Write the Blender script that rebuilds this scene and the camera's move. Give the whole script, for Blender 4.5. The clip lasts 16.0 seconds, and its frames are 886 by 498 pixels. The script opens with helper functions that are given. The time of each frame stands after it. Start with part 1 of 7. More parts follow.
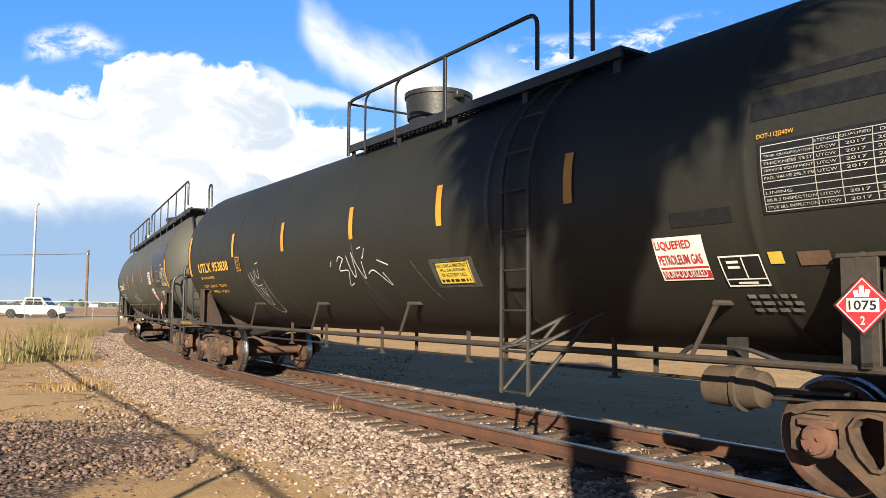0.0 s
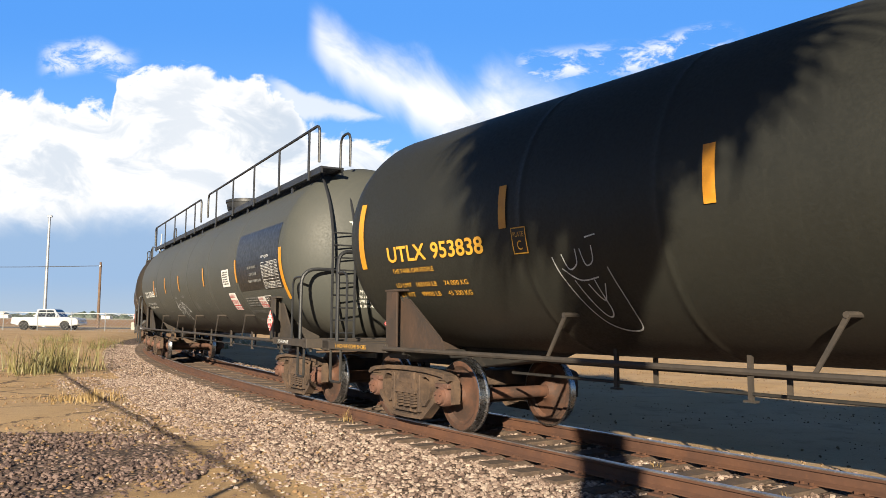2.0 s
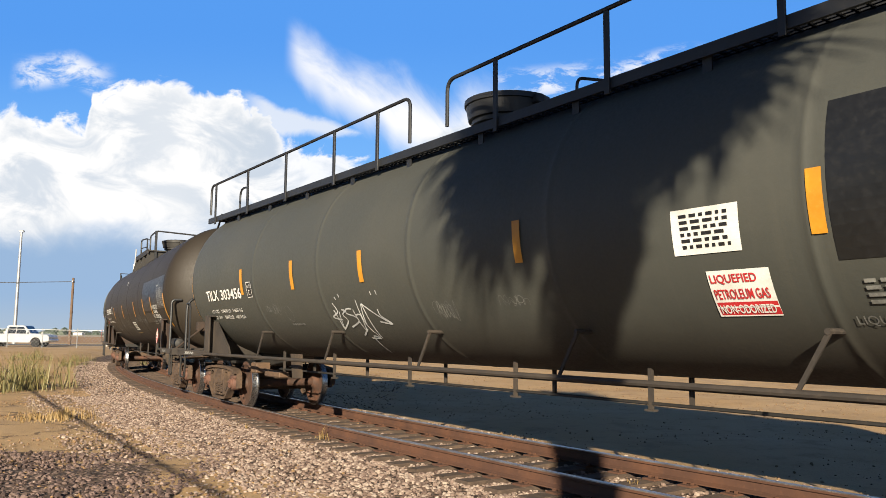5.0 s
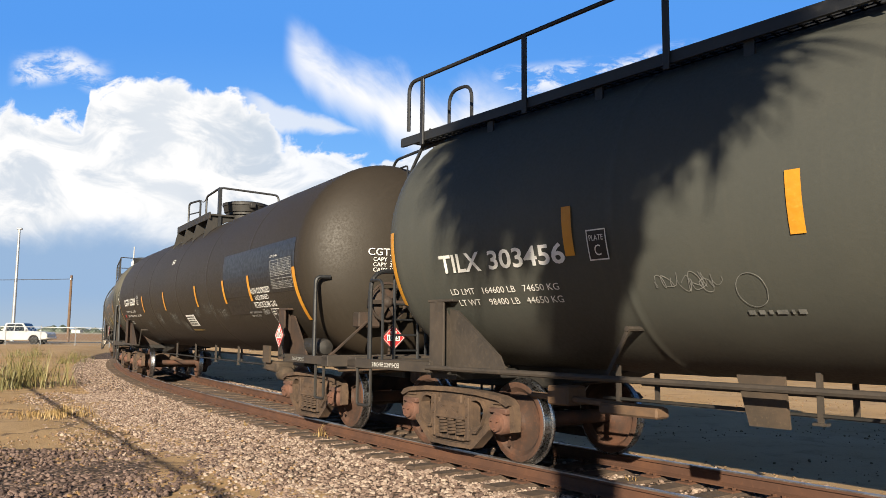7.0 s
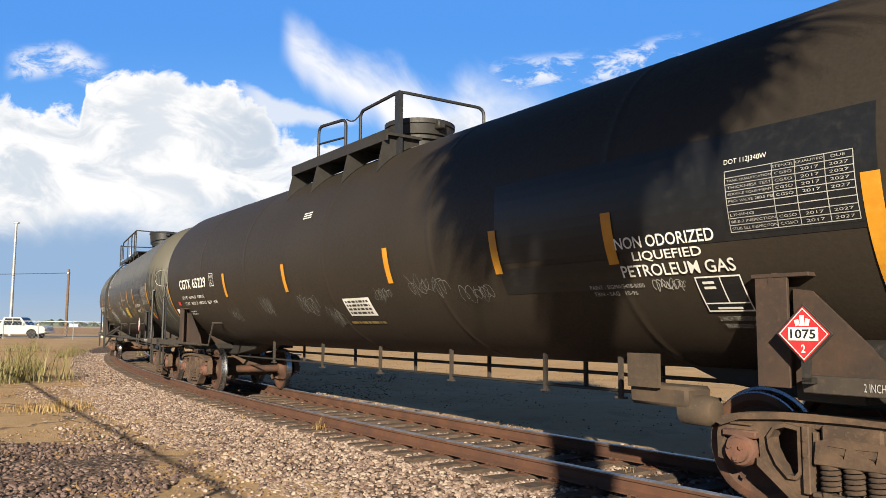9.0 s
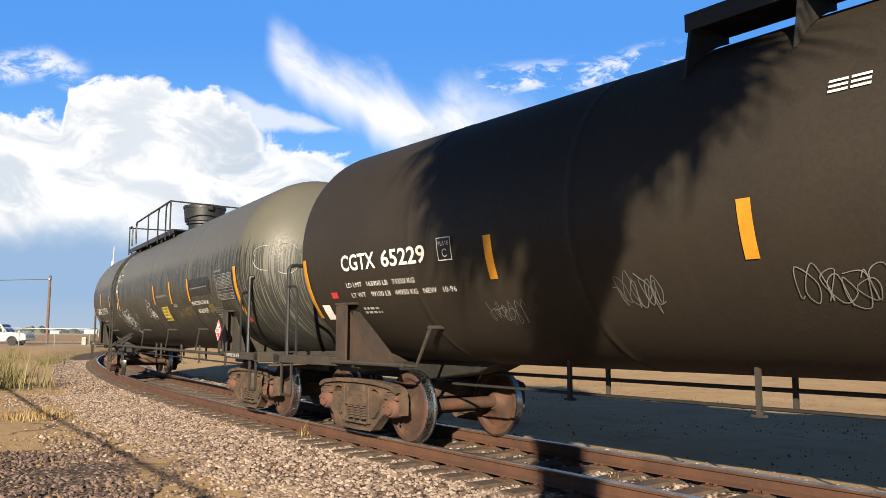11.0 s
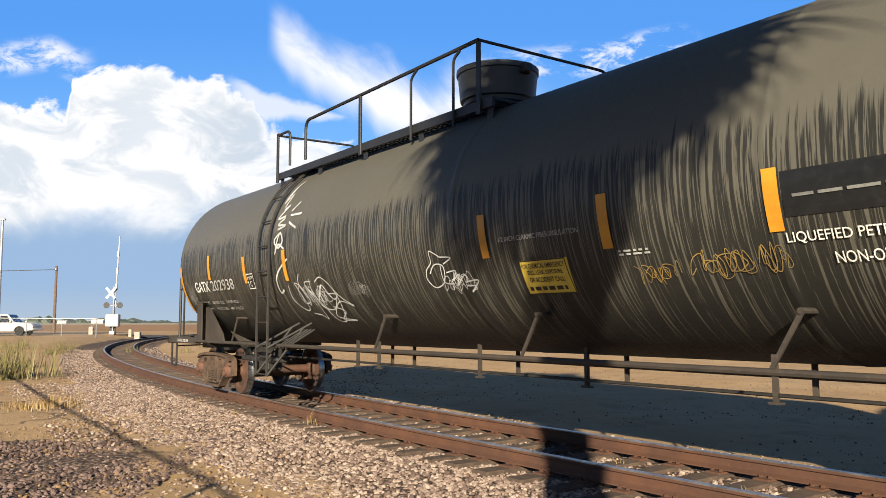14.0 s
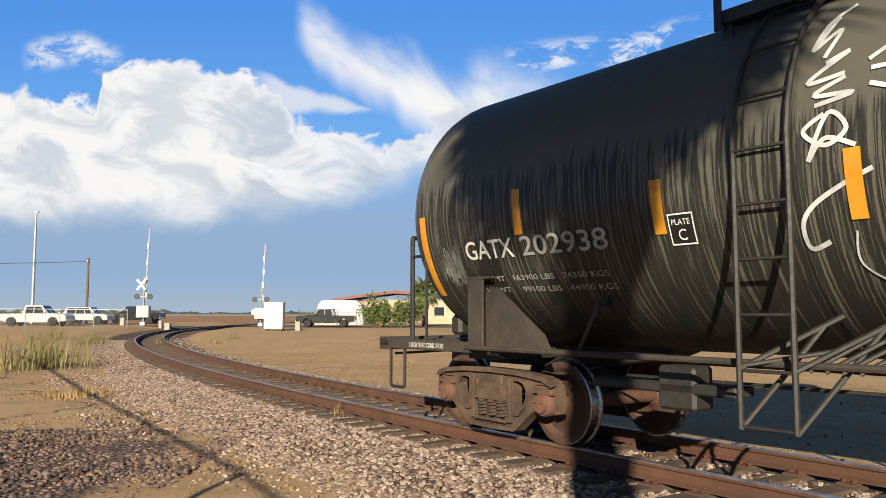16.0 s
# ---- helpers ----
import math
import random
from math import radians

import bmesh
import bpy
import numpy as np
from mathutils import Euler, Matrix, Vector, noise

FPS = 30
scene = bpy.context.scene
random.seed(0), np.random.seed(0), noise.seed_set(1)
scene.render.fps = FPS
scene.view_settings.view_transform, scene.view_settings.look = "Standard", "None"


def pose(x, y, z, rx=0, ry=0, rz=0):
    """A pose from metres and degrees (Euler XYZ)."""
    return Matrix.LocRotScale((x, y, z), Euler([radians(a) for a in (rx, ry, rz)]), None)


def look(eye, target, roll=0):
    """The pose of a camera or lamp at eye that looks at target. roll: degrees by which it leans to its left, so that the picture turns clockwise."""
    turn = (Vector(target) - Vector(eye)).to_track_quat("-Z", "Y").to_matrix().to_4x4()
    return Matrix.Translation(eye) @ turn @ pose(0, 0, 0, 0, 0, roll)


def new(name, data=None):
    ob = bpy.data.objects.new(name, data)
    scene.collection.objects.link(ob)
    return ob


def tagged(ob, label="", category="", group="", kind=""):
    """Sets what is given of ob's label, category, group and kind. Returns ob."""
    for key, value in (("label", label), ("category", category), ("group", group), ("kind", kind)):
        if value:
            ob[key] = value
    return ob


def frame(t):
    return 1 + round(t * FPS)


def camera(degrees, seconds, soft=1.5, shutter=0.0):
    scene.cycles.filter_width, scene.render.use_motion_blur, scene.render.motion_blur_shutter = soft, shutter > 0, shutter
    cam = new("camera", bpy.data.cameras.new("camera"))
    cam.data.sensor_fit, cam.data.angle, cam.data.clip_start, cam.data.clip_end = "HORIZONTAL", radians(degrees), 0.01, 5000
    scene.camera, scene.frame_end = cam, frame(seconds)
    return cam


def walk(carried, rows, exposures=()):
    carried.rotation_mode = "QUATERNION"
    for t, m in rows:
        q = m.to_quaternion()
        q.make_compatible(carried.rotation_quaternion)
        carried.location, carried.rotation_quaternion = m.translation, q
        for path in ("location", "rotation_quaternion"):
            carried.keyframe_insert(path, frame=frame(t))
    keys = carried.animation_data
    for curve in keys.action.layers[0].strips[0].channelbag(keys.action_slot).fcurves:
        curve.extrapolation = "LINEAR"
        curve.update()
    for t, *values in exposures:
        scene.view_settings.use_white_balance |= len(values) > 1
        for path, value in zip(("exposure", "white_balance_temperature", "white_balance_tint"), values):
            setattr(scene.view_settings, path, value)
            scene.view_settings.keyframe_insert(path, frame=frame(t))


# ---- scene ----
# metres, z up; the rail heads lie at z = 0, the camera stands at x = y = 0
EYE = 1.42
LENS = 59.0
SPEED = 4.33

# ---- camera ----
cam = camera(LENS, 16.0, soft=0.8)
TURNS = [
    (0.0, 94.380, -0.510, -0.048), (0.5, 93.925, -0.490, 1.041), (1.0, 93.947, -0.510, 0.613),
    (1.5, 94.516, -0.500, 0.509), (2.0, 95.229, -0.520, 0.717), (2.5, 95.414, -0.490, 0.520),
    (3.0, 95.602, -0.510, 0.730), (3.5, 95.839, -0.500, 0.569), (4.0, 96.161, -0.510, -0.161),
    (5.2, 96.46, -0.53, -1.0), (6.5, 96.396, -0.540, -1.256), (7.0, 96.259, -0.505, -1.048),
    (7.5, 96.049, -0.491, -0.887), (8.0, 95.872, -0.480, -0.892), (8.5, 95.767, -0.400, -1.043),
    (9.0, 95.733, -0.308, -1.195), (10.2, 95.98, -0.2, -1.75), (11.5, 96.200, -0.119, -2.657),
    (12.0, 95.848, -0.057, -3.162), (12.5, 95.522, 0.005, -3.762), (13.0, 95.241, 0.045, -3.721),
    (13.5, 95.103, 0.107, -3.018), (14.0, 95.281, 0.154, -1.899), (14.5, 95.338, 0.199, -0.809),
    (15.0, 95.208, 0.149, 0.288), (15.5, 94.967, 0.059, 1.065), (16.0, 94.703, 0.0, 0.0)]
walk(cam, [(t, pose(0, 0, EYE, rx, ry, rz)) for t, rx, ry, rz in TURNS], exposures=[(0.0, 1.36), (1.5, 1.3), (3.5, 1.14), (6.5, 1.13), (9.0, 1.12), (13.0, 1.22), (14.5, 1.15), (16.0, 0.97)])

# ---- sun and sky ----
SUN_AZ, SUN_EL = 188.3, 18.0
sun_dir = Vector((math.sin(radians(SUN_AZ)) * math.cos(radians(SUN_EL)),
                  math.cos(radians(SUN_AZ)) * math.cos(radians(SUN_EL)), math.sin(radians(SUN_EL))))
sun = new("sun", bpy.data.lights.new("sun", "SUN"))
sun.data.energy, sun.data.angle, sun.data.color = 5.0, radians(0.55), (1.0, 0.87, 0.67)
sun.matrix_basis = look(sun_dir * 60, (0, 0, 0))


class Nodes:
    """Short ways to chain shader nodes."""

    def __init__(self, tree):
        self.t = tree
        tree.nodes.clear()

    def add(self, kind, **sets):
        n = self.t.nodes.new(kind)
        for k, v in sets.items():
            if k == "operation":
                n.operation = v
            elif k == "blend_type":
                n.blend_type = v
            elif k == "data_type":
                n.data_type = v
        return n

    def put(self, sock, v):
        if isinstance(v, bpy.types.NodeSocket):
            self.t.links.new(v, sock)
        elif v is not None:
            sock.default_value = v

    def m(self, op, a, b=None, c=None):
        n = self.add("ShaderNodeMath", operation=op)
        for i, v in enumerate((a, b, c)):
            self.put(n.inputs[i], v)
        return n.outputs[0]

    def ramp(self, x, lo, hi, a=0.0, b=1.0):
        n = self.add("ShaderNodeMapRange")
        n.interpolation_type = "SMOOTHSTEP"
        for i, v in enumerate((x, lo, hi, a, b)):
            self.put(n.inputs[i], v)
        return n.outputs[0]

    def line(self, x, pts):
        """A smooth run through (x, value) points."""
        total = pts[0][1]
        for (xa, va), (xb, vb) in zip(pts[:-1], pts[1:]):
            total = self.m("ADD", self.ramp(x, xa, xb, 0.0, vb - va), total)
        return total

    def mix(self, f, a, b, how="MIX"):
        n = self.add("ShaderNodeMix", data_type="RGBA")
        n.blend_type = how
        self.put(n.inputs[0], f)
        self.put(n.inputs[6], (*a, 1) if isinstance(a, tuple) and len(a) == 3 else a)
        self.put(n.inputs[7], (*b, 1) if isinstance(b, tuple) and len(b) == 3 else b)
        return n.outputs[2]

    def noise(self, vec, scale, detail=4.0, rough=0.55, dist=0.0):
        n = self.add("ShaderNodeTexNoise")
        self.put(n.inputs["Vector"], vec)
        n.inputs["Scale"].default_value, n.inputs["Detail"].default_value = scale, detail
        n.inputs["Roughness"].default_value, n.inputs["Distortion"].default_value = rough, dist
        return n.outputs["Fac"]

    def voronoi(self, vec, scale, what="Distance", feature="F1"):
        n = self.add("ShaderNodeTexVoronoi")
        n.feature = feature
        self.put(n.inputs["Vector"], vec)
        n.inputs["Scale"].default_value = scale
        return n.outputs[what]

    def xyz(self, x, y, z):
        n = self.add("ShaderNodeCombineXYZ")
        for i, v in enumerate((x, y, z)):
            self.put(n.inputs[i], v)
        return n.outputs[0]

    def split(self, v):
        n = self.add("ShaderNodeSeparateXYZ")
        self.put(n.inputs[0], v)
        return n.outputs


def build_sky():
    world = bpy.data.worlds.new("sky")
    world.use_nodes = True
    scene.world = world
    n = Nodes(world.node_tree)
    out = n.add("ShaderNodeOutputWorld")
    sky = n.add("ShaderNodeTexSky")
    sky.sky_type, sky.sun_disc = "NISHITA", False
    sky.sun_elevation, sky.sun_rotation = radians(SUN_EL), radians(SUN_AZ)
    sky.air_density, sky.dust_density, sky.ozone_density = 1.0, 0.15, 2.0
    d = n.add("ShaderNodeTexCoord").outputs["Generated"]
    x, y, z = n.split(d)
    ahead = n.ramp(y, 0.15, 0.35)
    ys = n.m("MULTIPLY", n.m("MAXIMUM", y, 0.12), 1.134)
    u, v = n.m("DIVIDE", x, ys), n.m("DIVIDE", z, ys)
    p = n.xyz(u, n.m("MULTIPLY", v, 1.25), 0.0)
    big = n.noise(p, 9.0, 9.0, 0.6, 0.3)
    fine = n.noise(p, 34.0, 8.0, 0.62, 0.5)
    billow = n.voronoi(n.xyz(n.m("ADD", u, n.m("MULTIPLY", fine, 0.02)), n.m("ADD", v, n.m("MULTIPLY", big, 0.03)), 0.0), 30.0)
    puff = n.m("ADD", n.m("MULTIPLY", n.m("SUBTRACT", big, 0.5), 0.05), n.m("ADD", n.m("MULTIPLY", n.m("SUBTRACT", fine, 0.5), 0.06), n.m("MULTIPLY", n.m("SUBTRACT", 0.45, billow), 0.02)))
    # cumulus bank: low shoulder, a tower, a long falling back, a gap of blue, then a lower bank that rises again
    top = n.line(u, [(-0.56, 0.262), (-0.43, 0.252), (-0.398, 0.245), (-0.39, 0.285), (-0.36, 0.296), (-0.29, 0.298), (-0.245, 0.288),
                     (-0.19, 0.262), (-0.168, 0.226), (-0.13, 0.212), (-0.06, 0.202), (-0.035, 0.206), (-0.005, 0.236), (0.03, 0.25), (0.08, 0.246), (0.2, 0.228), (0.4, 0.25)])
    above = n.m("SUBTRACT", n.m("ADD", top, puff), v)
    body = n.ramp(above, 0.0, 0.014)
    base = n.m("ADD", n.line(u, [(-0.5, 0.102), (-0.4, 0.108), (-0.2, 0.112), (-0.12, 0.135), (0.0, 0.16), (0.2, 0.17)]), n.m("MULTIPLY", n.m("SUBTRACT", big, 0.5), 0.07))
    low = n.ramp(n.m("SUBTRACT", v, base), -0.02, 0.022)
    bank = n.m("MULTIPLY", n.m("MULTIPLY", body, low), n.line(u, [(-0.22, 1.0), (-0.12, 0.9), (0.0, 0.85)]))
    # a flat grey streak drawn out from the tower's back
    mid = n.line(u, [(-0.22, 0.262), (-0.17, 0.244), (-0.075, 0.233)])
    half = n.line(u, [(-0.2, 0.02), (-0.13, 0.013), (-0.07, 0.0)])
    streak = n.m("SUBTRACT", n.m("ADD", half, n.m("MULTIPLY", n.m("SUBTRACT", fine, 0.5), 0.016)), n.m("ABSOLUTE", n.m("SUBTRACT", v, mid)))
    streak = n.m("MULTIPLY", n.m("MULTIPLY", n.ramp(streak, -0.003, 0.009), n.ramp(u, -0.23, -0.19)), n.ramp(u, -0.065, -0.085, 0.0, 0.75))
    # a broad veil of high cloud that comes down towards the lower bank
    wn = n.noise(n.xyz(n.m("ADD", u, n.m("MULTIPLY", v, 0.9)), n.m("MULTIPLY", n.m("SUBTRACT", v, n.m("MULTIPLY", u, 0.9)), 0.4), 3.0), 15.0, 8.0, 0.6, 0.5)
    wob = n.m("MULTIPLY", n.m("SUBTRACT", wn, 0.5), 0.06)
    hi_edge = n.m("ADD", n.line(u, [(-0.17, 0.352), (-0.14, 0.342), (-0.1, 0.322), (-0.04, 0.298), (0.01, 0.275), (0.045, 0.292), (0.1, 0.27)]), wob)
    lo_edge = n.m("ADD", n.line(u, [(-0.17, 0.315), (-0.14, 0.286), (-0.115, 0.265), (-0.066, 0.244), (-0.04, 0.217), (0.0, 0.2)]), n.m("MULTIPLY", wob, 0.8))
    wisp = n.m("MULTIPLY", n.ramp(n.m("SUBTRACT", hi_edge, v), -0.02, 0.05), n.ramp(n.m("SUBTRACT", v, lo_edge), -0.022, 0.026))
    wisp = n.m("MULTIPLY", n.m("MULTIPLY", wisp, n.ramp(u, -0.175, -0.155)), n.ramp(u, 0.17, 0.09))
    wisp = n.m("MULTIPLY", wisp, n.ramp(wn, 0.25, 0.62, 0.66, 1.0))
    # torn scraps at both sides
    torn = n.noise(n.xyz(u, n.m("MULTIPLY", v, 2.0), 9.0), 26.0, 8.0, 0.66, 0.4)
    left = n.m("MULTIPLY", n.m("MULTIPLY", n.ramp(u, -0.49, -0.46), n.ramp(u, -0.36, -0.4)),
               n.ramp(n.m("ABSOLUTE", n.m("SUBTRACT", v, n.line(u, [(-0.47, 0.298), (-0.42, 0.305), (-0.38, 0.29)]))), 0.026, 0.006))
    right = n.m("MULTIPLY", n.m("MULTIPLY", n.ramp(u, 0.06, 0.1), n.ramp(u, 0.34, 0.28)),
                n.ramp(n.m("ABSOLUTE", n.m("SUBTRACT", v, n.line(u, [(0.08, 0.292), (0.2, 0.302), (0.3, 0.325)]))), 0.026, 0.004))
    scat = n.m("MAXIMUM", n.m("MULTIPLY", left, n.ramp(torn, 0.38, 0.6)), n.m("MULTIPLY", right, n.ramp(torn, 0.45, 0.62)))
    cover = n.m("MAXIMUM", bank, n.m("MAXIMUM", n.m("MAXIMUM", wisp, streak), n.m("MULTIPLY", scat, 0.8)))
    cover = n.m("MULTIPLY", cover, ahead)
    # grey undersides and folds
    fold = n.noise(n.xyz(n.m("ADD", u, n.m("MULTIPLY", v, 0.5)), n.m("MULTIPLY", v, 1.6), 5.0), 12.0, 9.0, 0.58, 0.7)
    shade = n.m("MULTIPLY", n.ramp(fold, 0.4, 0.6), n.ramp(above, 0.0, 0.035))
    shade = n.m("MULTIPLY", shade, n.line(u, [(-0.4, 0.8), (-0.3, 0.65), (-0.2, 0.95), (0.0, 1.0)]))
    shade = n.m("MAXIMUM", shade, n.m("MULTIPLY", n.ramp(n.m("SUBTRACT", v, base), 0.055, -0.01, 0.0, 0.85), n.ramp(fold, 0.36, 0.52)))
    shade = n.m("MAXIMUM", shade, n.ramp(n.m("SUBTRACT", v, base), 0.02, -0.01, 0.0, 0.75))
    shade = n.m("MAXIMUM", shade, n.m("MULTIPLY", streak, 0.35))
    white = n.mix(shade, (9.6, 9.5, 9.4), (5.6, 6.3, 7.2))
    # rain haze below the bank
    veil = n.m("MULTIPLY", n.ramp(v, 0.2, 0.09), ahead)
    zenith = n.ramp(v, 0.39, 0.7)
    # away from the lit clouds the sky is a deep clear blue
    clear = n.mix(1.0, sky.outputs[0], (0.4, 0.56, 0.8), "MULTIPLY")
    blue = n.mix(n.m("MULTIPLY", ahead, 0.85), clear, n.mix(n.ramp(v, 0.15, 0.36), (2.0, 4.9, 9.6), n.mix(zenith, (0.95, 3.4, 8.9), (0.24, 0.4, 0.7))))
    haze = n.mix(n.ramp(v, 0.0, 0.05), (4.2, 4.9, 5.6), (3.2, 4.4, 6.1))
    col = n.mix(n.m("MULTIPLY", veil, 0.85), blue, haze)
    col = n.mix(cover, col, white)
    bg = n.add("ShaderNodeBackground")
    n.put(bg.inputs[0], col)
    bg.inputs[1].default_value = 0.05
    n.t.links.new(bg.outputs[0], out.inputs[0])


build_sky()


# ---- materials ----
def material(name, paint, rough=0.6, metal=0.0, spec=0.5):
    """A principled material; paint(n, pos) gives colour, roughness or None, and bump height or None with its depth."""
    mat = bpy.data.materials.new(name)
    mat.use_nodes = True
    n = Nodes(mat.node_tree)
    out = n.add("ShaderNodeOutputMaterial")
    b = n.add("ShaderNodeBsdfPrincipled")
    n.t.links.new(b.outputs[0], out.inputs[0])
    b.inputs["Roughness"].default_value, b.inputs["Metallic"].default_value = rough, metal
    b.inputs["Specular IOR Level"].default_value = spec
    pos = n.add("ShaderNodeTexCoord").outputs["Object"]
    col, r, h, depth = (tuple(paint(n, pos)) + (None,) * 4)[:4]
    n.put(b.inputs["Base Color"], (*col, 1) if isinstance(col, tuple) else col)
    n.put(b.inputs["Roughness"], r)
    if h is not None:
        bump = n.add("ShaderNodeBump")
        bump.inputs["Strength"].default_value, bump.inputs["Distance"].default_value = 1.0, depth
        n.put(bump.inputs["Height"], h)
        n.t.links.new(bump.outputs[0], b.inputs["Normal"])
    return mat


def worn(base, dark, light, scale=1.0, rough=0.6, bump=0.002, metal=0.0):
    """Two scales of stains on one paint."""
    def paint(n, pos):
        a, c = n.noise(pos, 1.3 * scale, 5.0, 0.6), n.noise(pos, 14 * scale, 6.0, 0.65)
        col = n.mix(n.ramp(a, 0.35, 0.7), dark, base)
        col = n.mix(n.ramp(c, 0.5, 0.8, 0.0, 0.6), col, light)
        return col, n.ramp(c, 0.2, 0.8, rough - 0.1, min(1.0, rough + 0.12)), c, bump
    return lambda name: material(name, paint, rough, metal)


def tank_paint(name, base, dust, streak=0.0, streak_col=(0.02, 0.02, 0.02), rough=0.5):
    def paint(n, pos):
        x, y, z = n.split(pos)
        # distance along the skin, carried on round the dished ends
        dz = n.m("SUBTRACT", z, 2.62)
        wide = n.m("SQRT", n.m("MAXIMUM", n.m("SUBTRACT", 2.528, n.m("MULTIPLY", dz, dz)), 0.0))
        x = n.m("ADD", n.m("ABSOLUTE", x), n.m("ADD", y, wide))
        a = n.noise(pos, 0.7, 5.0, 0.6)
        c = n.noise(pos, 30.0, 4.0, 0.6)
        run = n.noise(n.xyz(n.m("MULTIPLY", x, 9.0), 0.0, n.m("MULTIPLY", z, 0.35)), 1.0, 6.0, 0.6)
        col = n.mix(n.m("MULTIPLY", n.ramp(a, 0.4, 0.75), 0.6), base, dust)
        col = n.mix(n.m("MULTIPLY", n.ramp(run, 0.5, 0.72), 0.3), col, dust)
        # road dust on the lower belly
        dirt = n.m("MULTIPLY", n.ramp(n.m("ADD", z, n.m("MULTIPLY", n.m("SUBTRACT", a, 0.5), 0.5)), 1.75, 1.1), 0.5)
        col = n.mix(dirt, col, (0.036, 0.025, 0.017))
        if streak:
            jag = n.noise(n.xyz(n.m("MULTIPLY", x, 34.0), 2.0, n.m("MULTIPLY", z, 0.9)), 1.0, 4.0, 0.62, 0.2)
            tips = n.noise(n.xyz(n.m("MULTIPLY", x, 13.0), 0.0, 0.0), 1.0, 5.0, 0.75)
            edge = n.ramp(n.m("ADD", z, n.m("MULTIPLY", n.m("SUBTRACT", tips, 0.5), 1.5)), 2.98, 2.8)
            jag = n.m("ADD", jag, n.ramp(z, 2.7, 1.3, 0.0, 0.07))
            k = n.m("MULTIPLY", n.ramp(jag, 0.46, 0.52), edge)
            col = n.mix(n.m("MULTIPLY", k, streak), col, streak_col)
        return col, n.ramp(c, 0.3, 0.8, rough - 0.08, rough + 0.1), n.m("ADD", c, n.m("MULTIPLY", a, 6.0)), 0.0012
    return material(name, paint, rough - 0.12, spec=0.34)


M = {}
M["paint_a"] = tank_paint("black_tank_paint", (0.016, 0.0165, 0.0135), (0.023, 0.023, 0.018), rough=0.58)
M["paint_b"] = tank_paint("grey_tank_paint", (0.053, 0.0555, 0.049), (0.071, 0.07, 0.058), rough=0.6)
M["paint_c"] = tank_paint("brown_black_tank_paint", (0.0235, 0.0185, 0.013), (0.032, 0.025, 0.0175), rough=0.6)
M["paint_d"] = tank_paint("streaked_black_tank_paint", (0.086, 0.082, 0.066), (0.1, 0.093, 0.073), streak=0.88, streak_col=(0.011, 0.0115, 0.011), rough=0.5)
M["patch"] = worn((0.011, 0.0115, 0.013), (0.009, 0.0095, 0.01), (0.018, 0.018, 0.018), 1.0, 0.42, 0.0008)("fresh_black_paint")
M["scuff"] = worn((0.06, 0.06, 0.055), (0.03, 0.03, 0.027), (0.1, 0.1, 0.092), 3.0, 0.75, 0.0006)("scuffed_grey_paint")
M["frame"] = worn((0.022, 0.02, 0.0175), (0.016, 0.015, 0.014), (0.06, 0.042, 0.029), 1.2, 0.62)("dusty_black_steel")
M["rail_black"] = worn((0.018, 0.019, 0.021), (0.013, 0.014, 0.016), (0.03, 0.029, 0.027), 1.5, 0.5)("black_handrail_paint")
M["truck"] = worn((0.1, 0.062, 0.038), (0.045, 0.029, 0.02), (0.15, 0.1, 0.064), 3.2, 0.85, 0.004)("rusty_cast_steel")
M["bearing"] = worn((0.135, 0.06, 0.038), (0.07, 0.04, 0.03), (0.16, 0.085, 0.053), 3.0, 0.8, 0.003)("red_rust_bearing")
M["wheel"] = worn((0.098, 0.042, 0.023), (0.042, 0.024, 0.017), (0.14, 0.062, 0.032), 2.0, 0.78, 0.002)("rusty_wheel_steel")
M["tread"] = worn((0.55, 0.55, 0.56), (0.4, 0.4, 0.41), (0.65, 0.65, 0.66), 3.0, 0.28, 0.0003, 1.0)("polished_wheel_tread")
M["yellow"] = worn((0.56, 0.26, 0.02), (0.47, 0.2, 0.015), (0.62, 0.31, 0.04), 2.0, 0.45, 0.0003)("yellow_reflective_tape")
M["pale_yellow"] = worn((0.62, 0.46, 0.06), (0.5, 0.36, 0.05), (0.66, 0.52, 0.12), 2.0, 0.5, 0.0003)("yellow_label")
M["white"] = worn((0.74, 0.73, 0.7), (0.6, 0.59, 0.55), (0.78, 0.78, 0.76), 2.0, 0.55, 0.0003)("white_paint")
M["grey_letter"] = worn((0.42, 0.42, 0.4), (0.25, 0.25, 0.24), (0.5, 0.5, 0.48), 2.5, 0.6, 0.0002)("weathered_white_lettering")
M["gold_letter"] = worn((0.66, 0.36, 0.04), (0.55, 0.28, 0.03), (0.7, 0.42, 0.08), 2.0, 0.5, 0.0002)("gold_lettering")
M["red"] = worn((0.52, 0.03, 0.035), (0.4, 0.025, 0.03), (0.56, 0.06, 0.06), 2.0, 0.45, 0.0003)("red_sign_paint")
M["black"] = worn((0.015, 0.015, 0.016), (0.012, 0.012, 0.013), (0.025, 0.025, 0.025), 2.0, 0.5, 0.0003)("black_lettering")
M["spray"] = worn((0.62, 0.63, 0.62), (0.34, 0.35, 0.35), (0.72, 0.72, 0.72), 3.0, 0.6, 0.0002)("white_spray_paint")
M["chalk"] = worn((0.2, 0.2, 0.185), (0.1, 0.1, 0.095), (0.27, 0.27, 0.25), 4.0, 0.8, 0.0002)("faded_chalk")
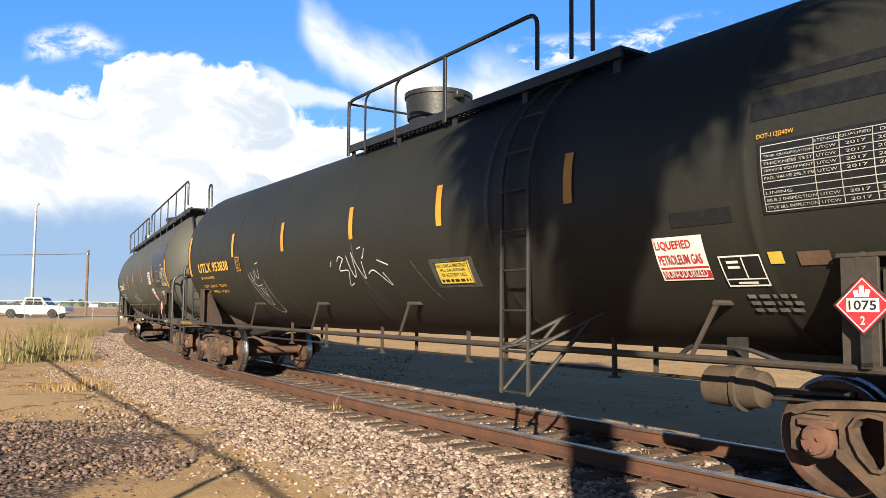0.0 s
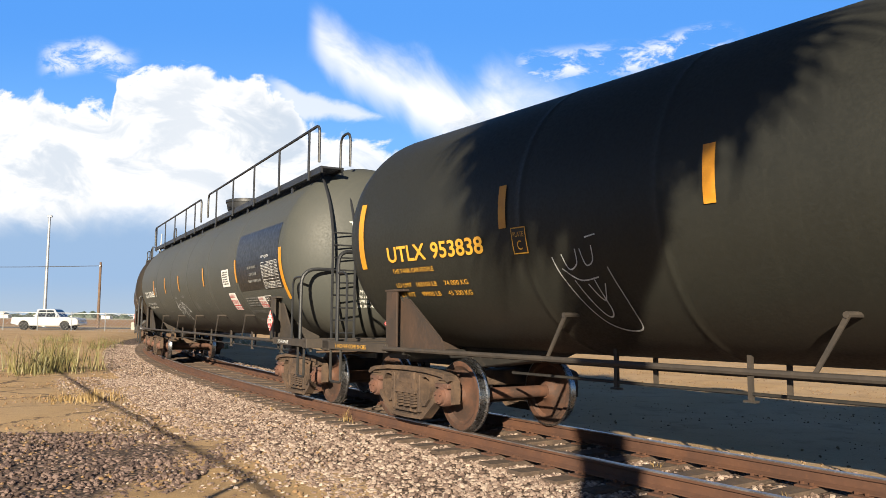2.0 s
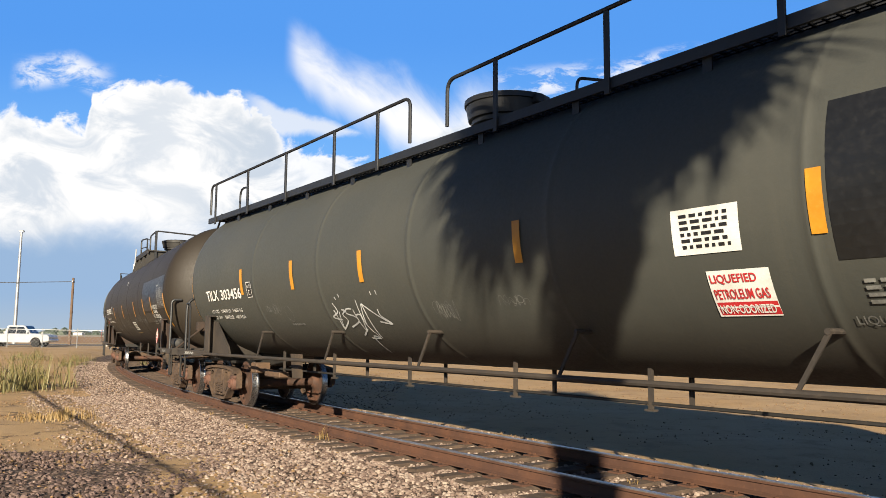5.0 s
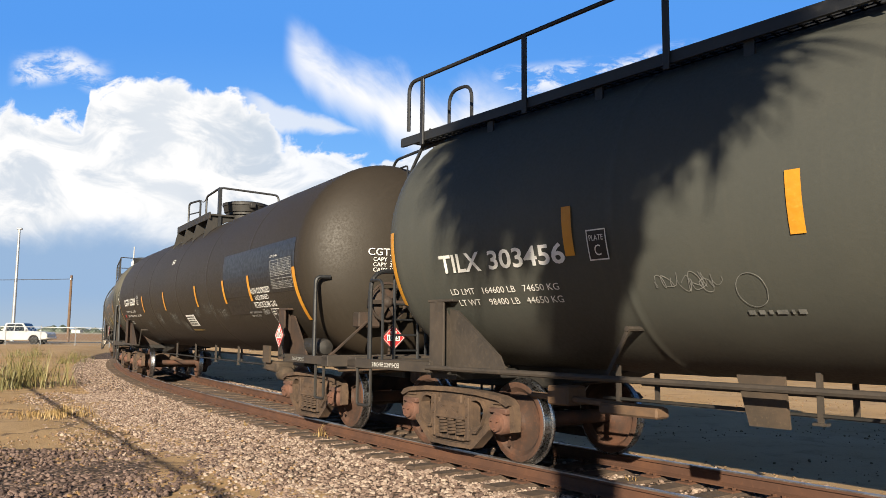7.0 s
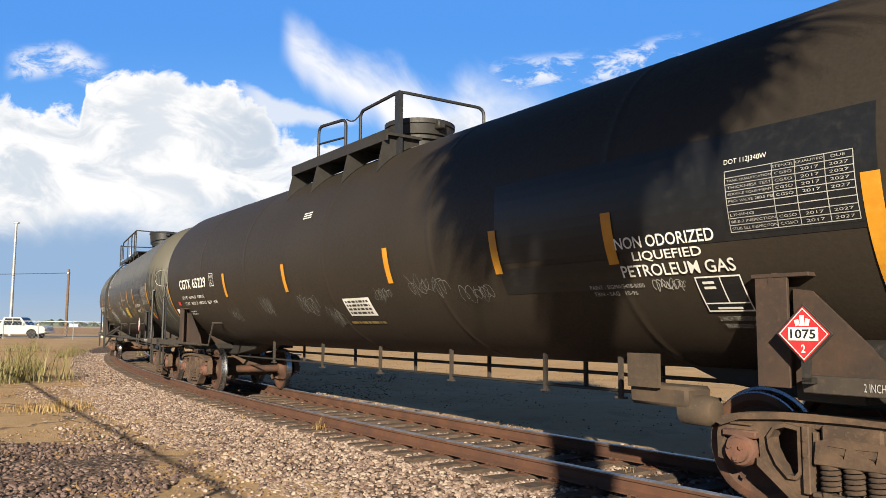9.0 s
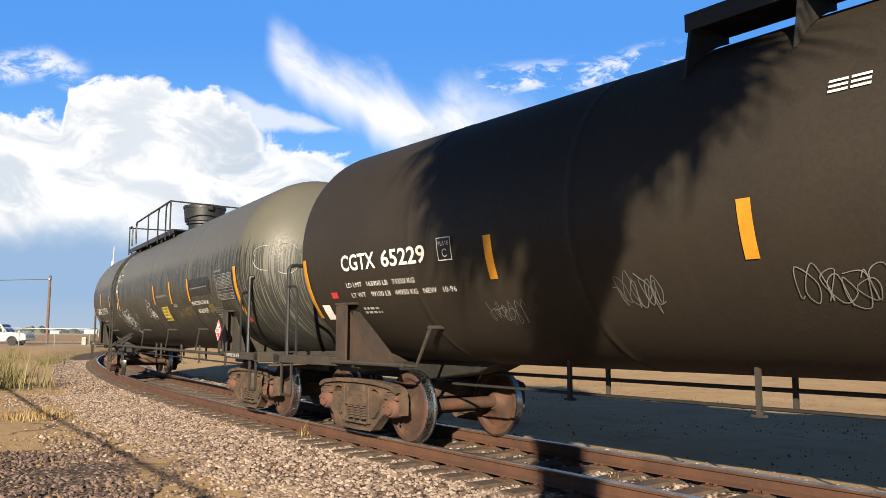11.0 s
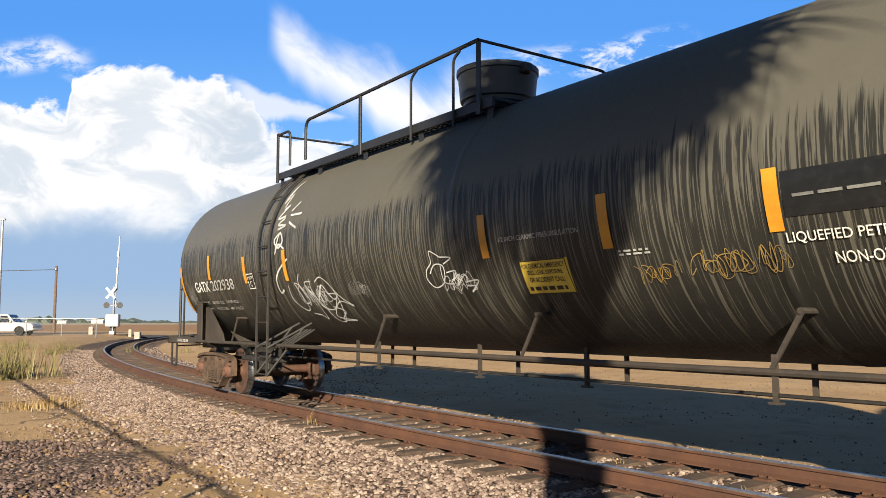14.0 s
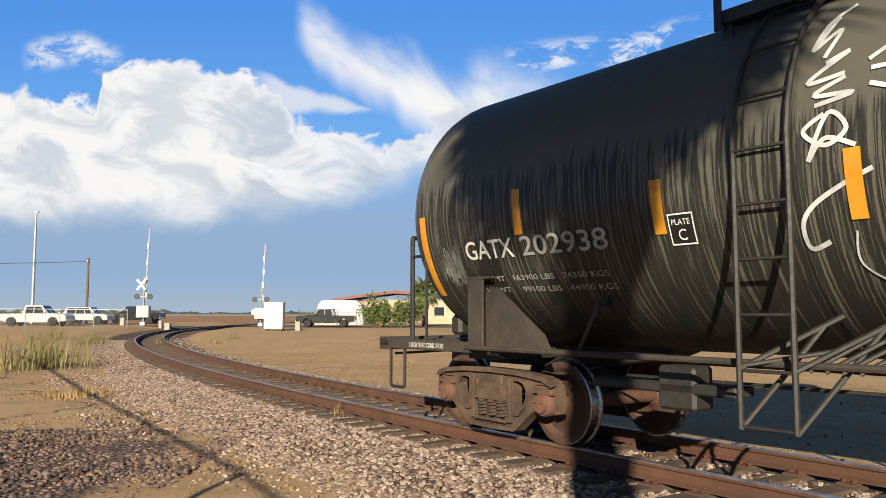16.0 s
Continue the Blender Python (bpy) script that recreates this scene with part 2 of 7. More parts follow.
M["gold_spray"] = worn((0.3, 0.2, 0.05), (0.16, 0.11, 0.04), (0.36, 0.25, 0.08), 4.0, 0.7, 0.0002)("gold_spray_paint")
M["railhead"] = worn((0.36, 0.32, 0.29), (0.2, 0.15, 0.12), (0.46, 0.42, 0.39), 3.0, 0.36, 0.0003, 0.75)("worn_rail_head")
M["rail"] = worn((0.1, 0.043, 0.022), (0.066, 0.03, 0.018), (0.13, 0.06, 0.032), 1.5, 0.85, 0.002)("rusty_rail")
M["tie"] = worn((0.095, 0.064, 0.044), (0.05, 0.034, 0.025), (0.17, 0.125, 0.09), 2.5, 0.92, 0.01)("weathered_timber")
M["cradle"] = worn((0.05, 0.029, 0.019), (0.026, 0.019, 0.015), (0.085, 0.046, 0.027), 1.6, 0.8, 0.002)("rust_stained_steel")
M["rusty"] = worn((0.13, 0.075, 0.04), (0.07, 0.045, 0.03), (0.17, 0.1, 0.055), 2.0, 0.8, 0.002)("brown_rust")
M["dust_pipe"] = worn((0.048, 0.037, 0.028), (0.028, 0.023, 0.019), (0.085, 0.064, 0.046), 1.5, 0.75, 0.001)("dusty_brown_black_steel")
M["dusty"] = worn((0.07, 0.047, 0.03), (0.04, 0.029, 0.02), (0.11, 0.078, 0.05), 2.0, 0.85, 0.002)("dust_covered_steel")


# ---- mesh helpers ----
def link_mesh(name, bm, mat, smooth=False):
    me = bpy.data.meshes.new(name)
    bm.normal_update()
    bm.to_mesh(me)
    bm.free()
    for m in (mat if isinstance(mat, (list, tuple)) else [mat]):
        me.materials.append(m)
    if smooth:
        me.polygons.foreach_set("use_smooth", [True] * len(me.polygons))
        me.set_sharp_from_angle(angle=radians(38))
    return me


def part(name, bm, mat, parent, label="", smooth=False, at=None):
    ob = new(name, bm if isinstance(bm, bpy.types.Mesh) else link_mesh(name, bm, mat, smooth))
    ob.parent = parent
    if at is not None:
        ob.matrix_basis = at
    if label:
        ob["label"] = label
    return ob


def thing(name, label, category, group="", kind="", at=None):
    ob = new(name)
    ob.empty_display_size = 0.2
    if at is not None:
        ob.matrix_basis = at
    return tagged(ob, label, category, group, kind)


def put_box(bm, x0, x1, y0, y1, z0, z1, m=None, bevel=0.0, slot=0):
    r = bmesh.ops.create_cube(bm, size=1.0)
    mat = Matrix.Translation(((x0 + x1) / 2, (y0 + y1) / 2, (z0 + z1) / 2)) @ Matrix.Diagonal((x1 - x0, y1 - y0, z1 - z0, 1))
    if m is not None:
        mat = m @ mat
    bmesh.ops.transform(bm, matrix=mat, verts=r["verts"])
    faces = {f for v in r["verts"] for f in v.link_faces}
    for f in faces:
        f.material_index = slot
    if bevel:
        edges = {e for v in r["verts"] for e in v.link_edges}
        bmesh.ops.bevel(bm, geom=list(edges), offset=bevel, segments=1, affect="EDGES")
    return bm


def put_rod(bm, a, b, r=0.02, seg=8, r2=None, slot=0):
    a, b = Vector(a), Vector(b)
    d = b - a
    res = bmesh.ops.create_cone(bm, cap_ends=True, segments=seg, radius1=r, radius2=r if r2 is None else r2, depth=d.length)
    q = d.to_track_quat("Z", "Y").to_matrix().to_4x4()
    bmesh.ops.transform(bm, matrix=Matrix.Translation((a + b) / 2) @ q, verts=res["verts"])
    for f in {f for v in res["verts"] for f in v.link_faces}:
        f.material_index = slot
    return bm


def put_pipe(bm, pts, r=0.02, seg=6, slot=0):
    """A bent round bar through the points."""
    pts = [Vector(p) for p in pts]
    rings = []
    up = None
    for i, p in enumerate(pts):
        d = (pts[min(i + 1, len(pts) - 1)] - pts[max(i - 1, 0)]).normalized()
        if up is None:
            up = Vector((0, 0, 1)) if abs(d.z) < 0.9 else Vector((1, 0, 0))
        s = d.cross(up).normalized()
        up = s.cross(d).normalized()
        rings.append([bm.verts.new(p + (s * math.cos(k * 2 * math.pi / seg) + up * math.sin(k * 2 * math.pi / seg)) * r) for k in range(seg)])
    for a, b in zip(rings[:-1], rings[1:]):
        for k in range(seg):
            bm.faces.new((a[k], a[(k + 1) % seg], b[(k + 1) % seg], b[k])).material_index = slot
    for ring, rev in ((rings[0], True), (rings[-1], False)):
        bm.faces.new(ring[::-1] if rev else ring).material_index = slot
    bmesh.ops.recalc_face_normals(bm, faces=bm.faces[:])
    return bm


def bend(pts, r=0.12, n=4):
    """Round the corners of a chain of points."""
    pts = [Vector(p) for p in pts]
    out = [pts[0]]
    for a, b, c in zip(pts[:-2], pts[1:-1], pts[2:]):
        k = min(r, (a - b).length * 0.45, (c - b).length * 0.45)
        p, q = b + (a - b).normalized() * k, b + (c - b).normalized() * k
        out += [(1 - t) ** 2 * p + 2 * t * (1 - t) * b + t * t * q for t in [i / n for i in range(n + 1)]]
    return out + [pts[-1]]


def put_prism(bm, outline, y0, y1, slot=0, bevel=0.0):
    """An outline in x and z, drawn out from y0 to y1."""
    a = [bm.verts.new((x, y0, z)) for x, z in outline]
    b = [bm.verts.new((x, y1, z)) for x, z in outline]
    fs = [bm.faces.new(a), bm.faces.new(b[::-1])]
    k = len(a)
    fs += [bm.faces.new((a[(i + 1) % k], a[i], b[i], b[(i + 1) % k])) for i in range(k)]
    for f in fs:
        f.material_index = slot
    bmesh.ops.recalc_face_normals(bm, faces=fs)
    if bevel:
        bmesh.ops.bevel(bm, geom=list({e for f in fs for e in f.edges}), offset=bevel, segments=1, affect="EDGES")
    return bm


def put_lathe(bm, profile, m, seg=24, slots=None):
    """A profile of (radius, height) turned round the z axis of m."""
    rings = []
    for r, h in profile:
        rings.append([bm.verts.new(m @ Vector((r * math.cos(2 * math.pi * k / seg), r * math.sin(2 * math.pi * k / seg), h))) for k in range(seg)])
    for i, (a, b) in enumerate(zip(rings[:-1], rings[1:])):
        for k in range(seg):
            f = bm.faces.new((a[k], a[(k + 1) % seg], b[(k + 1) % seg], b[k]))
            f.material_index = slots[i] if slots else 0
            f.smooth = True
    bm.faces.new(rings[0][::-1]).material_index = slots[0] if slots else 0
    bm.faces.new(rings[-1]).material_index = slots[-1] if slots else 0
    bmesh.ops.recalc_face_normals(bm, faces=bm.faces[:])
    return bm


# ---- the line of the track ----
def track_line():
    """One long right-hand curve of about 150 m radius that straightens beyond the road."""
    step = 0.05
    s = np.arange(-90.0, 260.0, step)
    k = np.interp(s, [-12, -4, 4, 12, 22, 35, 60, 90, 104], [0.00589, 0.00585, 0.00739, 0.00662, 0.00534, 0.00676, 0.00748, 0.00745, 0.0])
    h = np.cumsum(k) * step
    h = 0.59746 - (h - np.interp(0, s, h))
    x, y = np.cumsum(-np.sin(h)) * step, np.cumsum(np.cos(h)) * step
    return s, x - np.interp(0, s, x) + 0.65159, y - np.interp(0, s, y) + 10.92043, h


TS, TX, TY, TH = track_line()


def on_track(s, side=0.0):
    """Point and heading at s metres along the line; side: metres to the far side."""
    h = float(np.interp(s, TS, TH))
    return (float(np.interp(s, TS, TX)) + side * math.cos(h), float(np.interp(s, TS, TY)) + side * math.sin(h), h)


_IX = np.arange(0, len(TS), 10)


def track_offset(x, y):
    """Signed distance from the track's middle (far side positive), and s."""
    x, y = np.asarray(x, float), np.asarray(y, float)
    best, who = np.full(x.shape, 1e9), np.zeros(x.shape, int)
    for i in _IX:
        d = (x - TX[i]) ** 2 + (y - TY[i]) ** 2
        near = d < best
        best, who = np.where(near, d, best), np.where(near, i, who)
    side = (x - TX[who]) * np.cos(TH[who]) + (y - TY[who]) * np.sin(TH[who])
    return np.where(side < 0, -1, 1) * np.sqrt(best), TS[who]


def smooth_step(x, a, b):
    t = np.clip((x - a) / (b - a), 0, 1)
    return t * t * (3 - 2 * t)


def ground_z(x, y, off=None):
    """Height of the ground: a low ballast bed, flat dirt, a road on the level of the rails farther off."""
    x, y = np.asarray(x, float), np.asarray(y, float)
    if off is None:
        off = track_offset(x, y)[0]
    a = np.abs(off)
    dirt = -0.33 + 0.36 * smooth_step(y, 26, 60) + 0.26 * smooth_step(-x, 12, 32) * smooth_step(y, 22, 55)
    up, down = np.maximum(-0.232 - dirt, 0), np.minimum(-0.232 - dirt, 0)
    return dirt + up * (1 - smooth_step(a, 1.45, 3.2)) + down * (1 - smooth_step(a, 1.6, 4.5))


# ---- ground, track bed, track ----
def ground_paint(n, pos):
    x, y, z = n.split(pos)
    bed = n.add("ShaderNodeAttribute")
    bed.attribute_name = "bed"
    bed = bed.outputs["Fac"]
    a, b, c = n.noise(pos, 0.22, 6.0, 0.6), n.noise(pos, 1.7, 7.0, 0.65), n.noise(pos, 26.0, 5.0, 0.65)
    dirt = n.mix(n.ramp(a, 0.35, 0.68), (0.39, 0.255, 0.125), (0.43, 0.3, 0.168))
    dirt = n.mix(n.ramp(b, 0.48, 0.72, 0.0, 0.62), dirt, (0.235, 0.148, 0.076))
    dirt = n.mix(n.ramp(c, 0.54, 0.7, 0.0, 0.6), dirt, (0.19, 0.122, 0.07))
    # dried mud that has cracked into plates
    warp = n.xyz(n.m("ADD", x, n.m("MULTIPLY", n.m("SUBTRACT", b, 0.5), 1.2)), n.m("ADD", y, n.m("MULTIPLY", n.m("SUBTRACT", a, 0.5), 2.0)), 0.0)
    crack = n.voronoi(warp, 0.55, feature="DISTANCE_TO_EDGE")
    mud = n.m("MULTIPLY", n.ramp(x, -2.2, -4.2), n.ramp(y, 32.0, 24.0))
    line = n.m("MULTIPLY", n.m("MULTIPLY", n.ramp(crack, 0.034, 0.01), mud), n.ramp(b, 0.3, 0.44))
    dirt = n.mix(n.m("MULTIPLY", line, 0.85), dirt, (0.1, 0.07, 0.05))
    # stones of the bed where they lie too small or too far to be modelled
    cell = n.add("ShaderNodeTexVoronoi")
    cell.inputs["Scale"].default_value = 17.0
    n.put(cell.inputs["Vector"], pos)
    shade = n.split(cell.outputs["Color"])[0]
    stone = n.mix(shade, (0.11, 0.068, 0.05), (0.29, 0.21, 0.155))
    stone = n.mix(n.ramp(cell.outputs["Distance"], 0.32, 0.6), stone, (0.06, 0.044, 0.035))
    field = n.m("MULTIPLY", n.ramp(y, 101.0, 103.0), n.ramp(n.m("ADD", x, n.m("MULTIPLY", a, 6.0)), 4.0, 0.0))
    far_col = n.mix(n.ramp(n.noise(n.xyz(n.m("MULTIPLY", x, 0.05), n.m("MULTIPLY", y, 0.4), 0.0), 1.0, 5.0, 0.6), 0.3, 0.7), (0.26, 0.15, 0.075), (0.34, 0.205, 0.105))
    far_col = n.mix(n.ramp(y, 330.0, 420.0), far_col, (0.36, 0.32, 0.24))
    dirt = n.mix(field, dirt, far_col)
    edge = n.ramp(n.m("ADD", bed, n.m("MULTIPLY", n.m("SUBTRACT", b, 0.5), 0.5)), 0.35, 0.6)
    col = n.mix(edge, dirt, stone)
    h = n.m("ADD", n.m("MULTIPLY", c, 0.7), n.m("ADD", b, n.m("MULTIPLY", n.m("MULTIPLY", n.m("SUBTRACT", 1.0, cell.outputs["Distance"]), edge), 1.2)))
    h = n.m("SUBTRACT", h, n.m("MULTIPLY", line, 0.8))
    return col, 0.95, h, 0.013


M["ground"] = material("sandy_dirt", ground_paint, 0.95, spec=0.2)


def stone_paint(n, pos):
    isl = n.add("ShaderNodeNewGeometry").outputs["Random Per Island"]
    c = n.noise(pos, 45.0, 4.0, 0.6)
    col = n.mix(n.ramp(isl, 0.0, 0.45), (0.09, 0.06, 0.049), (0.22, 0.16, 0.128))
    col = n.mix(n.ramp(isl, 0.5, 0.95), col, (0.36, 0.29, 0.235))
    col = n.mix(n.ramp(c, 0.45, 0.75, 0.0, 0.45), col, (0.14, 0.09, 0.068))
    return col, 0.9, c, 0.004


M["stone"] = material("pink_grey_crushed_stone", stone_paint, 0.9, spec=0.3)


def dark_stone_paint(n, pos):
    isl = n.add("ShaderNodeNewGeometry").outputs["Random Per Island"]
    c = n.noise(pos, 45.0, 4.0, 0.6)
    col = n.mix(n.ramp(isl, 0.1, 0.9), (0.055, 0.037, 0.033), (0.165, 0.115, 0.097))
    return n.mix(n.ramp(c, 0.5, 0.8, 0.0, 0.4), col, (0.2, 0.15, 0.12)), 0.9, c, 0.004


M["dark_stone"] = material("dark_crushed_stone", dark_stone_paint, 0.9, spec=0.3)


M["clod"] = worn((0.27, 0.165, 0.075), (0.17, 0.105, 0.055), (0.36, 0.245, 0.13), 6.0, 0.95, 0.004)("dry_clods")


def graded(lo, hi, fine_lo, fine_hi, step, grow=1.22):
    mid = list(np.arange(fine_lo, fine_hi + step / 2, step))
    right, left, d = [], [], step
    p = mid[-1]
    while p < hi:
        d *= grow
        p += d
        right.append(p)
    d, p = step, mid[0]
    while p > lo:
        d *= grow
        p -= d
        left.append(p)
    return np.array(left[::-1] + mid + right)


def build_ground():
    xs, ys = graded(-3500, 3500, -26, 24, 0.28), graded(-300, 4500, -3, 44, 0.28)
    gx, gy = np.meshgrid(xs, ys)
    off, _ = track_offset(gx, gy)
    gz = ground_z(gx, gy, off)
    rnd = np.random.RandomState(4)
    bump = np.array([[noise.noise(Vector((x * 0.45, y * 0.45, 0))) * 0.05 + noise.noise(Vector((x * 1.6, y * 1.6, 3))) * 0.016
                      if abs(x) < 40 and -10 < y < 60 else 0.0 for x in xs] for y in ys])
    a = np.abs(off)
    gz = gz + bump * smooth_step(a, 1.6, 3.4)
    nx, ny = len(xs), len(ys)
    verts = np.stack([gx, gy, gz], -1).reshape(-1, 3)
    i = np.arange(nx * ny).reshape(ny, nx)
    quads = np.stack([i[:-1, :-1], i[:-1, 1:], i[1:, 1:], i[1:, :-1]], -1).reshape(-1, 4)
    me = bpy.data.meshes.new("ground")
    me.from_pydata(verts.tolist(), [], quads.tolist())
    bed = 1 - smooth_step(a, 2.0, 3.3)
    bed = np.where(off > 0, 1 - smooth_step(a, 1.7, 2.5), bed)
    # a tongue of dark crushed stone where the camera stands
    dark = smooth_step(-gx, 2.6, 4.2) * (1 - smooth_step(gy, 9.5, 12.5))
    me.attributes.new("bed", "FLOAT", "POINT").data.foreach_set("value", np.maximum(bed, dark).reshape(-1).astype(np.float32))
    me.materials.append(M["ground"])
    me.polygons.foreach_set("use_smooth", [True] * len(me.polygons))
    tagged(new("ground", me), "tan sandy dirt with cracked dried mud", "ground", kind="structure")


def scatter_stones(name, xy, size, mat, label, seed, sink=0.25):
    """Many angular stones in one mesh."""
    rnd = np.random.RandomState(seed)
    bm = bmesh.new()
    bmesh.ops.create_icosphere(bm, subdivisions=1, radius=1.0)
    base = np.array([v.co[:] for v in bm.verts])
    tris = np.array([[v.index for v in f.verts] for f in bm.faces])
    bm.free()
    k = len(xy)
    z = ground_z(xy[:, 0], xy[:, 1])
    ang = rnd.rand(k) * 6.283
    sc = size * (0.55 + 0.9 * rnd.rand(k) ** 1.6)
    ax = np.stack([sc * (0.8 + 0.5 * rnd.rand(k)), sc * (0.65 + 0.4 * rnd.rand(k)), sc * (0.45 + 0.4 * rnd.rand(k))], -1)
    shapes = 1 + 0.5 * (rnd.rand(24, len(base), 1) - 0.5)
    pts = base[None] * shapes[rnd.randint(0, 24, k)] * ax[:, None, :]
    c, s = np.cos(ang)[:, None], np.sin(ang)[:, None]
    tilt = (rnd.rand(k, 1) - 0.5) * 1.2
    pz = pts[..., 2] * np.cos(tilt) + pts[..., 0] * np.sin(tilt)
    px = pts[..., 0] * np.cos(tilt) - pts[..., 2] * np.sin(tilt)
    out = np.stack([px * c - pts[..., 1] * s + xy[:, :1], px * s + pts[..., 1] * c + xy[:, 1:], pz + (z + ax[:, 2] * sink)[:, None]], -1)
    faces = (tris[None] + (np.arange(k) * len(base))[:, None, None]).reshape(-1, 3)
    me = bpy.data.meshes.new(name)
    me.from_pydata(out.reshape(-1, 3).tolist(), [], faces.tolist())
    me.materials.append(mat)
    return tagged(new(name, me), label, "gravel", kind="stuff")


def scatter_ballast():
    rnd = np.random.RandomState(7)
    # shoulders and the space between the rails, thickest beside the camera
    ties = np.array(TIE_S)

    def strip(count, s0, s1, o0, o1, between=False):
        s = s0 + (s1 - s0) * rnd.rand(count)
        o = o0 + (o1 - o0) * rnd.rand(count)
        if between:
            gap = np.abs(s[:, None] - ties[None]).min(1)
            s, o = s[gap > 0.125], o[gap > 0.125]
        h = np.interp(s, TS, TH)
        return np.stack([np.interp(s, TS, TX) + o * np.cos(h), np.interp(s, TS, TY) + o * np.sin(h)], -1)
    near = np.concatenate([strip(23000, -9, 15, -3.2, -1.27), strip(9000, -9, 15, -1.29, -0.84, True), strip(2400, -9, 16, -4.4, -3.1), strip(5600, 15, 42, -2.7, -1.27), strip(2600, 15, 42, -1.29, -0.84, True),
                           strip(9000, -14, 18, -0.68, 0.68, True), strip(3000, 18, 45, -0.7, 0.7, True),
                           strip(5200, -16, 18, 0.85, 2.2), strip(1600, 18, 45, 0.85, 2.2)])
    scatter_stones("ballast_stones", near, 0.026, M["stone"], "pinkish grey crushed stone ballast along the rails", 11)
    xs = -2.8 - 7.0 * rnd.rand(9000) ** 1.1
    ys = 5.0 + 7.0 * rnd.rand(9000)
    keep = ys < 12.2 + 0.6 * np.sin(xs * 1.7) + (xs + 6) * 0.25
    scatter_stones("dark_gravel", np.stack([xs, ys], -1)[keep], 0.03, M["dark_stone"], "dark crushed stone in a loose heap on the dirt", 12)
    clods = 7000
    px = -1.0 - 15 * rnd.rand(clods) ** 0.9
    py = 5.5 + 26 * rnd.rand(clods) ** 1.4
    scatter_stones("dirt_clods", np.stack([px, py], -1), 0.025, M["clod"], "small tan clods of dry dirt", 14)
    scatter_stones("verge_clods", strip(5000, -18, 34, 2.2, 15.0), 0.017, M["clod"], "tan clods of dirt beyond the track", 15)
    px = -1.0 - 14 * rnd.rand(3600)
    py = 6 + 24 * rnd.rand(3600)
    scatter_stones("loose_pebbles", np.stack([px, py], -1), 0.016, M["stone"], "small loose pebbles scattered on the dirt", 13)


RAIL = [(-0.035, 0.0), (0.035, 0.0), (0.037, -0.012), (0.035, -0.036), (0.011, -0.05), (0.009, -0.125), (0.068, -0.152), (0.068, -0.165),
        (-0.068, -0.165), (-0.068, -0.152), (-0.009, -0.125), (-0.011, -0.05), (-0.035, -0.036), (-0.037, -0.012)]


def build_rail(side, label):
    bm = bmesh.new()
    ss = list(np.arange(-40, 60, 1.0)) + list(np.arange(60, 150, 3.0))
    rings = []
    for s in ss:
        rings.append([bm.verts.new((*on_track(s, side + dx)[:2], z)) for dx, z in RAIL])
    k = len(RAIL)
    for a, b in zip(rings[:-1], rings[1:]):
        for i in range(k):
            f = bm.faces.new((a[i], a[(i + 1) % k], b[(i + 1) % k], b[i]))
            f.material_index = 1 if i in (0, 1) or i == k - 1 else 0
    bm.faces.new(rings[0]), bm.faces.new(rings[-1][::-1])
    bmesh.ops.recalc_face_normals(bm, faces=bm.faces[:])
    ob = new("rail", link_mesh("rail", bm, [M["rail"], M["railhead"]]))
    tagged(ob, label, "rail", group="rails", kind="structure")


TIE_S = list(np.cumsum([-16.0] + [0.52 + random.Random(k).uniform(-0.03, 0.03) for k in range(184)]))


def build_ties():
    rnd = random.Random(5)
    bed = thing("track_ties", "weathered timber sleepers under the rails", "railroad ties", kind="structure")
    shapes = []
    for i in range(5):
        bm = bmesh.new()
        put_box(bm, -1.28, 1.28, -0.115, 0.115, -0.2, 0.0, bevel=0.012)
        bmesh.ops.subdivide_edges(bm, edges=[e for e in bm.edges if e.calc_length() > 1], cuts=5)
        for v in bm.verts:
            v.co += Vector((rnd.uniform(-0.02, 0.02) if abs(v.co.x) > 1.2 else 0, rnd.uniform(-0.009, 0.009), rnd.uniform(-0.008, 0.004)))
        shapes.append(link_mesh("tie", bm, M["tie"]))
    bm = bmesh.new()
    for side in (-0.7525, 0.7525):
        put_box(bm, side - 0.17, side + 0.17, -0.09, 0.09, -0.012, 0.012, bevel=0.004)
        for dx in (-0.085, 0.085):
            for dy in (-0.05, 0.05):
                put_box(bm, side + dx - 0.014, side + dx + 0.014, dy - 0.014, dy + 0.014, 0.0, 0.04)
    plate = link_mesh("tie_plate", bm, M["rail"])
    for s in TIE_S:
        x, y, h = on_track(s)
        m = pose(x, y, -0.183 + rnd.uniform(-0.01, 0.003), 0, 0, math.degrees(h) + rnd.uniform(-1.6, 1.6))
        tie = part("tie", shapes[rnd.randrange(5)], None, bed, at=m)
        if s < 34:
            part("tie_plate", plate, None, tie, "rusty steel plates with spikes" if s < -15.5 else "", at=pose(0, 0, 0.004))


build_ground()
for side, word in ((-0.7525, "rusty brown steel rail with a worn bright head"), (0.7525, "rusty brown steel rail beside sandy ground")):
    build_rail(side, word)


# ---- tank cars ----
# a car's own space: x towards the front of the train, the sunlit side at negative y, z up from the rail head
TANK_R, TANK_Z = 1.59, 2.62
CYL = 8.5             # half length of the straight shell, set anew for each car
HEAD = 0.8            # depth of each dished end, set anew for each car
SHAPE = {"A": (8.3, 1.12), "B": (8.5, 1.0), "C": (8.25, 0.82), "D": (8.35, 0.98)}


def take_shape(key):
    global CYL, HEAD
    CYL, HEAD = SHAPE[key]



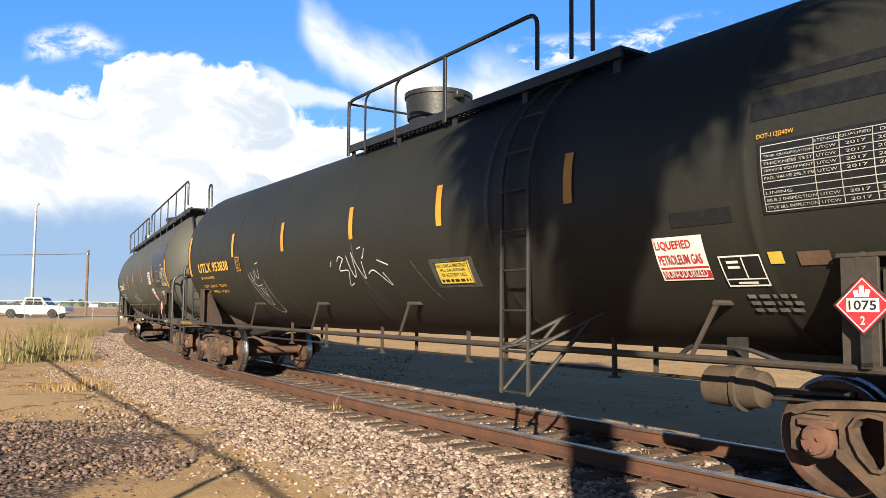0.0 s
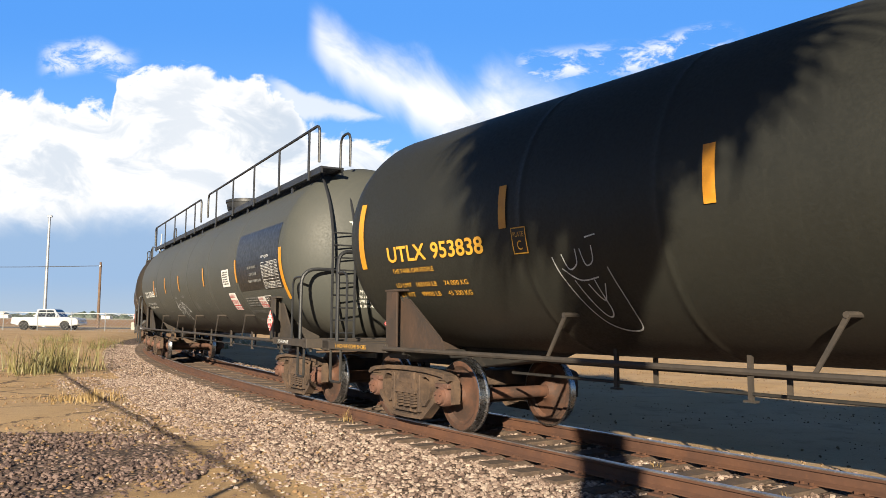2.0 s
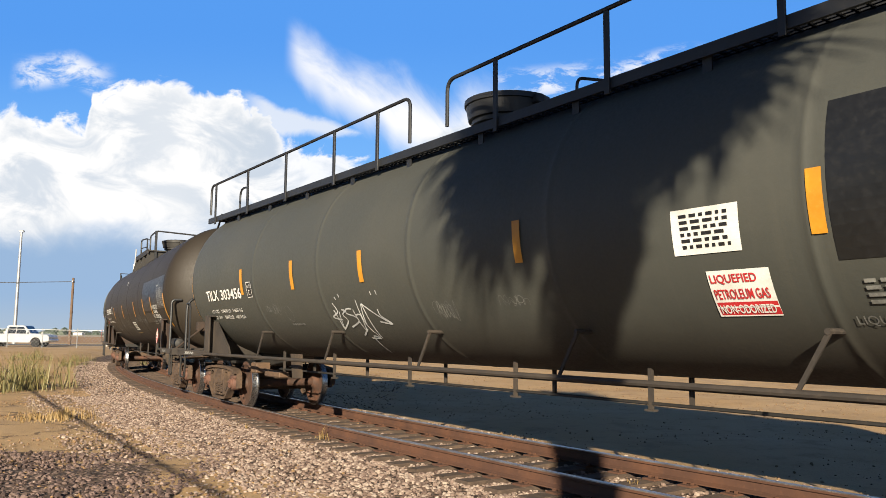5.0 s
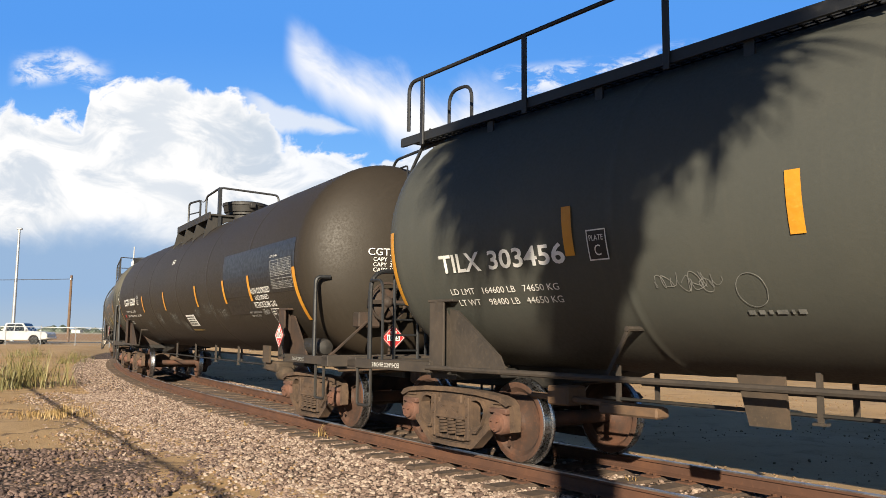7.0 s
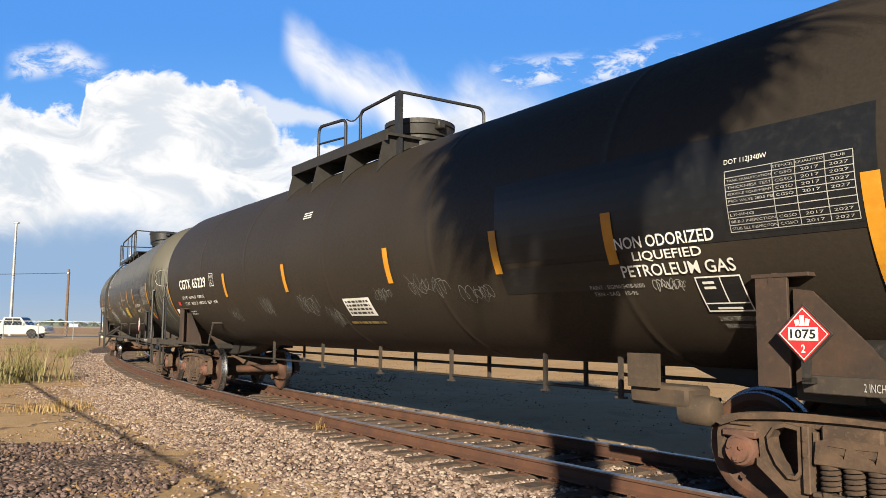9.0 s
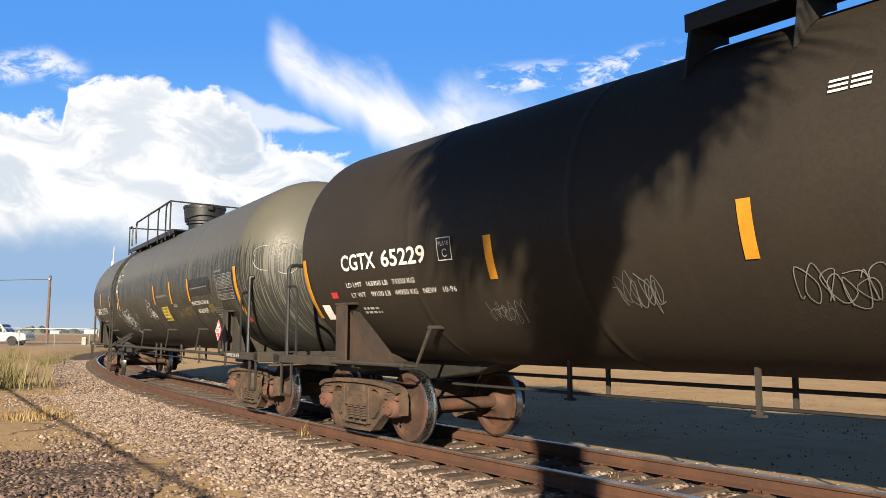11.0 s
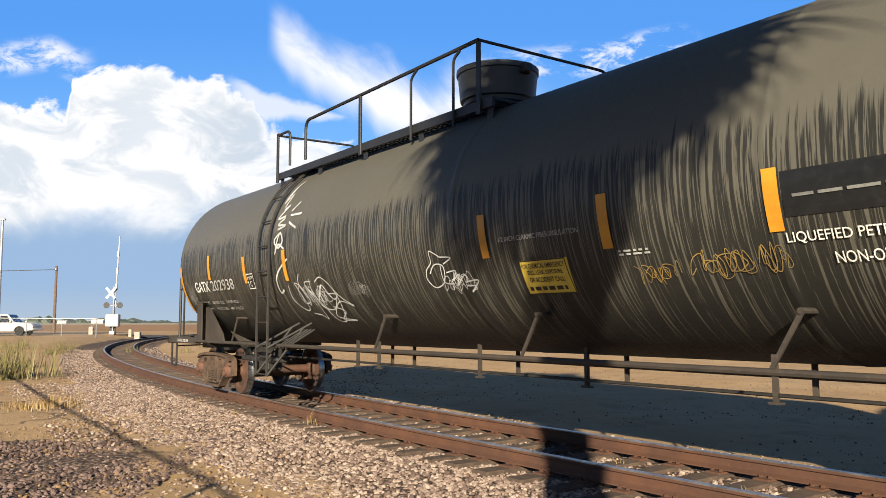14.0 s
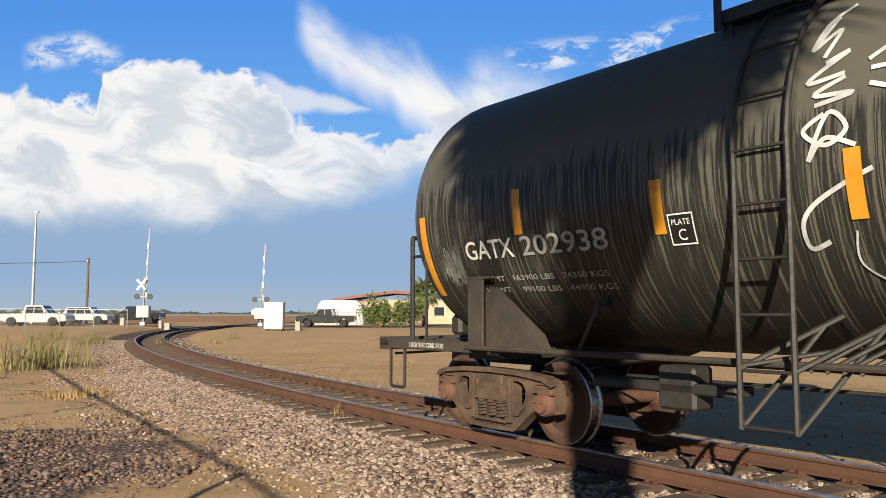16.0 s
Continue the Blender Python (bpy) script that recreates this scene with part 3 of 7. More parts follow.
def skin(x, a, out=0.0):
    """A point on the shell, a degrees above the middle line of the sunlit side."""
    r = TANK_R + out
    if abs(x) > CYL:
        r *= math.sqrt(max(0.0, 1 - ((abs(x) - CYL) / HEAD) ** 2))
    return Vector((x, -r * math.cos(radians(a)), TANK_Z + r * math.sin(radians(a))))


def shell_mesh(mat, seams):
    bm = bmesh.new()
    prof = [(0.02, -CYL - HEAD)]
    for k in range(1, 17):
        t = k / 16 * math.pi / 2
        prof.append((TANK_R * math.sin(t), -CYL - HEAD * math.cos(t)))
    xs = []
    for s in sorted(seams):
        xs += [(TANK_R, s - 0.1), (TANK_R, s - 0.03), (TANK_R + 0.004, s - 0.02), (TANK_R + 0.004, s + 0.02), (TANK_R, s + 0.03), (TANK_R, s + 0.1)]
    prof += xs
    for k in range(16, 0, -1):
        t = k / 16 * math.pi / 2
        prof.append((TANK_R * math.sin(t), CYL + HEAD * math.cos(t)))
    prof.append((0.02, CYL + HEAD))
    m = pose(0, 0, TANK_Z, 0, 90, 0)
    put_lathe(bm, prof, m, seg=72)
    return link_mesh("tank", bm, mat, smooth=True)


def put_decal(bm, x0, x1, a0, a1, out=0.008, slot=0, nx=2, slant=0.0):
    """A thin patch that follows the shell."""
    na = max(2, int(abs(a1 - a0) / 3))
    nx = max(nx, int(abs(x1 - x0) / 0.25) if max(abs(x0), abs(x1)) > CYL else nx)
    vs = [[bm.verts.new(skin(x0 + (x1 - x0) * i / nx + slant * j / na, a0 + (a1 - a0) * j / na, out)) for j in range(na + 1)] for i in range(nx + 1)]
    for i in range(nx):
        for j in range(na):
            f = bm.faces.new((vs[i][j], vs[i + 1][j], vs[i + 1][j + 1], vs[i][j + 1]))
            f.material_index = slot
    return bm


def text_mesh(body, size, align="LEFT", bold=0.0):
    cu = bpy.data.curves.new("lettering", "FONT")
    cu.body, cu.size, cu.align_x, cu.resolution_u = body, size, align, 3
    cu.offset = bold
    ob = bpy.data.objects.new("lettering", cu)
    scene.collection.objects.link(ob)
    bpy.context.view_layer.update()
    me = bpy.data.meshes.new_from_object(ob.evaluated_get(bpy.context.evaluated_depsgraph_get()))
    bpy.data.objects.remove(ob)
    bpy.data.curves.remove(cu)
    return me


def lettering(car, body, x0, x1, z0, z1, mat, out=0.016, name="lettering", label="", bold=0.0):
    """Words on the side of the shell, fitted between x0..x1 and heights z0..z1."""
    me = text_mesh(body, 1.0, bold=bold)
    co = np.empty(len(me.vertices) * 3, np.float32)
    me.vertices.foreach_get("co", co)
    co = co.reshape(-1, 3)
    lo, hi = co.min(0), co.max(0)
    res = np.empty_like(co)
    for i, (x, y, _) in enumerate(co):
        px = x0 + (x - lo[0]) / (hi[0] - lo[0]) * (x1 - x0)
        pz = z0 + (y - lo[1]) / (hi[1] - lo[1]) * (z1 - z0)
        a = math.degrees(math.asin(max(-0.999, min(0.999, (pz - TANK_Z) / TANK_R))))
        res[i] = skin(px, a, out)
    me.vertices.foreach_set("co", res.reshape(-1))
    me.materials.clear()
    me.materials.append(mat)
    return part(name, me, None, car, label)


def end_lettering(car, lines, mat, shift):
    """Words on the dished front end, which faces along x."""
    for body, y0, y1, z0, z1 in lines:
        me = text_mesh(body, 1.0)
        co = np.empty(len(me.vertices) * 3, np.float32)
        me.vertices.foreach_get("co", co)
        co = co.reshape(-1, 3)
        lo, hi = co.min(0), co.max(0)
        for v, (x, y, _) in zip(me.vertices, co):
            py = shift + y0 + (x - lo[0]) / (hi[0] - lo[0]) * (y1 - y0)
            pz = z0 + (y - lo[1]) / (hi[1] - lo[1]) * (z1 - z0)
            q = min(0.98, (py ** 2 + (pz - TANK_Z) ** 2) / TANK_R ** 2)
            v.co = (CYL + HEAD * math.sqrt(1 - q) + 0.02, py, pz)
        me.materials.clear()
        me.materials.append(mat)
        part("end_lettering", me, None, car)


def angle_of(z):
    return math.degrees(math.asin(max(-1, min(1, (z - TANK_Z) / TANK_R))))


def bars(car, x0, x1, z0, z1, mat, rows=2, name="small_print", seed=1):
    """Unreadable print as broken bars."""
    rnd = random.Random(seed)
    bm = bmesh.new()
    h = (z1 - z0) / rows
    for r in range(rows):
        x = x0
        while x < x1 - 0.02:
            w = min(rnd.uniform(0.05, 0.2) * max(0.5, (x1 - x0)), x1 - x)
            put_decal(bm, x, x + w, angle_of(z0 + h * r + h * 0.2), angle_of(z0 + h * r + h * 0.75), 0.014, nx=1)
            x += w + 0.03
    return part(name, bm, mat, car)


def stencil_table(car, x0, x1, z0, z1, lines, cols, mat):
    """Black inspection table with ruled lines and stencilled words."""
    bm = bmesh.new()
    put_decal(bm, x0 - 0.03, x1 + 0.03, angle_of(z0 - 0.02), angle_of(z1 + 0.03), 0.0085, nx=2)
    part("table_patch", bm, M["patch"], car)
    bm = bmesh.new()
    n = len(lines)
    h = (z1 - z0) / n
    for k in range(n + 1):
        z = z0 + k * h
        put_decal(bm, x0, x1, angle_of(z - 0.0028), angle_of(z + 0.0028), 0.012, nx=2)
    for c in [0.0] + cols + [1.0]:
        x = x0 + (x1 - x0) * c
        put_decal(bm, x - 0.003, x + 0.003, angle_of(z0), angle_of(z1), 0.0125, nx=1)
    part("table_rules", bm, mat, car)
    for k, row in enumerate(lines):
        zt = z1 - k * h
        for c0, c1, word in zip([0.0] + cols, cols + [1.0], row):
            if word:
                w = min((c1 - c0) * 0.94, 0.034 * len(word))
                xa = x0 + (x1 - x0) * (c0 + 0.02 if c0 == 0.0 else (c0 + c1) / 2 - w / 2)
                lettering(car, word, xa, xa + w * (x1 - x0), zt - h * 0.69, zt - h * 0.31, mat, name="table_word")


def placard(car, x, y, z, size=0.215, yaw=0.0, number="1075"):
    """Red diamond warning plate in a holder."""
    m = pose(x, y, z, 0, 0, yaw)
    bm = bmesh.new()
    put_box(bm, -size * 0.69, size * 0.69, 0.004, 0.02, -size * 0.69, size * 0.69, m @ Matrix.Rotation(radians(45), 4, "Y"), bevel=0.003)
    put_box(bm, -0.03, 0.03, 0.01, 0.04, 1.06 - z, -size * 0.8, m)
    put_box(bm, -0.03, 0.03, 0.01, 0.15, 1.05 - z, 1.09 - z, m)
    body = part("placard_holder", bm, M["frame"], car, "dark diamond placard holder")
    bm = bmesh.new()
    put_box(bm, -size * 0.62, size * 0.62, -0.003, 0.004, -size * 0.62, size * 0.62, m @ Matrix.Rotation(radians(45), 4, "Y"))
    part("placard", bm, M["red"], body, "red flammable gas placard")
    bm = bmesh.new()
    q, t = size * 0.575, size * 0.011
    turn = m @ Matrix.Rotation(radians(45), 4, "Y")
    for a in (-1, 1):
        put_box(bm, -q, q, -0.006, -0.003, a * q - t, a * q + t, turn)
        put_box(bm, a * q - t, a * q + t, -0.0065, -0.0035, -q, q, turn)
    part("placard_rim", bm, M["white"], body)
    bm = bmesh.new()
    put_box(bm, -size * 0.5, size * 0.5, -0.007, -0.003, -size * 0.21, size * 0.21, m)
    for k in range(3):
        put_box(bm, -0.05 + 0.02 * k, -0.02 + 0.02 * k, -0.007, -0.003, size * 0.3, size * (0.5 + 0.1 * (k == 1)), m @ pose(0.01, 0, 0, 0, 12 * (k - 1), 0))
    put_box(bm, -size * 0.2, size * 0.2, -0.007, -0.003, size * 0.26, size * 0.3, m)
    part("placard_panel", bm, M["white"], body)
    for word, w, z0, h, mat in ((number, size * 0.86, -size * 0.15, size * 0.3, M["black"]), ("2", size * 0.14, -size * 0.6, size * 0.26, M["white"])):
        me = text_mesh(word, 1.0, bold=0.02)
        co = [v.co.copy() for v in me.vertices]
        lx, hx = min(c.x for c in co), max(c.x for c in co)
        ly, hy = min(c.y for c in co), max(c.y for c in co)
        for v, c in zip(me.vertices, co):
            v.co = m @ Vector(((c.x - lx) / (hx - lx) * w - w / 2, -0.009, (c.y - ly) / (hy - ly) * h + z0))
        me.materials.clear()
        me.materials.append(mat)
        part("placard_number", me, None, body)


def put_plate(bm, outer, holes, y0, y1):
    """A plate in x and z with holes, y0 to y1 thick."""
    edges = []
    for loop in [outer] + holes:
        vs = [bm.verts.new((x, y0, z)) for x, z in loop]
        edges += [bm.edges.new((a, b)) for a, b in zip(vs, vs[1:] + vs[:1])]
    res = bmesh.ops.triangle_fill(bm, use_beauty=True, use_dissolve=False, edges=edges)
    faces = [f for f in res["geom"] if isinstance(f, bmesh.types.BMFace)]
    out = bmesh.ops.extrude_face_region(bm, geom=faces)
    verts = [v for v in out["geom"] if isinstance(v, bmesh.types.BMVert)]
    bmesh.ops.translate(bm, verts=verts, vec=(0, y1 - y0, 0))
    bmesh.ops.recalc_face_normals(bm, faces=bm.faces[:])


def mirrored(half):
    return half + [(-x, z) for x, z in half[::-1] if abs(x) > 1e-6]


def side_frame_mesh():
    """Cast side frame of a freight truck, in the x-z plane: arched top, jaws over the axle boxes, three windows."""
    bm = bmesh.new()
    outer = mirrored([(0.0, 0.8), (0.5, 0.79), (0.9, 0.75), (1.02, 0.72), (1.09, 0.66), (1.115, 0.56), (1.11, 0.37), (1.045, 0.36), (1.04, 0.585), (1.01, 0.615), (0.77, 0.615), (0.74, 0.585),
                      (0.735, 0.4), (0.7, 0.34), (0.56, 0.22), (0.45, 0.13), (0.38, 0.105), (0.0, 0.1)])
    window = [(0.4, 0.66), (0.5, 0.675), (0.58, 0.65), (0.63, 0.58), (0.62, 0.5), (0.57, 0.4), (0.49, 0.32), (0.43, 0.32), (0.4, 0.36)]
    bolster = [(-0.29, 0.68), (0.29, 0.68), (0.29, 0.4), (0.31, 0.24), (0.28, 0.19), (-0.28, 0.19), (-0.31, 0.24), (-0.29, 0.4)]
    holes = [window, [(-x, z) for x, z in window[::-1]], bolster]
    put_plate(bm, outer, holes, -0.03, 0.07)
    # proud rim along the outside and round the windows
    def rim(loop, grow):
        cx, cz = sum(p[0] for p in loop) / len(loop), sum(p[1] for p in loop) / len(loop)
        return [(cx + (x - cx) * grow, cz + (z - cz) * grow) for x, z in loop]
    for hole in holes[:2]:
        put_plate(bm, rim(hole, 1.16), [hole], -0.075, -0.032)
    top = mirrored([(0.0, 0.8), (0.5, 0.79), (0.9, 0.75), (1.02, 0.72), (1.09, 0.66), (1.04, 0.64), (0.88, 0.7), (0.5, 0.735), (0.0, 0.745)])
    put_plate(bm, top, [], -0.085, -0.032)
    for sx in (-1, 1):
        put_plate(bm, [(sx * x, z) for x, z in ((0.735, 0.42), (0.735, 0.36), (0.45, 0.13), (0.38, 0.105), (0.38, 0.15), (0.44, 0.185), (0.7, 0.42))], [], -0.08, -0.032)
        # column face with its wear plate
        put_box(bm, sx * 0.335 - 0.03, sx * 0.335 + 0.03, -0.085, 0.0, 0.2, 0.7, bevel=0.008)
        put_box(bm, sx * 0.27 - 0.02, sx * 0.27 + 0.02, -0.06, 0.05, 0.42, 0.66, bevel=0.006)
        for z in (0.48, 0.6):
            put_rod(bm, (sx * 0.335, -0.1, z), (sx * 0.335, -0.08, z), 0.014, 6)
        put_box(bm, sx * 0.885 - 0.1, sx * 0.885 + 0.1, -0.06, -0.028, 0.655, 0.675, bevel=0.004)
    put_plate(bm, mirrored([(0.0, 0.155), (0.36, 0.16), (0.36, 0.115), (0.0, 0.105)]), [], -0.085, -0.032)
    # spring seat, and the end of the bolster with its two pockets
    put_box(bm, -0.29, 0.29, -0.1, 0.1, 0.19, 0.225, bevel=0.01)
    for dx in (-0.17, 0.0, 0.17):
        put_box(bm, dx - 0.03, dx + 0.03, -0.115, -0.09, 0.2, 0.24, bevel=0.004)
    put_plate(bm, [(-0.25, 0.6), (-0.1, 0.64), (0.25, 0.62), (0.27, 0.44), (-0.27, 0.44)],
              [[(-0.17, 0.575), (-0.03, 0.57), (-0.05, 0.49), (-0.1, 0.53)], [(0.03, 0.57), (0.19, 0.575), (0.17, 0.48), (0.1, 0.53)]], -0.09, -0.06)
    put_box(bm, -0.27, 0.27, -0.1, 0.1, 0.43, 0.46, bevel=0.008)
    put_box(bm, -0.25, 0.25, -0.02, 0.12, 0.46, 0.63)
    return link_mesh("side_frame", bm, M["truck"])


def spring_mesh():
    bm = bmesh.new()
    pts = []
    for k in range(51):
        t = k / 50
        pts.append((0.064 * math.cos(t * 5 * 2 * math.pi), 0.064 * math.sin(t * 5 * 2 * math.pi), 0.235 + 0.19 * t))
    put_pipe(bm, pts, 0.016, 5)
    return link_mesh("spring", bm, M["truck"], smooth=True)


def wheelset_mesh():
    bm = bmesh.new()
    for sy in (-1, 1):
        # wheel profile from the outer face inwards; the flange lies on the inner side
        prof = [(0.05, 0.09), (0.1, 0.09), (0.12, 0.05), (0.2, 0.012), (0.33, 0.02), (0.38, 0.065), (0.44, 0.068), (0.452, 0.06),
                (0.457, -0.02), (0.462, -0.035), (0.486, -0.045), (0.486, -0.065), (0.46, -0.072), (0.39, -0.07), (0.35, -0.02), (0.2, -0.03), (0.12, -0.09), (0.1, -0.12)]
        slots = [0, 0, 0, 0, 0, 0, 1, 1, 1, 1, 1, 1, 0, 0, 0, 0, 0]
        m = Matrix.Translation((0, sy * 0.745, 0)) @ Matrix.Rotation(radians(90 if sy < 0 else -90), 4, "X")
        put_lathe(bm, prof, m, 40, slots)
    put_rod(bm, (0, -1.0, 0), (0, 1.0, 0), 0.082, 16)
    for k in range(2):
        put_box(bm, -0.02, 0.02, -0.765 - 0.09, -0.765 - 0.084, 0.16 + 0.1 * k, 0.2 + 0.1 * k)
    return link_mesh("wheelset", bm, [M["wheel"], M["tread"]], smooth=True)


def bearing_mesh():
    bm = bmesh.new()
    m = Matrix.Rotation(radians(90), 4, "X")
    put_lathe(bm, [(0.13, -0.1), (0.135, 0.05), (0.12, 0.08), (0.1, 0.085), (0.095, 0.12), (0.04, 0.125)], m, 18)
    for k in range(3):
        a = k * 2.094 + 0.5
        put_rod(bm, (0.06 * math.cos(a), -0.12, 0.06 * math.sin(a)), (0.06 * math.cos(a), -0.145, 0.06 * math.sin(a)), 0.02, 6)
    put_box(bm, -0.15, 0.15, -0.08, 0.1, 0.1, 0.16, bevel=0.012)
    return link_mesh("bearing", bm, M["bearing"], smooth=True)


def bolster_mesh():
    bm = bmesh.new()
    put_prism(bm, [(-0.22, 0.5), (0.22, 0.5), (0.22, 0.72), (-0.22, 0.72)], -1.1, 1.1, bevel=0.02)
    put_rod(bm, (0, 0, 0.7), (0, 0, 0.9), 0.2, 20)
    for sx in (-0.42, 0.42):
        put_rod(bm, (sx, -0.78, 0.33), (sx * 0.5, 0.0, 0.42), 0.035, 6)
        put_rod(bm, (sx, 0.78, 0.33), (sx * 0.5, 0.0, 0.42), 0.035, 6)
        put_box(bm, sx - 0.05, sx + 0.05, -0.85, 0.85, 0.29, 0.37, bevel=0.01)
        for sy in (-0.75, 0.75):
            put_box(bm, sx * 1.05 - 0.03, sx * 1.05 + 0.03, sy - 0.06, sy + 0.06, 0.28, 0.52, bevel=0.008)
    return link_mesh("truck", bm, M["truck"])


SHARED = {"side": side_frame_mesh(), "spring": spring_mesh(), "wheels": wheelset_mesh(), "bearing": bearing_mesh(), "bolster": bolster_mesh()}


def add_truck(car, x):
    truck = part("truck", SHARED["bolster"], None, car, "rusty cast steel bogie", at=pose(x, 0, 0))
    sets = []
    for sy in (-1, 1):
        turn = 0 if sy < 0 else 180
        part("side_frame", SHARED["side"], None, truck, at=pose(0, sy * 1.02, 0, 0, 0, turn))
        for dx in (-0.17, 0.0, 0.17):
            part("spring", SHARED["spring"], None, truck, at=pose(dx, sy * 1.05, 0, 0, 0, turn))
        for dx in (-0.889, 0.889):
            part("bearing", SHARED["bearing"], None, truck, "reddish rusty axle bearing" if dx < 0 and sy < 0 else "", at=pose(dx, sy * 1.02, 0.457, 0, 0, turn))
    for dx in (-0.889, 0.889):
        sets.append((dx, part("wheelset", SHARED["wheels"], None, truck, "rusty wheels with a bright tread on one axle", at=pose(dx, 0, 0.457))))
    return truck, sets


def add_ladder(car, x, top, bottom, brace, label="", w=0.44, out=1.64):
    """Side ladder that leans against the shell; brace: +1 or -1, where its stay leans to."""
    bm = bmesh.new()
    def at(px, z):
        r = TANK_R + 0.06
        if z > TANK_Z:
            return Vector((px, -math.sqrt(max(0.05, r * r - (z - TANK_Z) ** 2)), z))
        return Vector((px, -out, z))
    zs = list(np.linspace(bottom, top, 18))
    for px in (x - w / 2, x + w / 2):
        put_pipe(bm, [at(px, z) for z in zs], 0.024, 6)
    z = bottom + 0.02
    while z < top:
        put_rod(bm, at(x - w / 2, z), at(x + w / 2, z), 0.014, 6)
        z += 0.42
    part("ladder", bm, M["frame"], car, label)
    bm = bmesh.new()
    for px in (x - w / 2, x + w / 2):
        put_rod(bm, (px, -out, bottom), (px + brace * 0.45, -1.22, 1.32), 0.022, 6)
        put_rod(bm, (px, -out, 1.0), (px + brace * 0.55, -1.12, 1.4), 0.022, 6)
    put_rod(bm, (x - w / 2, -out, 1.02), (x + brace * 0.6, -1.15, 1.2), 0.018, 6)
    part("ladder_brace", bm, M["frame"], car)


def build_car(key, label, paint, tc, spec):
    take_shape(key)
    car = thing("tank_car", label, "tank car", group="tank cars of the train")
    part("tank", shell_mesh(M[paint], spec["seams"]), None, car)
    bol = tc / 2
    deck_mat, hand = M["frame"], M["rail_black"]
    trucks = [add_truck(car, bol), add_truck(car, -bol)]
    for e in (1, -1):
        # stub sill, body bolster, cradle plates
        bm = bmesh.new()
        put_prism(bm, [(e * (bol - 2.3), 1.18), (e * (bol - 1.6), 0.92), (e * (bol - 0.5), 0.78), (e * (bol + 1.76), 0.78), (e * (bol + 1.76), 1.1), (e * (bol - 0.5), 1.12)], -0.27, 0.27, bevel=0.015)
        put_box(bm, e * bol - 0.25, e * bol + 0.25, -1.25, 1.25, 0.9, 1.02, bevel=0.01)
        part("stub_sill", bm, deck_mat, car)
        # upright web that carries the tank, with an edge plate on each side
        xw = e * bol + (0.12 if e < 0 else -0.3)
        for sy in (-1, 1):
            bm = bmesh.new()
            ring = [(sy * (TANK_R + 0.01) * math.cos(radians(a)), TANK_Z + (TANK_R + 0.01) * math.sin(radians(a))) for a in range(-32, -91, -6)]
            outl = [(sy * 0.0, 1.0), (sy * 1.42, 1.0), (sy * 1.46, 1.8), (sy * 1.4, 1.84)] + ring
            a = [bm.verts.new((xw - 0.02, y, z)) for y, z in outl]
            b = [bm.verts.new((xw + 0.02, y, z)) for y, z in outl]
            k = len(outl)
            fs = [bm.faces.new(a), bm.faces.new(b[::-1])] + [bm.faces.new((a[(q + 1) % k], a[q], b[q], b[(q + 1) % k])) for q in range(k)]
            bmesh.ops.recalc_face_normals(bm, faces=fs)
            put_box(bm, xw - 0.13, xw + 0.13, sy * 1.44 - 0.015, sy * 1.44 + 0.015, 1.0, 1.8, bevel=0.004)
            put_box(bm, xw - 0.16, xw + 0.3, min(sy * 1.3, sy * 1.46), max(sy * 1.3, sy * 1.46), 1.8, 1.83, bevel=0.004)
            # sloping web that runs down from the upright towards the front
            run = 0.95 if e < 0 else 0.75
            put_prism(bm, [(xw + 0.1, 1.0), (xw + 0.1, 1.72), (xw + 0.24, 1.7), (xw + run, 1.2), (xw + run + 0.12, 1.0)], min(sy * 1.3, sy * 1.33), max(sy * 1.3, sy * 1.33))
            part("cradle_plate", bm, M["cradle"] if key == "C" or (key == "A" and e < 0) else M["dust_pipe"], car)
        bm = bmesh.new()
        put_box(bm, e * (bol - 0.05), e * (bol + 1.76), -1.5, -1.38, 0.98, 1.1, bevel=0.006)
        put_box(bm, e * (bol - 0.05), e * (bol + 1.76), 1.38, 1.5, 0.98, 1.1, bevel=0.006)
        put_box(bm, e * (bol + 1.56), e * (bol + 1.78), -1.5, 1.5, 0.96, 1.12, bevel=0.008)
        put_box(bm, e * (bol + 1.1), e * (bol + 1.56), -1.38, 1.38, 1.06, 1.09)
        part("end_platform", bm, M["dust_pipe"], car)
        bm = bmesh.new()
        hx, hz = (1.14, 2.27) if key == "C" and e > 0 else {"A": (1.4, 2.45), "B": (1.3, 2.26), "C": (1.42, 2.45), "D": (1.1, 2.36)}[key]
        hy = -math.sqrt(max(0.1, 1 - ((bol + hx - CYL) / HEAD) ** 2)) * TANK_R + 0.02 if bol + hx < CYL + HEAD else 0.62
        put_pipe(bm, bend([(e * (bol + hx), -1.45, 1.08), (e * (bol + hx), -1.45, hz), (e * (bol + hx + 0.02), min(0.62, hy), hz)], 0.12 if key == "C" else 0.28, 5), 0.03, 8)
        part("end_handrail", bm, hand, car)
        bm = bmesh.new()
        put_pipe(bm, bend([(e * (bol + 1.5), 0.33, 1.03), (e * (bol + 1.5), 0.33, 2.56), (e * (bol + 1.5), 0.75, 2.56)], 0.18, 5), 0.03, 8)
        part("end_grab_iron", bm, hand, car)
        if not (key == "C" and e > 0):
            bm = bmesh.new()
            put_pipe(bm, bend([(e * (bol + hx), -1.45, 2.12), (e * (bol + hx - 0.34), -1.48, 2.12), (e * (bol + hx - 0.34), -1.48, 1.08)], 0.2, 4), 0.02, 6)
            part("side_grab_iron", bm, hand, car)
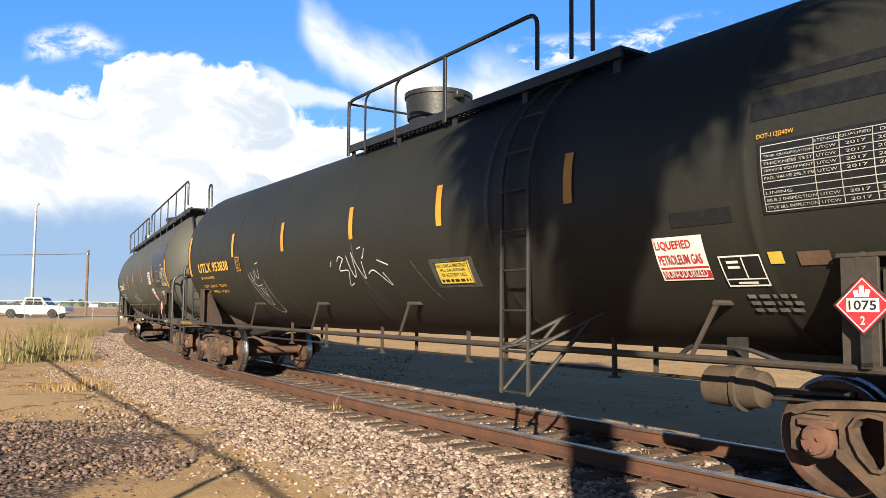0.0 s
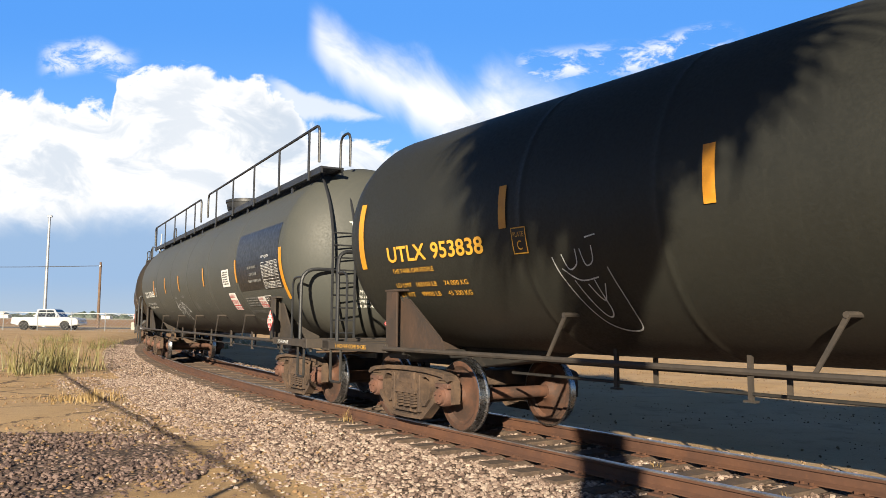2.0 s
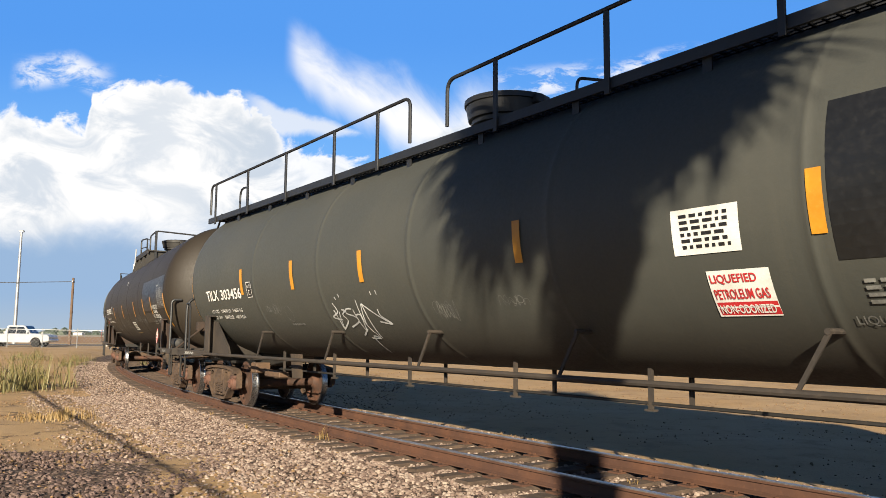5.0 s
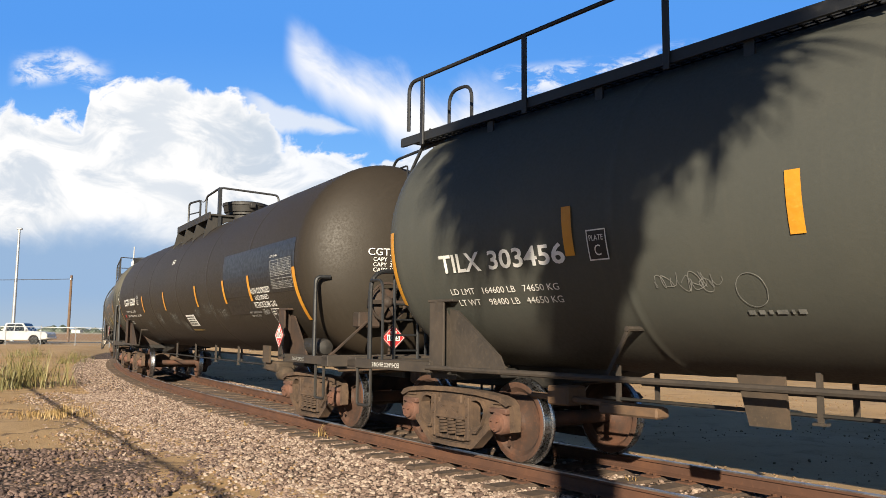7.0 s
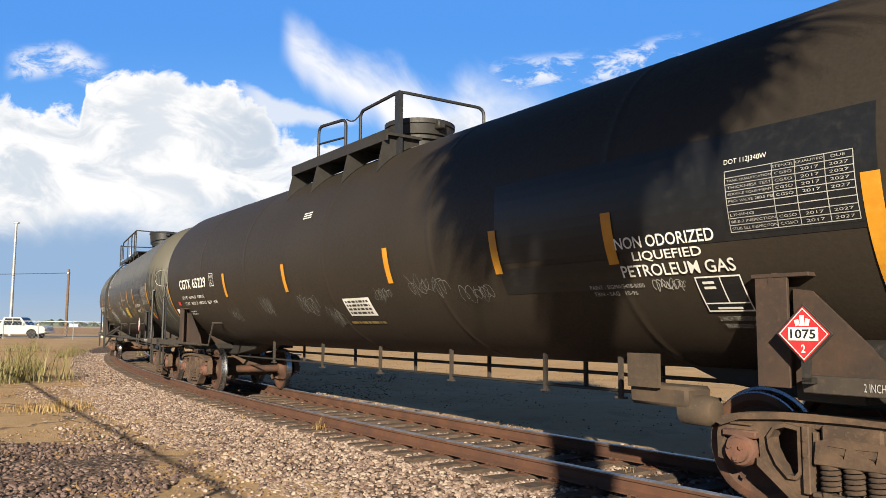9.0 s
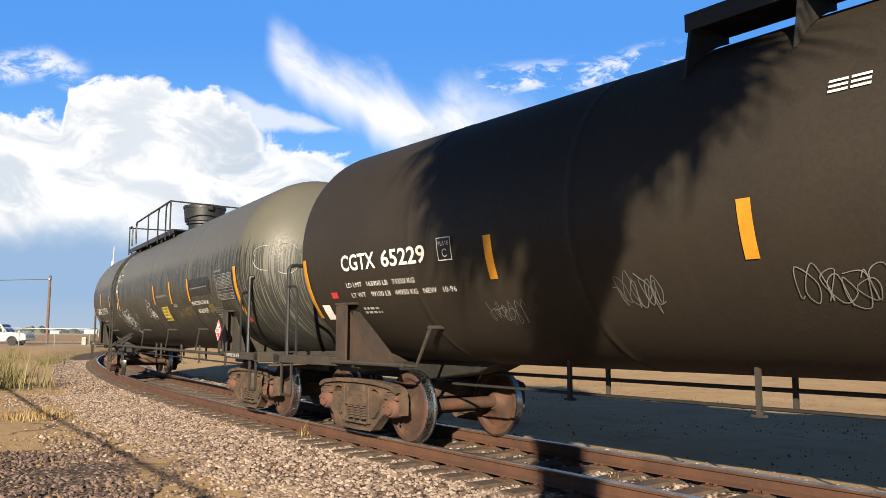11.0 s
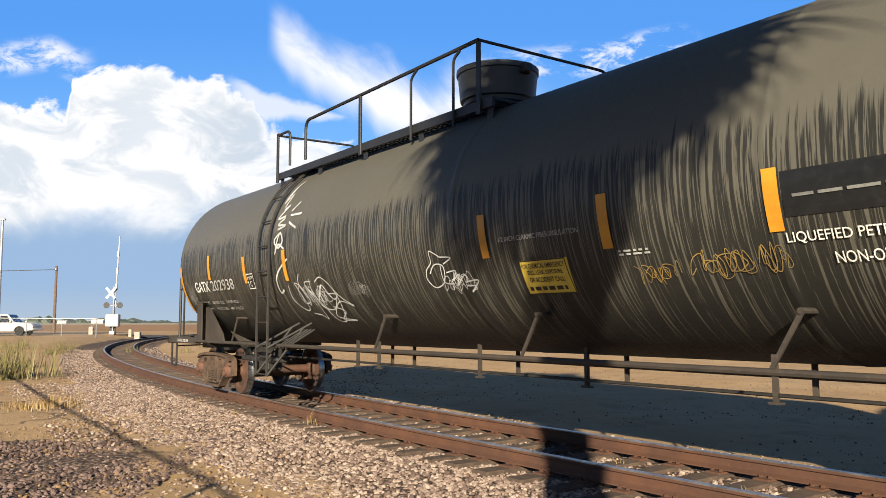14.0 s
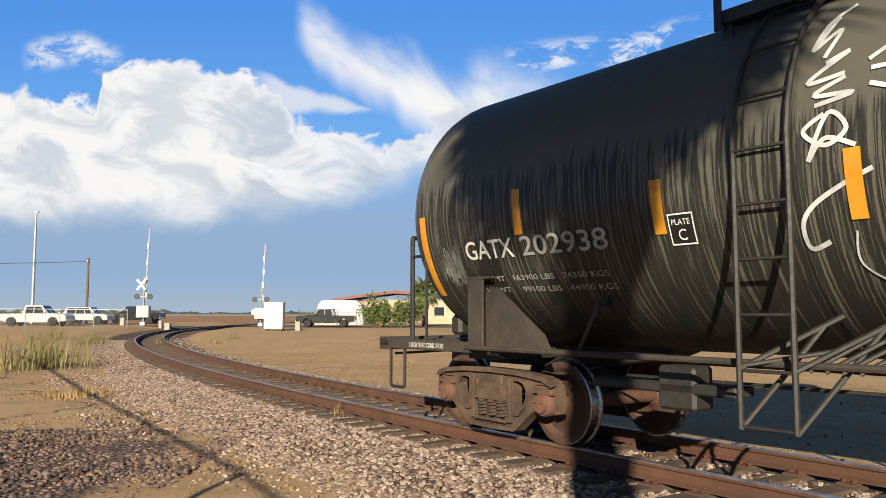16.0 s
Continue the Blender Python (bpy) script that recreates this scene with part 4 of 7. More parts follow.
        for sy in (-1, 1):
            bm = bmesh.new()
            put_pipe(bm, bend([(e * (bol + 1.56), sy * 1.46, 1.0), (e * (bol + 1.56), sy * 1.46, 0.5), (e * (bol + 1.25), sy * 1.46, 0.5), (e * (bol + 1.25), sy * 1.46, 1.0)], 0.05, 3), 0.022, 6)
            part("stirrup_step", bm, deck_mat, car)
        # coupler with its yoke and hose
        bm = bmesh.new()
        put_box(bm, e * (bol + 1.6), e * (bol + 1.76), -0.1, 0.1, 0.78, 0.98, bevel=0.02)
        put_prism(bm, [(e * (bol + 1.74), 0.7), (e * (bol + 1.98), 0.7), (e * (bol + 1.98), 1.0), (e * (bol + 1.74), 1.0)], -0.17, 0.1, bevel=0.04)
        put_prism(bm, [(e * (bol + 1.74), 0.72), (e * (bol + 1.86), 0.72), (e * (bol + 1.86), 0.98), (e * (bol + 1.74), 0.98)], 0.1, 0.24, bevel=0.03)
        put_pipe(bm, bend([(e * (bol + 1.7), 0.3, 0.95), (e * (bol + 1.72), 0.32, 0.5), (e * (bol + 1.9), 0.1, 0.38), (e * (bol + 1.98), 0.0, 0.6)], 0.15, 4), 0.028, 6)
        put_rod(bm, (e * (bol + 1.7), -1.3, 0.9), (e * (bol + 1.72), 0.0, 0.92), 0.016, 6)
        part("coupler", bm, M["truck"], car, "rusty knuckle coupler with hose")
    # running pipe along each side, on slanted brackets
    for sy in (-1, 1):
        bm = bmesh.new()
        put_rod(bm, (-bol, sy * 1.5, 1.04), (bol if key != "C" else -bol + 1.6, sy * 1.5, 1.04), 0.03, 8)
        part("side_pipe", bm, M["dust_pipe"], car)
    for x in spec["brackets"]:
        for sy in (-1, 1):
            bm = bmesh.new()
            put_prism(bm, [(x - 0.02, 1.0), (x + 0.02, 1.0), (x + 0.305, 1.47), (x + 0.27, 1.49)], sy * 1.3, sy * 1.32)
            put_rod(bm, (x + 0.285, sy * 1.1, 1.49), (x + 0.285, sy * 1.33, 1.49), 0.026, 8)
            put_rod(bm, (x, sy * 1.3, 1.02), (x, sy * 1.5, 1.04), 0.02, 6)
            part("pipe_bracket", bm, M["dust_pipe"], car)
    # brake rods on U-shaped hangers
    bm = bmesh.new()
    put_rod(bm, (-6.2, -0.55, 0.78), (6.2, -0.55, 0.78), 0.018, 6)
    put_rod(bm, (-6.2, 0.1, 0.9), (6.2, 0.1, 0.9), 0.022, 6)
    part("brake_rod", bm, deck_mat, car)
    for x in spec["hangers"]:
        bm = bmesh.new()
        for y in (-0.55, 0.1):
            put_box(bm, x - 0.022, x + 0.022, y - 0.02, y + 0.02, 0.72, 1.25)
        put_box(bm, x - 0.06, x + 0.06, -0.585, -0.515, 0.7, 0.722)
        put_box(bm, x - 0.02, x + 0.02, -0.55, 0.1, 1.17, 1.2)
        part("rod_hanger", bm, M["dust_pipe"], car)
    # tape strips
    for x, a0, a1, w in spec["stripes"]:
        bm = bmesh.new()
        put_decal(bm, x - w / 2, x + w / 2, a0, a1, 0.013, nx=5)
        part("reflector_strip", bm, M["yellow"], car)
    # top fittings
    dx, dr, dz = spec["dome"]
    bm = bmesh.new()
    put_lathe(bm, [(dr * 0.8, 4.1), (dr * 0.8, 4.35), (dr * 0.92, 4.36), (dr * 0.92, 4.42), (dr, 4.43), (dr * 1.06, dz - 0.08), (dr * 1.1, dz - 0.07), (dr * 1.1, dz), (dr * 0.9, dz + 0.03), (0.05, dz + 0.05)], pose(dx, 0, 0), 28)
    for e in (1, -1):
        put_box(bm, dx + e * dr * 1.05 - 0.1, dx + e * dr * 1.05 + 0.1, -0.07, 0.07, dz - 0.16, dz - 0.02, bevel=0.02)
    part("dome", bm, hand if key != "C" else M["frame"], car, "round fittings dome with a hinged lid", smooth=True)
    return car, trucks


def add_walkway(car, x0, x1, posts, legs, rail, y=-1.085, width=0.38, z=4.02, top=4.77):
    """Grating along the shoulder of the shell on a deep edge channel; flat posts, round legs and a bent handrail."""
    mat = M["rail_black"]
    bm = bmesh.new()
    put_box(bm, x0, x1, y - 0.02, y + 0.02, z - 0.08, z + 0.035)
    put_box(bm, x0, x1, y + width - 0.02, y + width + 0.02, z - 0.03, z + 0.035)
    k = int((x1 - x0) / 0.12)
    for i in range(k + 1):
        x = x0 + (x1 - x0) * i / k
        put_box(bm, x - 0.012, x + 0.012, y, y + width, z + 0.0, z + 0.03)
    for i in range(6):
        yy = y + width * (i + 0.5) / 6
        put_box(bm, x0, x1, yy - 0.012, yy + 0.012, z + 0.012, z + 0.034)
    part("walkway", bm, mat, car, "black steel grating walkway")
    k = max(2, round((x1 - x0) / 1.6))
    for i in range(k + 1):
        x = x0 + 0.1 + (x1 - x0 - 0.2) * i / k
        if abs(x) < CYL:
            bm = bmesh.new()
            put_prism(bm, [(x - 0.05, 3.76), (x + 0.05, 3.76), (x + 0.05, z - 0.05), (x - 0.05, z - 0.05)], y + 0.03, y + 0.05)
            part("walkway_bracket", bm, mat, car)
    for x in posts:
        bm = bmesh.new()
        put_box(bm, x - 0.035, x + 0.035, y - 0.05, y - 0.022, z - 0.14, top + 0.01, bevel=0.004)
        part("rail_post", bm, mat, car)
    for x in legs:
        bm = bmesh.new()
        put_pipe(bm, bend([(x, y - 0.04, z - 0.18), (x, y - 0.04, top - 0.08), (x + 0.14, y - 0.04, top)], 0.1, 4), 0.02, 6)
        part("rail_leg", bm, mat, car)
    bm = bmesh.new()
    put_pipe(bm, bend([(x, y - 0.035, zz) for x, zz in rail], 0.16, 5), 0.026, 8)
    part("handrail", bm, mat, car)


def bent_rail(car, name, pts, r=0.024, corner=0.14):
    bm = bmesh.new()
    put_pipe(bm, bend(pts, corner, 5), r, 8)
    part(name, bm, M["rail_black"], car)


CARS = {}
CARS["A"] = build_car("A", "black tank car with gold lettering and yellow tape", "paint_a", 15.5, dict(
    seams=[-4.9, -3.1, 0.03, 3.4, 6.66], brackets=[-4.8, -1.9, 1.0, 5.9], hangers=[-4.5, -2.9, -0.8, 1.6, 4.3],
    stripes=[(4.71, -6, 12, 0.12), (2.42, -7, 11, 0.12), (0.07, -7, 10, 0.12), (-2.56, -8, 10, 0.12), (-5.18, -7, 10, 0.12), (-8.22, -18, 15, 0.13), (8.1, -18, 15, 0.12)],
    dome=(-0.05, 0.5, 4.84)))
CARS["B"] = build_car("B", "dark grey tank car with a full-length top walkway", "paint_b", 16.1, dict(
    seams=[-5.2, -2.6, 0.0, 2.6, 5.3], brackets=[-5.55, -2.8, -0.16, 2.44, 5.0], hangers=[-6.0, -3.9, -1.5, 0.9, 3.0, 5.4],
    stripes=[(8.55, -32, 2, 0.13), (5.38, -16, 1, 0.12), (2.13, -15, 1, 0.12), (-1.23, -16, 0, 0.12), (-3.52, -16, 1, 0.12), (-5.75, -16, 1, 0.12), (-8.7, -32, 2, 0.13)],
    dome=(0.1, 0.56, 4.7)))
CARS["C"] = build_car("C", "brownish black tank car with a small top platform", "paint_c", 15.24, dict(
    seams=[-5.8, -3.25, 0.0, 2.9, 5.8], brackets=[-6.0], hangers=[-4.2, -2.0, 0.03, 1.95, 3.84, 5.0],
    stripes=[(8.15, -38, -6, 0.13), (5.8, -23, -6, 0.12), (4.15, -23, -6, 0.12), (1.88, -23, -6, 0.12), (-1.48, -23, -6, 0.12), (-4.4, -23, -6, 0.12), (-8.32, -38, -6, 0.13)],
    dome=(0.25, 0.52, 4.66)))
CARS["D"] = build_car("D", "weathered black tank car with dripping paint streaks and graffiti", "paint_d", 15.41, dict(
    seams=[-3.75, 1.13, 5.0], brackets=[-6.2, -1.0, 1.96, 4.8], hangers=[-2.74, -2.1, 0.35, 2.2, 4.4],
    stripes=[(8.35, -37, -2, 0.13), (5.04, -20, -3, 0.12), (3.4, -20, -2, 0.12), (1.67, -19, -2, 0.12), (-3.34, -20, -2, 0.12), (-5.0, -19, -2, 0.12), (-6.75, -14, 3, 0.12), (-8.4, -38, -2, 0.13)],
    dome=(0.1, 0.52, 4.86)))
take_shape("A")
add_walkway(CARS["A"][0], -1.05, 4.95, [-1.0, 1.82], [-0.42, 0.52], [(-1.0, 4.16), (-1.0, 4.78), (3.7, 4.78), (3.7, 4.12)])
bent_rail(CARS["A"][0], "cross_rail", [(-1.0, -1.12, 4.74), (-1.0, 0.62, 4.74), (-1.0, 0.62, 4.1)], 0.02)
bent_rail(CARS["A"][0], "grab_rail", [(4.26, -1.12, 4.1), (4.26, -1.12, 4.98), (4.58, -1.12, 4.98), (4.58, -1.12, 4.1)])
take_shape("B")
add_walkway(CARS["B"][0], -9.2, 9.2, [-8.7, -6.8, -4.92, -3.0, -1.6, 1.2, 3.0, 4.91, 6.79, 8.6], [], [(0.2, 4.16), (0.2, 4.78), (9.15, 4.78), (9.15, 4.12)])
take_shape("D")
add_walkway(CARS["D"][0], -4.7, 1.3, [-4.65, -1.74, 1.07], [-0.38, 0.57], [(-3.55, 4.12), (-3.55, 4.78), (1.07, 4.8)])
bent_rail(CARS["D"][0], "cross_rail", [(1.07, -1.12, 4.8), (1.3, 0.9, 4.72), (1.3, 0.9, 3.9)], 0.02)
bent_rail(CARS["D"][0], "cross_rail", [(-4.65, -1.12, 4.74), (-4.65, 0.5, 4.76), (-4.65, 0.5, 4.1)], 0.02)
add_ladder(CARS["A"][0], 3.95, 4.3, 0.55, 1)
add_ladder(CARS["D"][0], -4.0, 4.3, 0.55, 1)


# ---- lettering, signs and graffiti on the cars ----
def sign(car, x0, x1, z0, z1, mat, name="sign", label="", border=None, slant=0.0):
    bm = bmesh.new()
    put_decal(bm, x0, x1, angle_of(z0), angle_of(z1), 0.0055 if mat in (M["patch"], M["scuff"]) and not border else 0.0095, nx=2, slant=slant)
    ob = part(name, bm, mat, car, label)
    if border:
        bm = bmesh.new()
        t = 0.012
        for a, b, c, d in ((x0, x1, z0, z0 + t), (x0, x1, z1 - t, z1)):
            put_decal(bm, a, b, angle_of(c), angle_of(d), 0.013, nx=1)
        for a, b in ((x0, x0 + t), (x1 - t, x1)):
            put_decal(bm, a, b, angle_of(z0), angle_of(z1), 0.0135, nx=1)
        part("sign_border", bm, border, ob)
    return ob


def load_box(car, x0, x1, z0, z1, mat):
    """Stencilled box with a divider and a lower row."""
    ob = sign(car, x0, x1, z0, z1, M["patch"], "stencil_box", "", mat)
    bm = bmesh.new()
    xm, zm = x0 + (x1 - x0) * 0.55, z0 + (z1 - z0) * 0.24
    put_decal(bm, xm - 0.006, xm + 0.006, angle_of(zm), angle_of(z1), 0.013, nx=1)
    put_decal(bm, x0, x1, angle_of(zm - 0.005), angle_of(zm + 0.005), 0.013, nx=1)
    for k in range(2):
        put_decal(bm, x0 + 0.06, x0 + 0.17, angle_of(z1 - 0.06 - 0.04 * k), angle_of(z1 - 0.04 - 0.04 * k), 0.013, nx=1)
    put_decal(bm, x0 + 0.1, x1 - 0.1, angle_of(z0 + 0.02), angle_of(z0 + 0.036), 0.013, nx=1)
    part("stencil_lines", bm, mat, ob)


def ribbon(bm, pts, w):
    """A painted stroke on the shell through (x, z) points."""
    n = len(pts)
    last = None
    for i, (x, z) in enumerate(pts):
        ax, az = pts[max(i - 1, 0)]
        bx, bz = pts[min(i + 1, n - 1)]
        l = math.hypot(bx - ax, bz - az) or 1.0
        nx, nz = -(bz - az) / l * w / 2, (bx - ax) / l * w / 2
        pair = (bm.verts.new(skin(x + nx, angle_of(z + nz), 0.011)), bm.verts.new(skin(x - nx, angle_of(z - nz), 0.011)))
        if last:
            bm.faces.new((last[0], last[1], pair[1], pair[0]))
        last = pair


def smooth_chain(pts, n=7):
    out = []
    for i in range(len(pts) - 1):
        p0, p1, p2, p3 = pts[max(i - 1, 0)], pts[i], pts[i + 1], pts[min(i + 2, len(pts) - 1)]
        for k in range(n):
            t = k / n
            out.append(tuple(0.5 * ((2 * p1[c]) + (-p0[c] + p2[c]) * t + (2 * p0[c] - 5 * p1[c] + 4 * p2[c] - p3[c]) * t * t + (-p0[c] + 3 * p1[c] - 3 * p2[c] + p3[c]) * t ** 3) for c in (0, 1)))
    return out + [pts[-1]]


def scrawl(car, x0, x1, z0, z1, mat, strokes=4, turns=6, w=0.02, seed=1, label=""):
    """Looping spray strokes that run like quick handwriting from one side of a patch to the other."""
    rnd = random.Random(seed)
    bm = bmesh.new()
    lx, lz = x1 - x0, z1 - z0
    for k in range(strokes):
        a = k / strokes * 0.8 + rnd.uniform(0, 0.08)
        b = min(1.0, a + rnd.uniform(0.3, 0.55))
        pts, ang = [], rnd.uniform(0, 6.28)
        for i in range(turns * 2):
            t = a + (b - a) * i / (turns * 2 - 1)
            ang += rnd.uniform(0.9, 2.3) * (1 if k % 2 else -1)
            r = rnd.uniform(0.12, 0.5)
            x = x0 + lx * t + min(lx * 0.14, lz * 0.3) * math.cos(ang) * r * 2
            z = z0 + lz * (0.5 + r * math.sin(ang))
            pts.append((min(x1, max(x0, x)), z))
        ribbon(bm, smooth_chain(pts, 5), w * rnd.uniform(0.4, 0.75))
    return part("graffiti", bm, mat, car, label)


def strokes(car, lists, mat, w, label=""):
    bm = bmesh.new()
    for pts in lists:
        ribbon(bm, smooth_chain(pts), w * 0.62)
    return part("graffiti", bm, mat, car, label)


def plate_c(car, x0, x1, z0, z1, mat):
    sign(car, x0, x1, z0, z1, M["patch"], "plate_mark", "", mat)
    xm, w, h = (x0 + x1) / 2, x1 - x0, z1 - z0
    lettering(car, "PLATE", xm - w * 0.36, xm + w * 0.36, z1 - h * 0.36, z1 - h * 0.18, mat)
    lettering(car, "C", xm - w * 0.16, xm + w * 0.16, z0 + h * 0.15, z0 + h * 0.5, mat)


def table_lines(owner, years, psi):
    q, d = years
    return [["", "STENCIL", "QUALIFIED", "DUE"], ["TANK QUALIFICATION", owner, q, d], ["THICKNESS TEST", owner, q, d], ["SERVICE EQUIPMENT", owner, q, d],
            ["PRD: VALVE " + psi, owner, q, d], ["", "", "", ""], ["LINING", "", "", ""], ["88.B.2 INSPECTION", owner, q, d], ["STUB SILL INSPECTION", owner, q, d]]


def gas_sign(car, x0, x1, z0, z1):
    s = sign(car, x0, x1, z0, z1, M["white"], "gas_sign", "white sign with red lettering", slant=0.02)
    h = z1 - z0
    sign(car, x0 + 0.02, x1 + 0.0, z0 + 0.01, z0 + h * 0.31, M["red"], "sign_band")
    for k, word in enumerate(("LIQUEFIED", "PETROLEUM GAS")):
        lettering(car, word, x0 + 0.04, x1 - 0.03 if k else x1 - 0.1, z1 - h * (0.3 + 0.32 * k), z1 - h * (0.08 + 0.32 * k), M["red"], bold=0.015)
    lettering(car, "NON-ODORIZED", x0 + 0.04, x1 - 0.03, z0 + h * 0.07, z0 + h * 0.26, M["white"], bold=0.015)


def call_sign(car, x0, x1, z0, z1):
    h = z1 - z0
    sign(car, x0, x1, z0, z1, M["pale_yellow"], "emergency_sign", "yellow emergency sign with black lettering", M["black"], slant=0.03)
    for k, word in enumerate(("FOR CHEMICAL EMERGENCY", "SPILL, LEAK, EXPOSURE", "OR ACCIDENT CALL:")):
        w = 0.9 if k == 0 else 0.74
        xm = (x0 + x1) / 2 + 0.01
        lettering(car, word, xm - (x1 - x0) * w / 2, xm + (x1 - x0) * w / 2, z1 - h * (0.24 + 0.2 * k), z1 - h * (0.1 + 0.2 * k), M["black"], bold=0.01)
    bars(car, x0 + 0.05, x1 - 0.05, z0 + h * 0.08, z0 + h * 0.28, M["black"], 1, seed=3)


def side_words(car, body, x0, x1, z0, h, mat, bold=0.0):
    lettering(car, body, x0, x1, z0, z0 + h, mat, bold=bold)


def board_words(car, body, x0, x1, mat):
    """Shoe marking along the end channel."""
    me = text_mesh(body, 1.0)
    co = [v.co.copy() for v in me.vertices]
    lx, hx = min(c.x for c in co), max(c.x for c in co)
    ly, hy = min(c.y for c in co), max(c.y for c in co)
    for v, c in zip(me.vertices, co):
        v.co = (x0 + (c.x - lx) / (hx - lx) * (x1 - x0), -1.507, 1.012 + (c.y - ly) / (hy - ly) * 0.055)
    me.materials.clear()
    me.materials.append(mat)
    part("shoe_lettering", me, None, car)


def dress_a():
    take_shape("A")
    car, g = CARS["A"][0], M["gold_letter"]
    side_words(car, "UTLX", -7.57, -6.69, 2.18, 0.2, g, 0.02)
    side_words(car, "953838", -6.57, -5.55, 2.18, 0.2, g, 0.02)
    side_words(car, "THE TANK CAR PEOPLE", -7.53, -6.6, 2.04, 0.055, g)
    side_words(car, "LD LMT   163100 LB     74 000 KG", -7.55, -6.0, 1.86, 0.055, g)
    side_words(car, "LT WT     99900 LB     45 300 KG", -7.52, -6.0, 1.74, 0.055, g)
    plate_c(car, -5.05, -4.82, 2.14, 2.42, g)
    side_words(car, "DOT-112J340W", 6.79, 7.09, 2.7, 0.045, g)
    stencil_table(car, 6.82, 7.86, 2.17, 2.65, table_lines("UTCW", ("2017", "2027"), "295.3 PSI"), [0.4, 0.58, 0.8], M["grey_letter"])
    gas_sign(car, 5.64, 6.16, 1.69, 2.05)
    load_box(car, 6.28, 6.66, 1.63, 1.87, M["white"])
    sign(car, 6.73, 6.85, 1.79, 1.88, M["pale_yellow"], "small_label", "small yellow label")
    sign(car, 6.97, 7.22, 1.77, 1.87, M["rusty"], "rust_label", "rusty brown plate")
    sign(car, 5.9, 6.5, 2.12, 2.24, M["patch"], "paint_patch")
    sign(car, 6.72, 8.0, 2.86, 3.02, M["patch"], "paint_patch")
    sign(car, 6.72, 8.0, 3.12, 3.2, M["patch"], "paint_patch")
    sign(car, 2.02, 2.95, 1.69, 2.04, M["scuff"], "scuffed_patch", "scuffed grey patch of bare paint")
    call_sign(car, 2.12, 2.83, 1.73, 2.0)
    bars(car, 6.4, 6.85, 1.42, 1.58, M["chalk"], 3, seed=5)
    # two white tags
    strokes(car, [[(-0.52, 2.13), (-0.42, 2.2), (-0.3, 2.16)], [(-0.3, 2.16), (-0.5, 2.0), (-0.22, 1.98), (-0.35, 1.78), (-0.2, 1.8)], [(-0.18, 2.2), (-0.1, 1.9), (0.0, 1.98), (0.0, 2.24)],
                  [(0.0, 2.22), (0.22, 1.86), (0.26, 2.1)], [(0.32, 2.3), (0.2, 2.28)], [(0.3, 2.14), (0.36, 2.18), (0.42, 2.28)], [(0.36, 1.92), (0.56, 1.96), (0.9, 1.75), (0.78, 1.93)],
                  [(0.72, 2.1), (1.0, 2.02)], [(-0.78, 2.06), (-0.72, 2.14)]], M["spray"], 0.026, "white spray-painted tag")
    strokes(car, [[(-4.5, 2.08), (-4.42, 1.86), (-4.15, 1.42), (-3.78, 1.36), (-3.72, 1.6), (-3.8, 1.95)], [(-4.36, 2.1), (-4.3, 1.95), (-4.18, 2.0), (-4.16, 2.14)], [(-4.1, 2.14), (-4.06, 1.98), (-3.96, 2.02), (-3.94, 2.16)],
                  [(-4.4, 1.96), (-4.2, 1.84), (-3.95, 1.86)], [(-4.28, 1.84), (-4.1, 1.5), (-3.98, 1.55), (-4.02, 1.84)], [(-4.0, 2.24), (-3.86, 2.26)], [(-4.12, 1.8), (-4.0, 1.64), (-3.9, 1.8)]], M["spray"], 0.022, "white spray-painted tag")
    strokes(car, [[(0.16, 2.75), (0.06, 2.3), (0.14, 1.9), (0.3, 1.6), (0.55, 1.3)]], M["chalk"], 0.012)
    strokes(car, [[(1.6, 2.05), (1.8, 1.75), (1.95, 1.55)]], M["chalk"], 0.014)
    scrawl(car, -7.7, -7.4, 1.55, 1.8, M["chalk"], 4, 6, 0.008, 8)
    placard(car, 7.54, -1.58, 1.47)
    board_words(car, "2 INCH HF COMP SHOES", -9.1, -8.2, g)
    # brake cylinder, its levers and the valve pipe
    bm = bmesh.new()
    put_lathe(bm, [(0.04, 0.0), (0.17, 0.01), (0.175, 0.3), (0.2, 0.31), (0.2, 0.35), (0.17, 0.36), (0.15, 0.52), (0.05, 0.6)], pose(5.85, -0.95, 0.78, 0, 90, 0), 18)
    part("brake_cylinder", bm, M["dusty"], car, "dust-covered brake cylinder", smooth=True)
    bm = bmesh.new()
    put_rod(bm, (6.4, -0.95, 0.78), (7.1, -0.9, 0.8), 0.03, 6)
    put_rod(bm, (6.4, -0.95, 0.72), (7.1, -0.9, 0.75), 0.02, 6)
    put_pipe(bm, bend([(5.6, -1.1, 1.0), (5.75, -1.1, 1.12), (6.3, -1.1, 1.12), (6.7, -1.0, 0.98), (7.1, -0.9, 0.95)], 0.1, 3), 0.022, 6)
    put_box(bm, 6.05, 6.12, -1.0, -0.8, 0.9, 1.2)
    part("brake_rigging", bm, M["frame"], car)


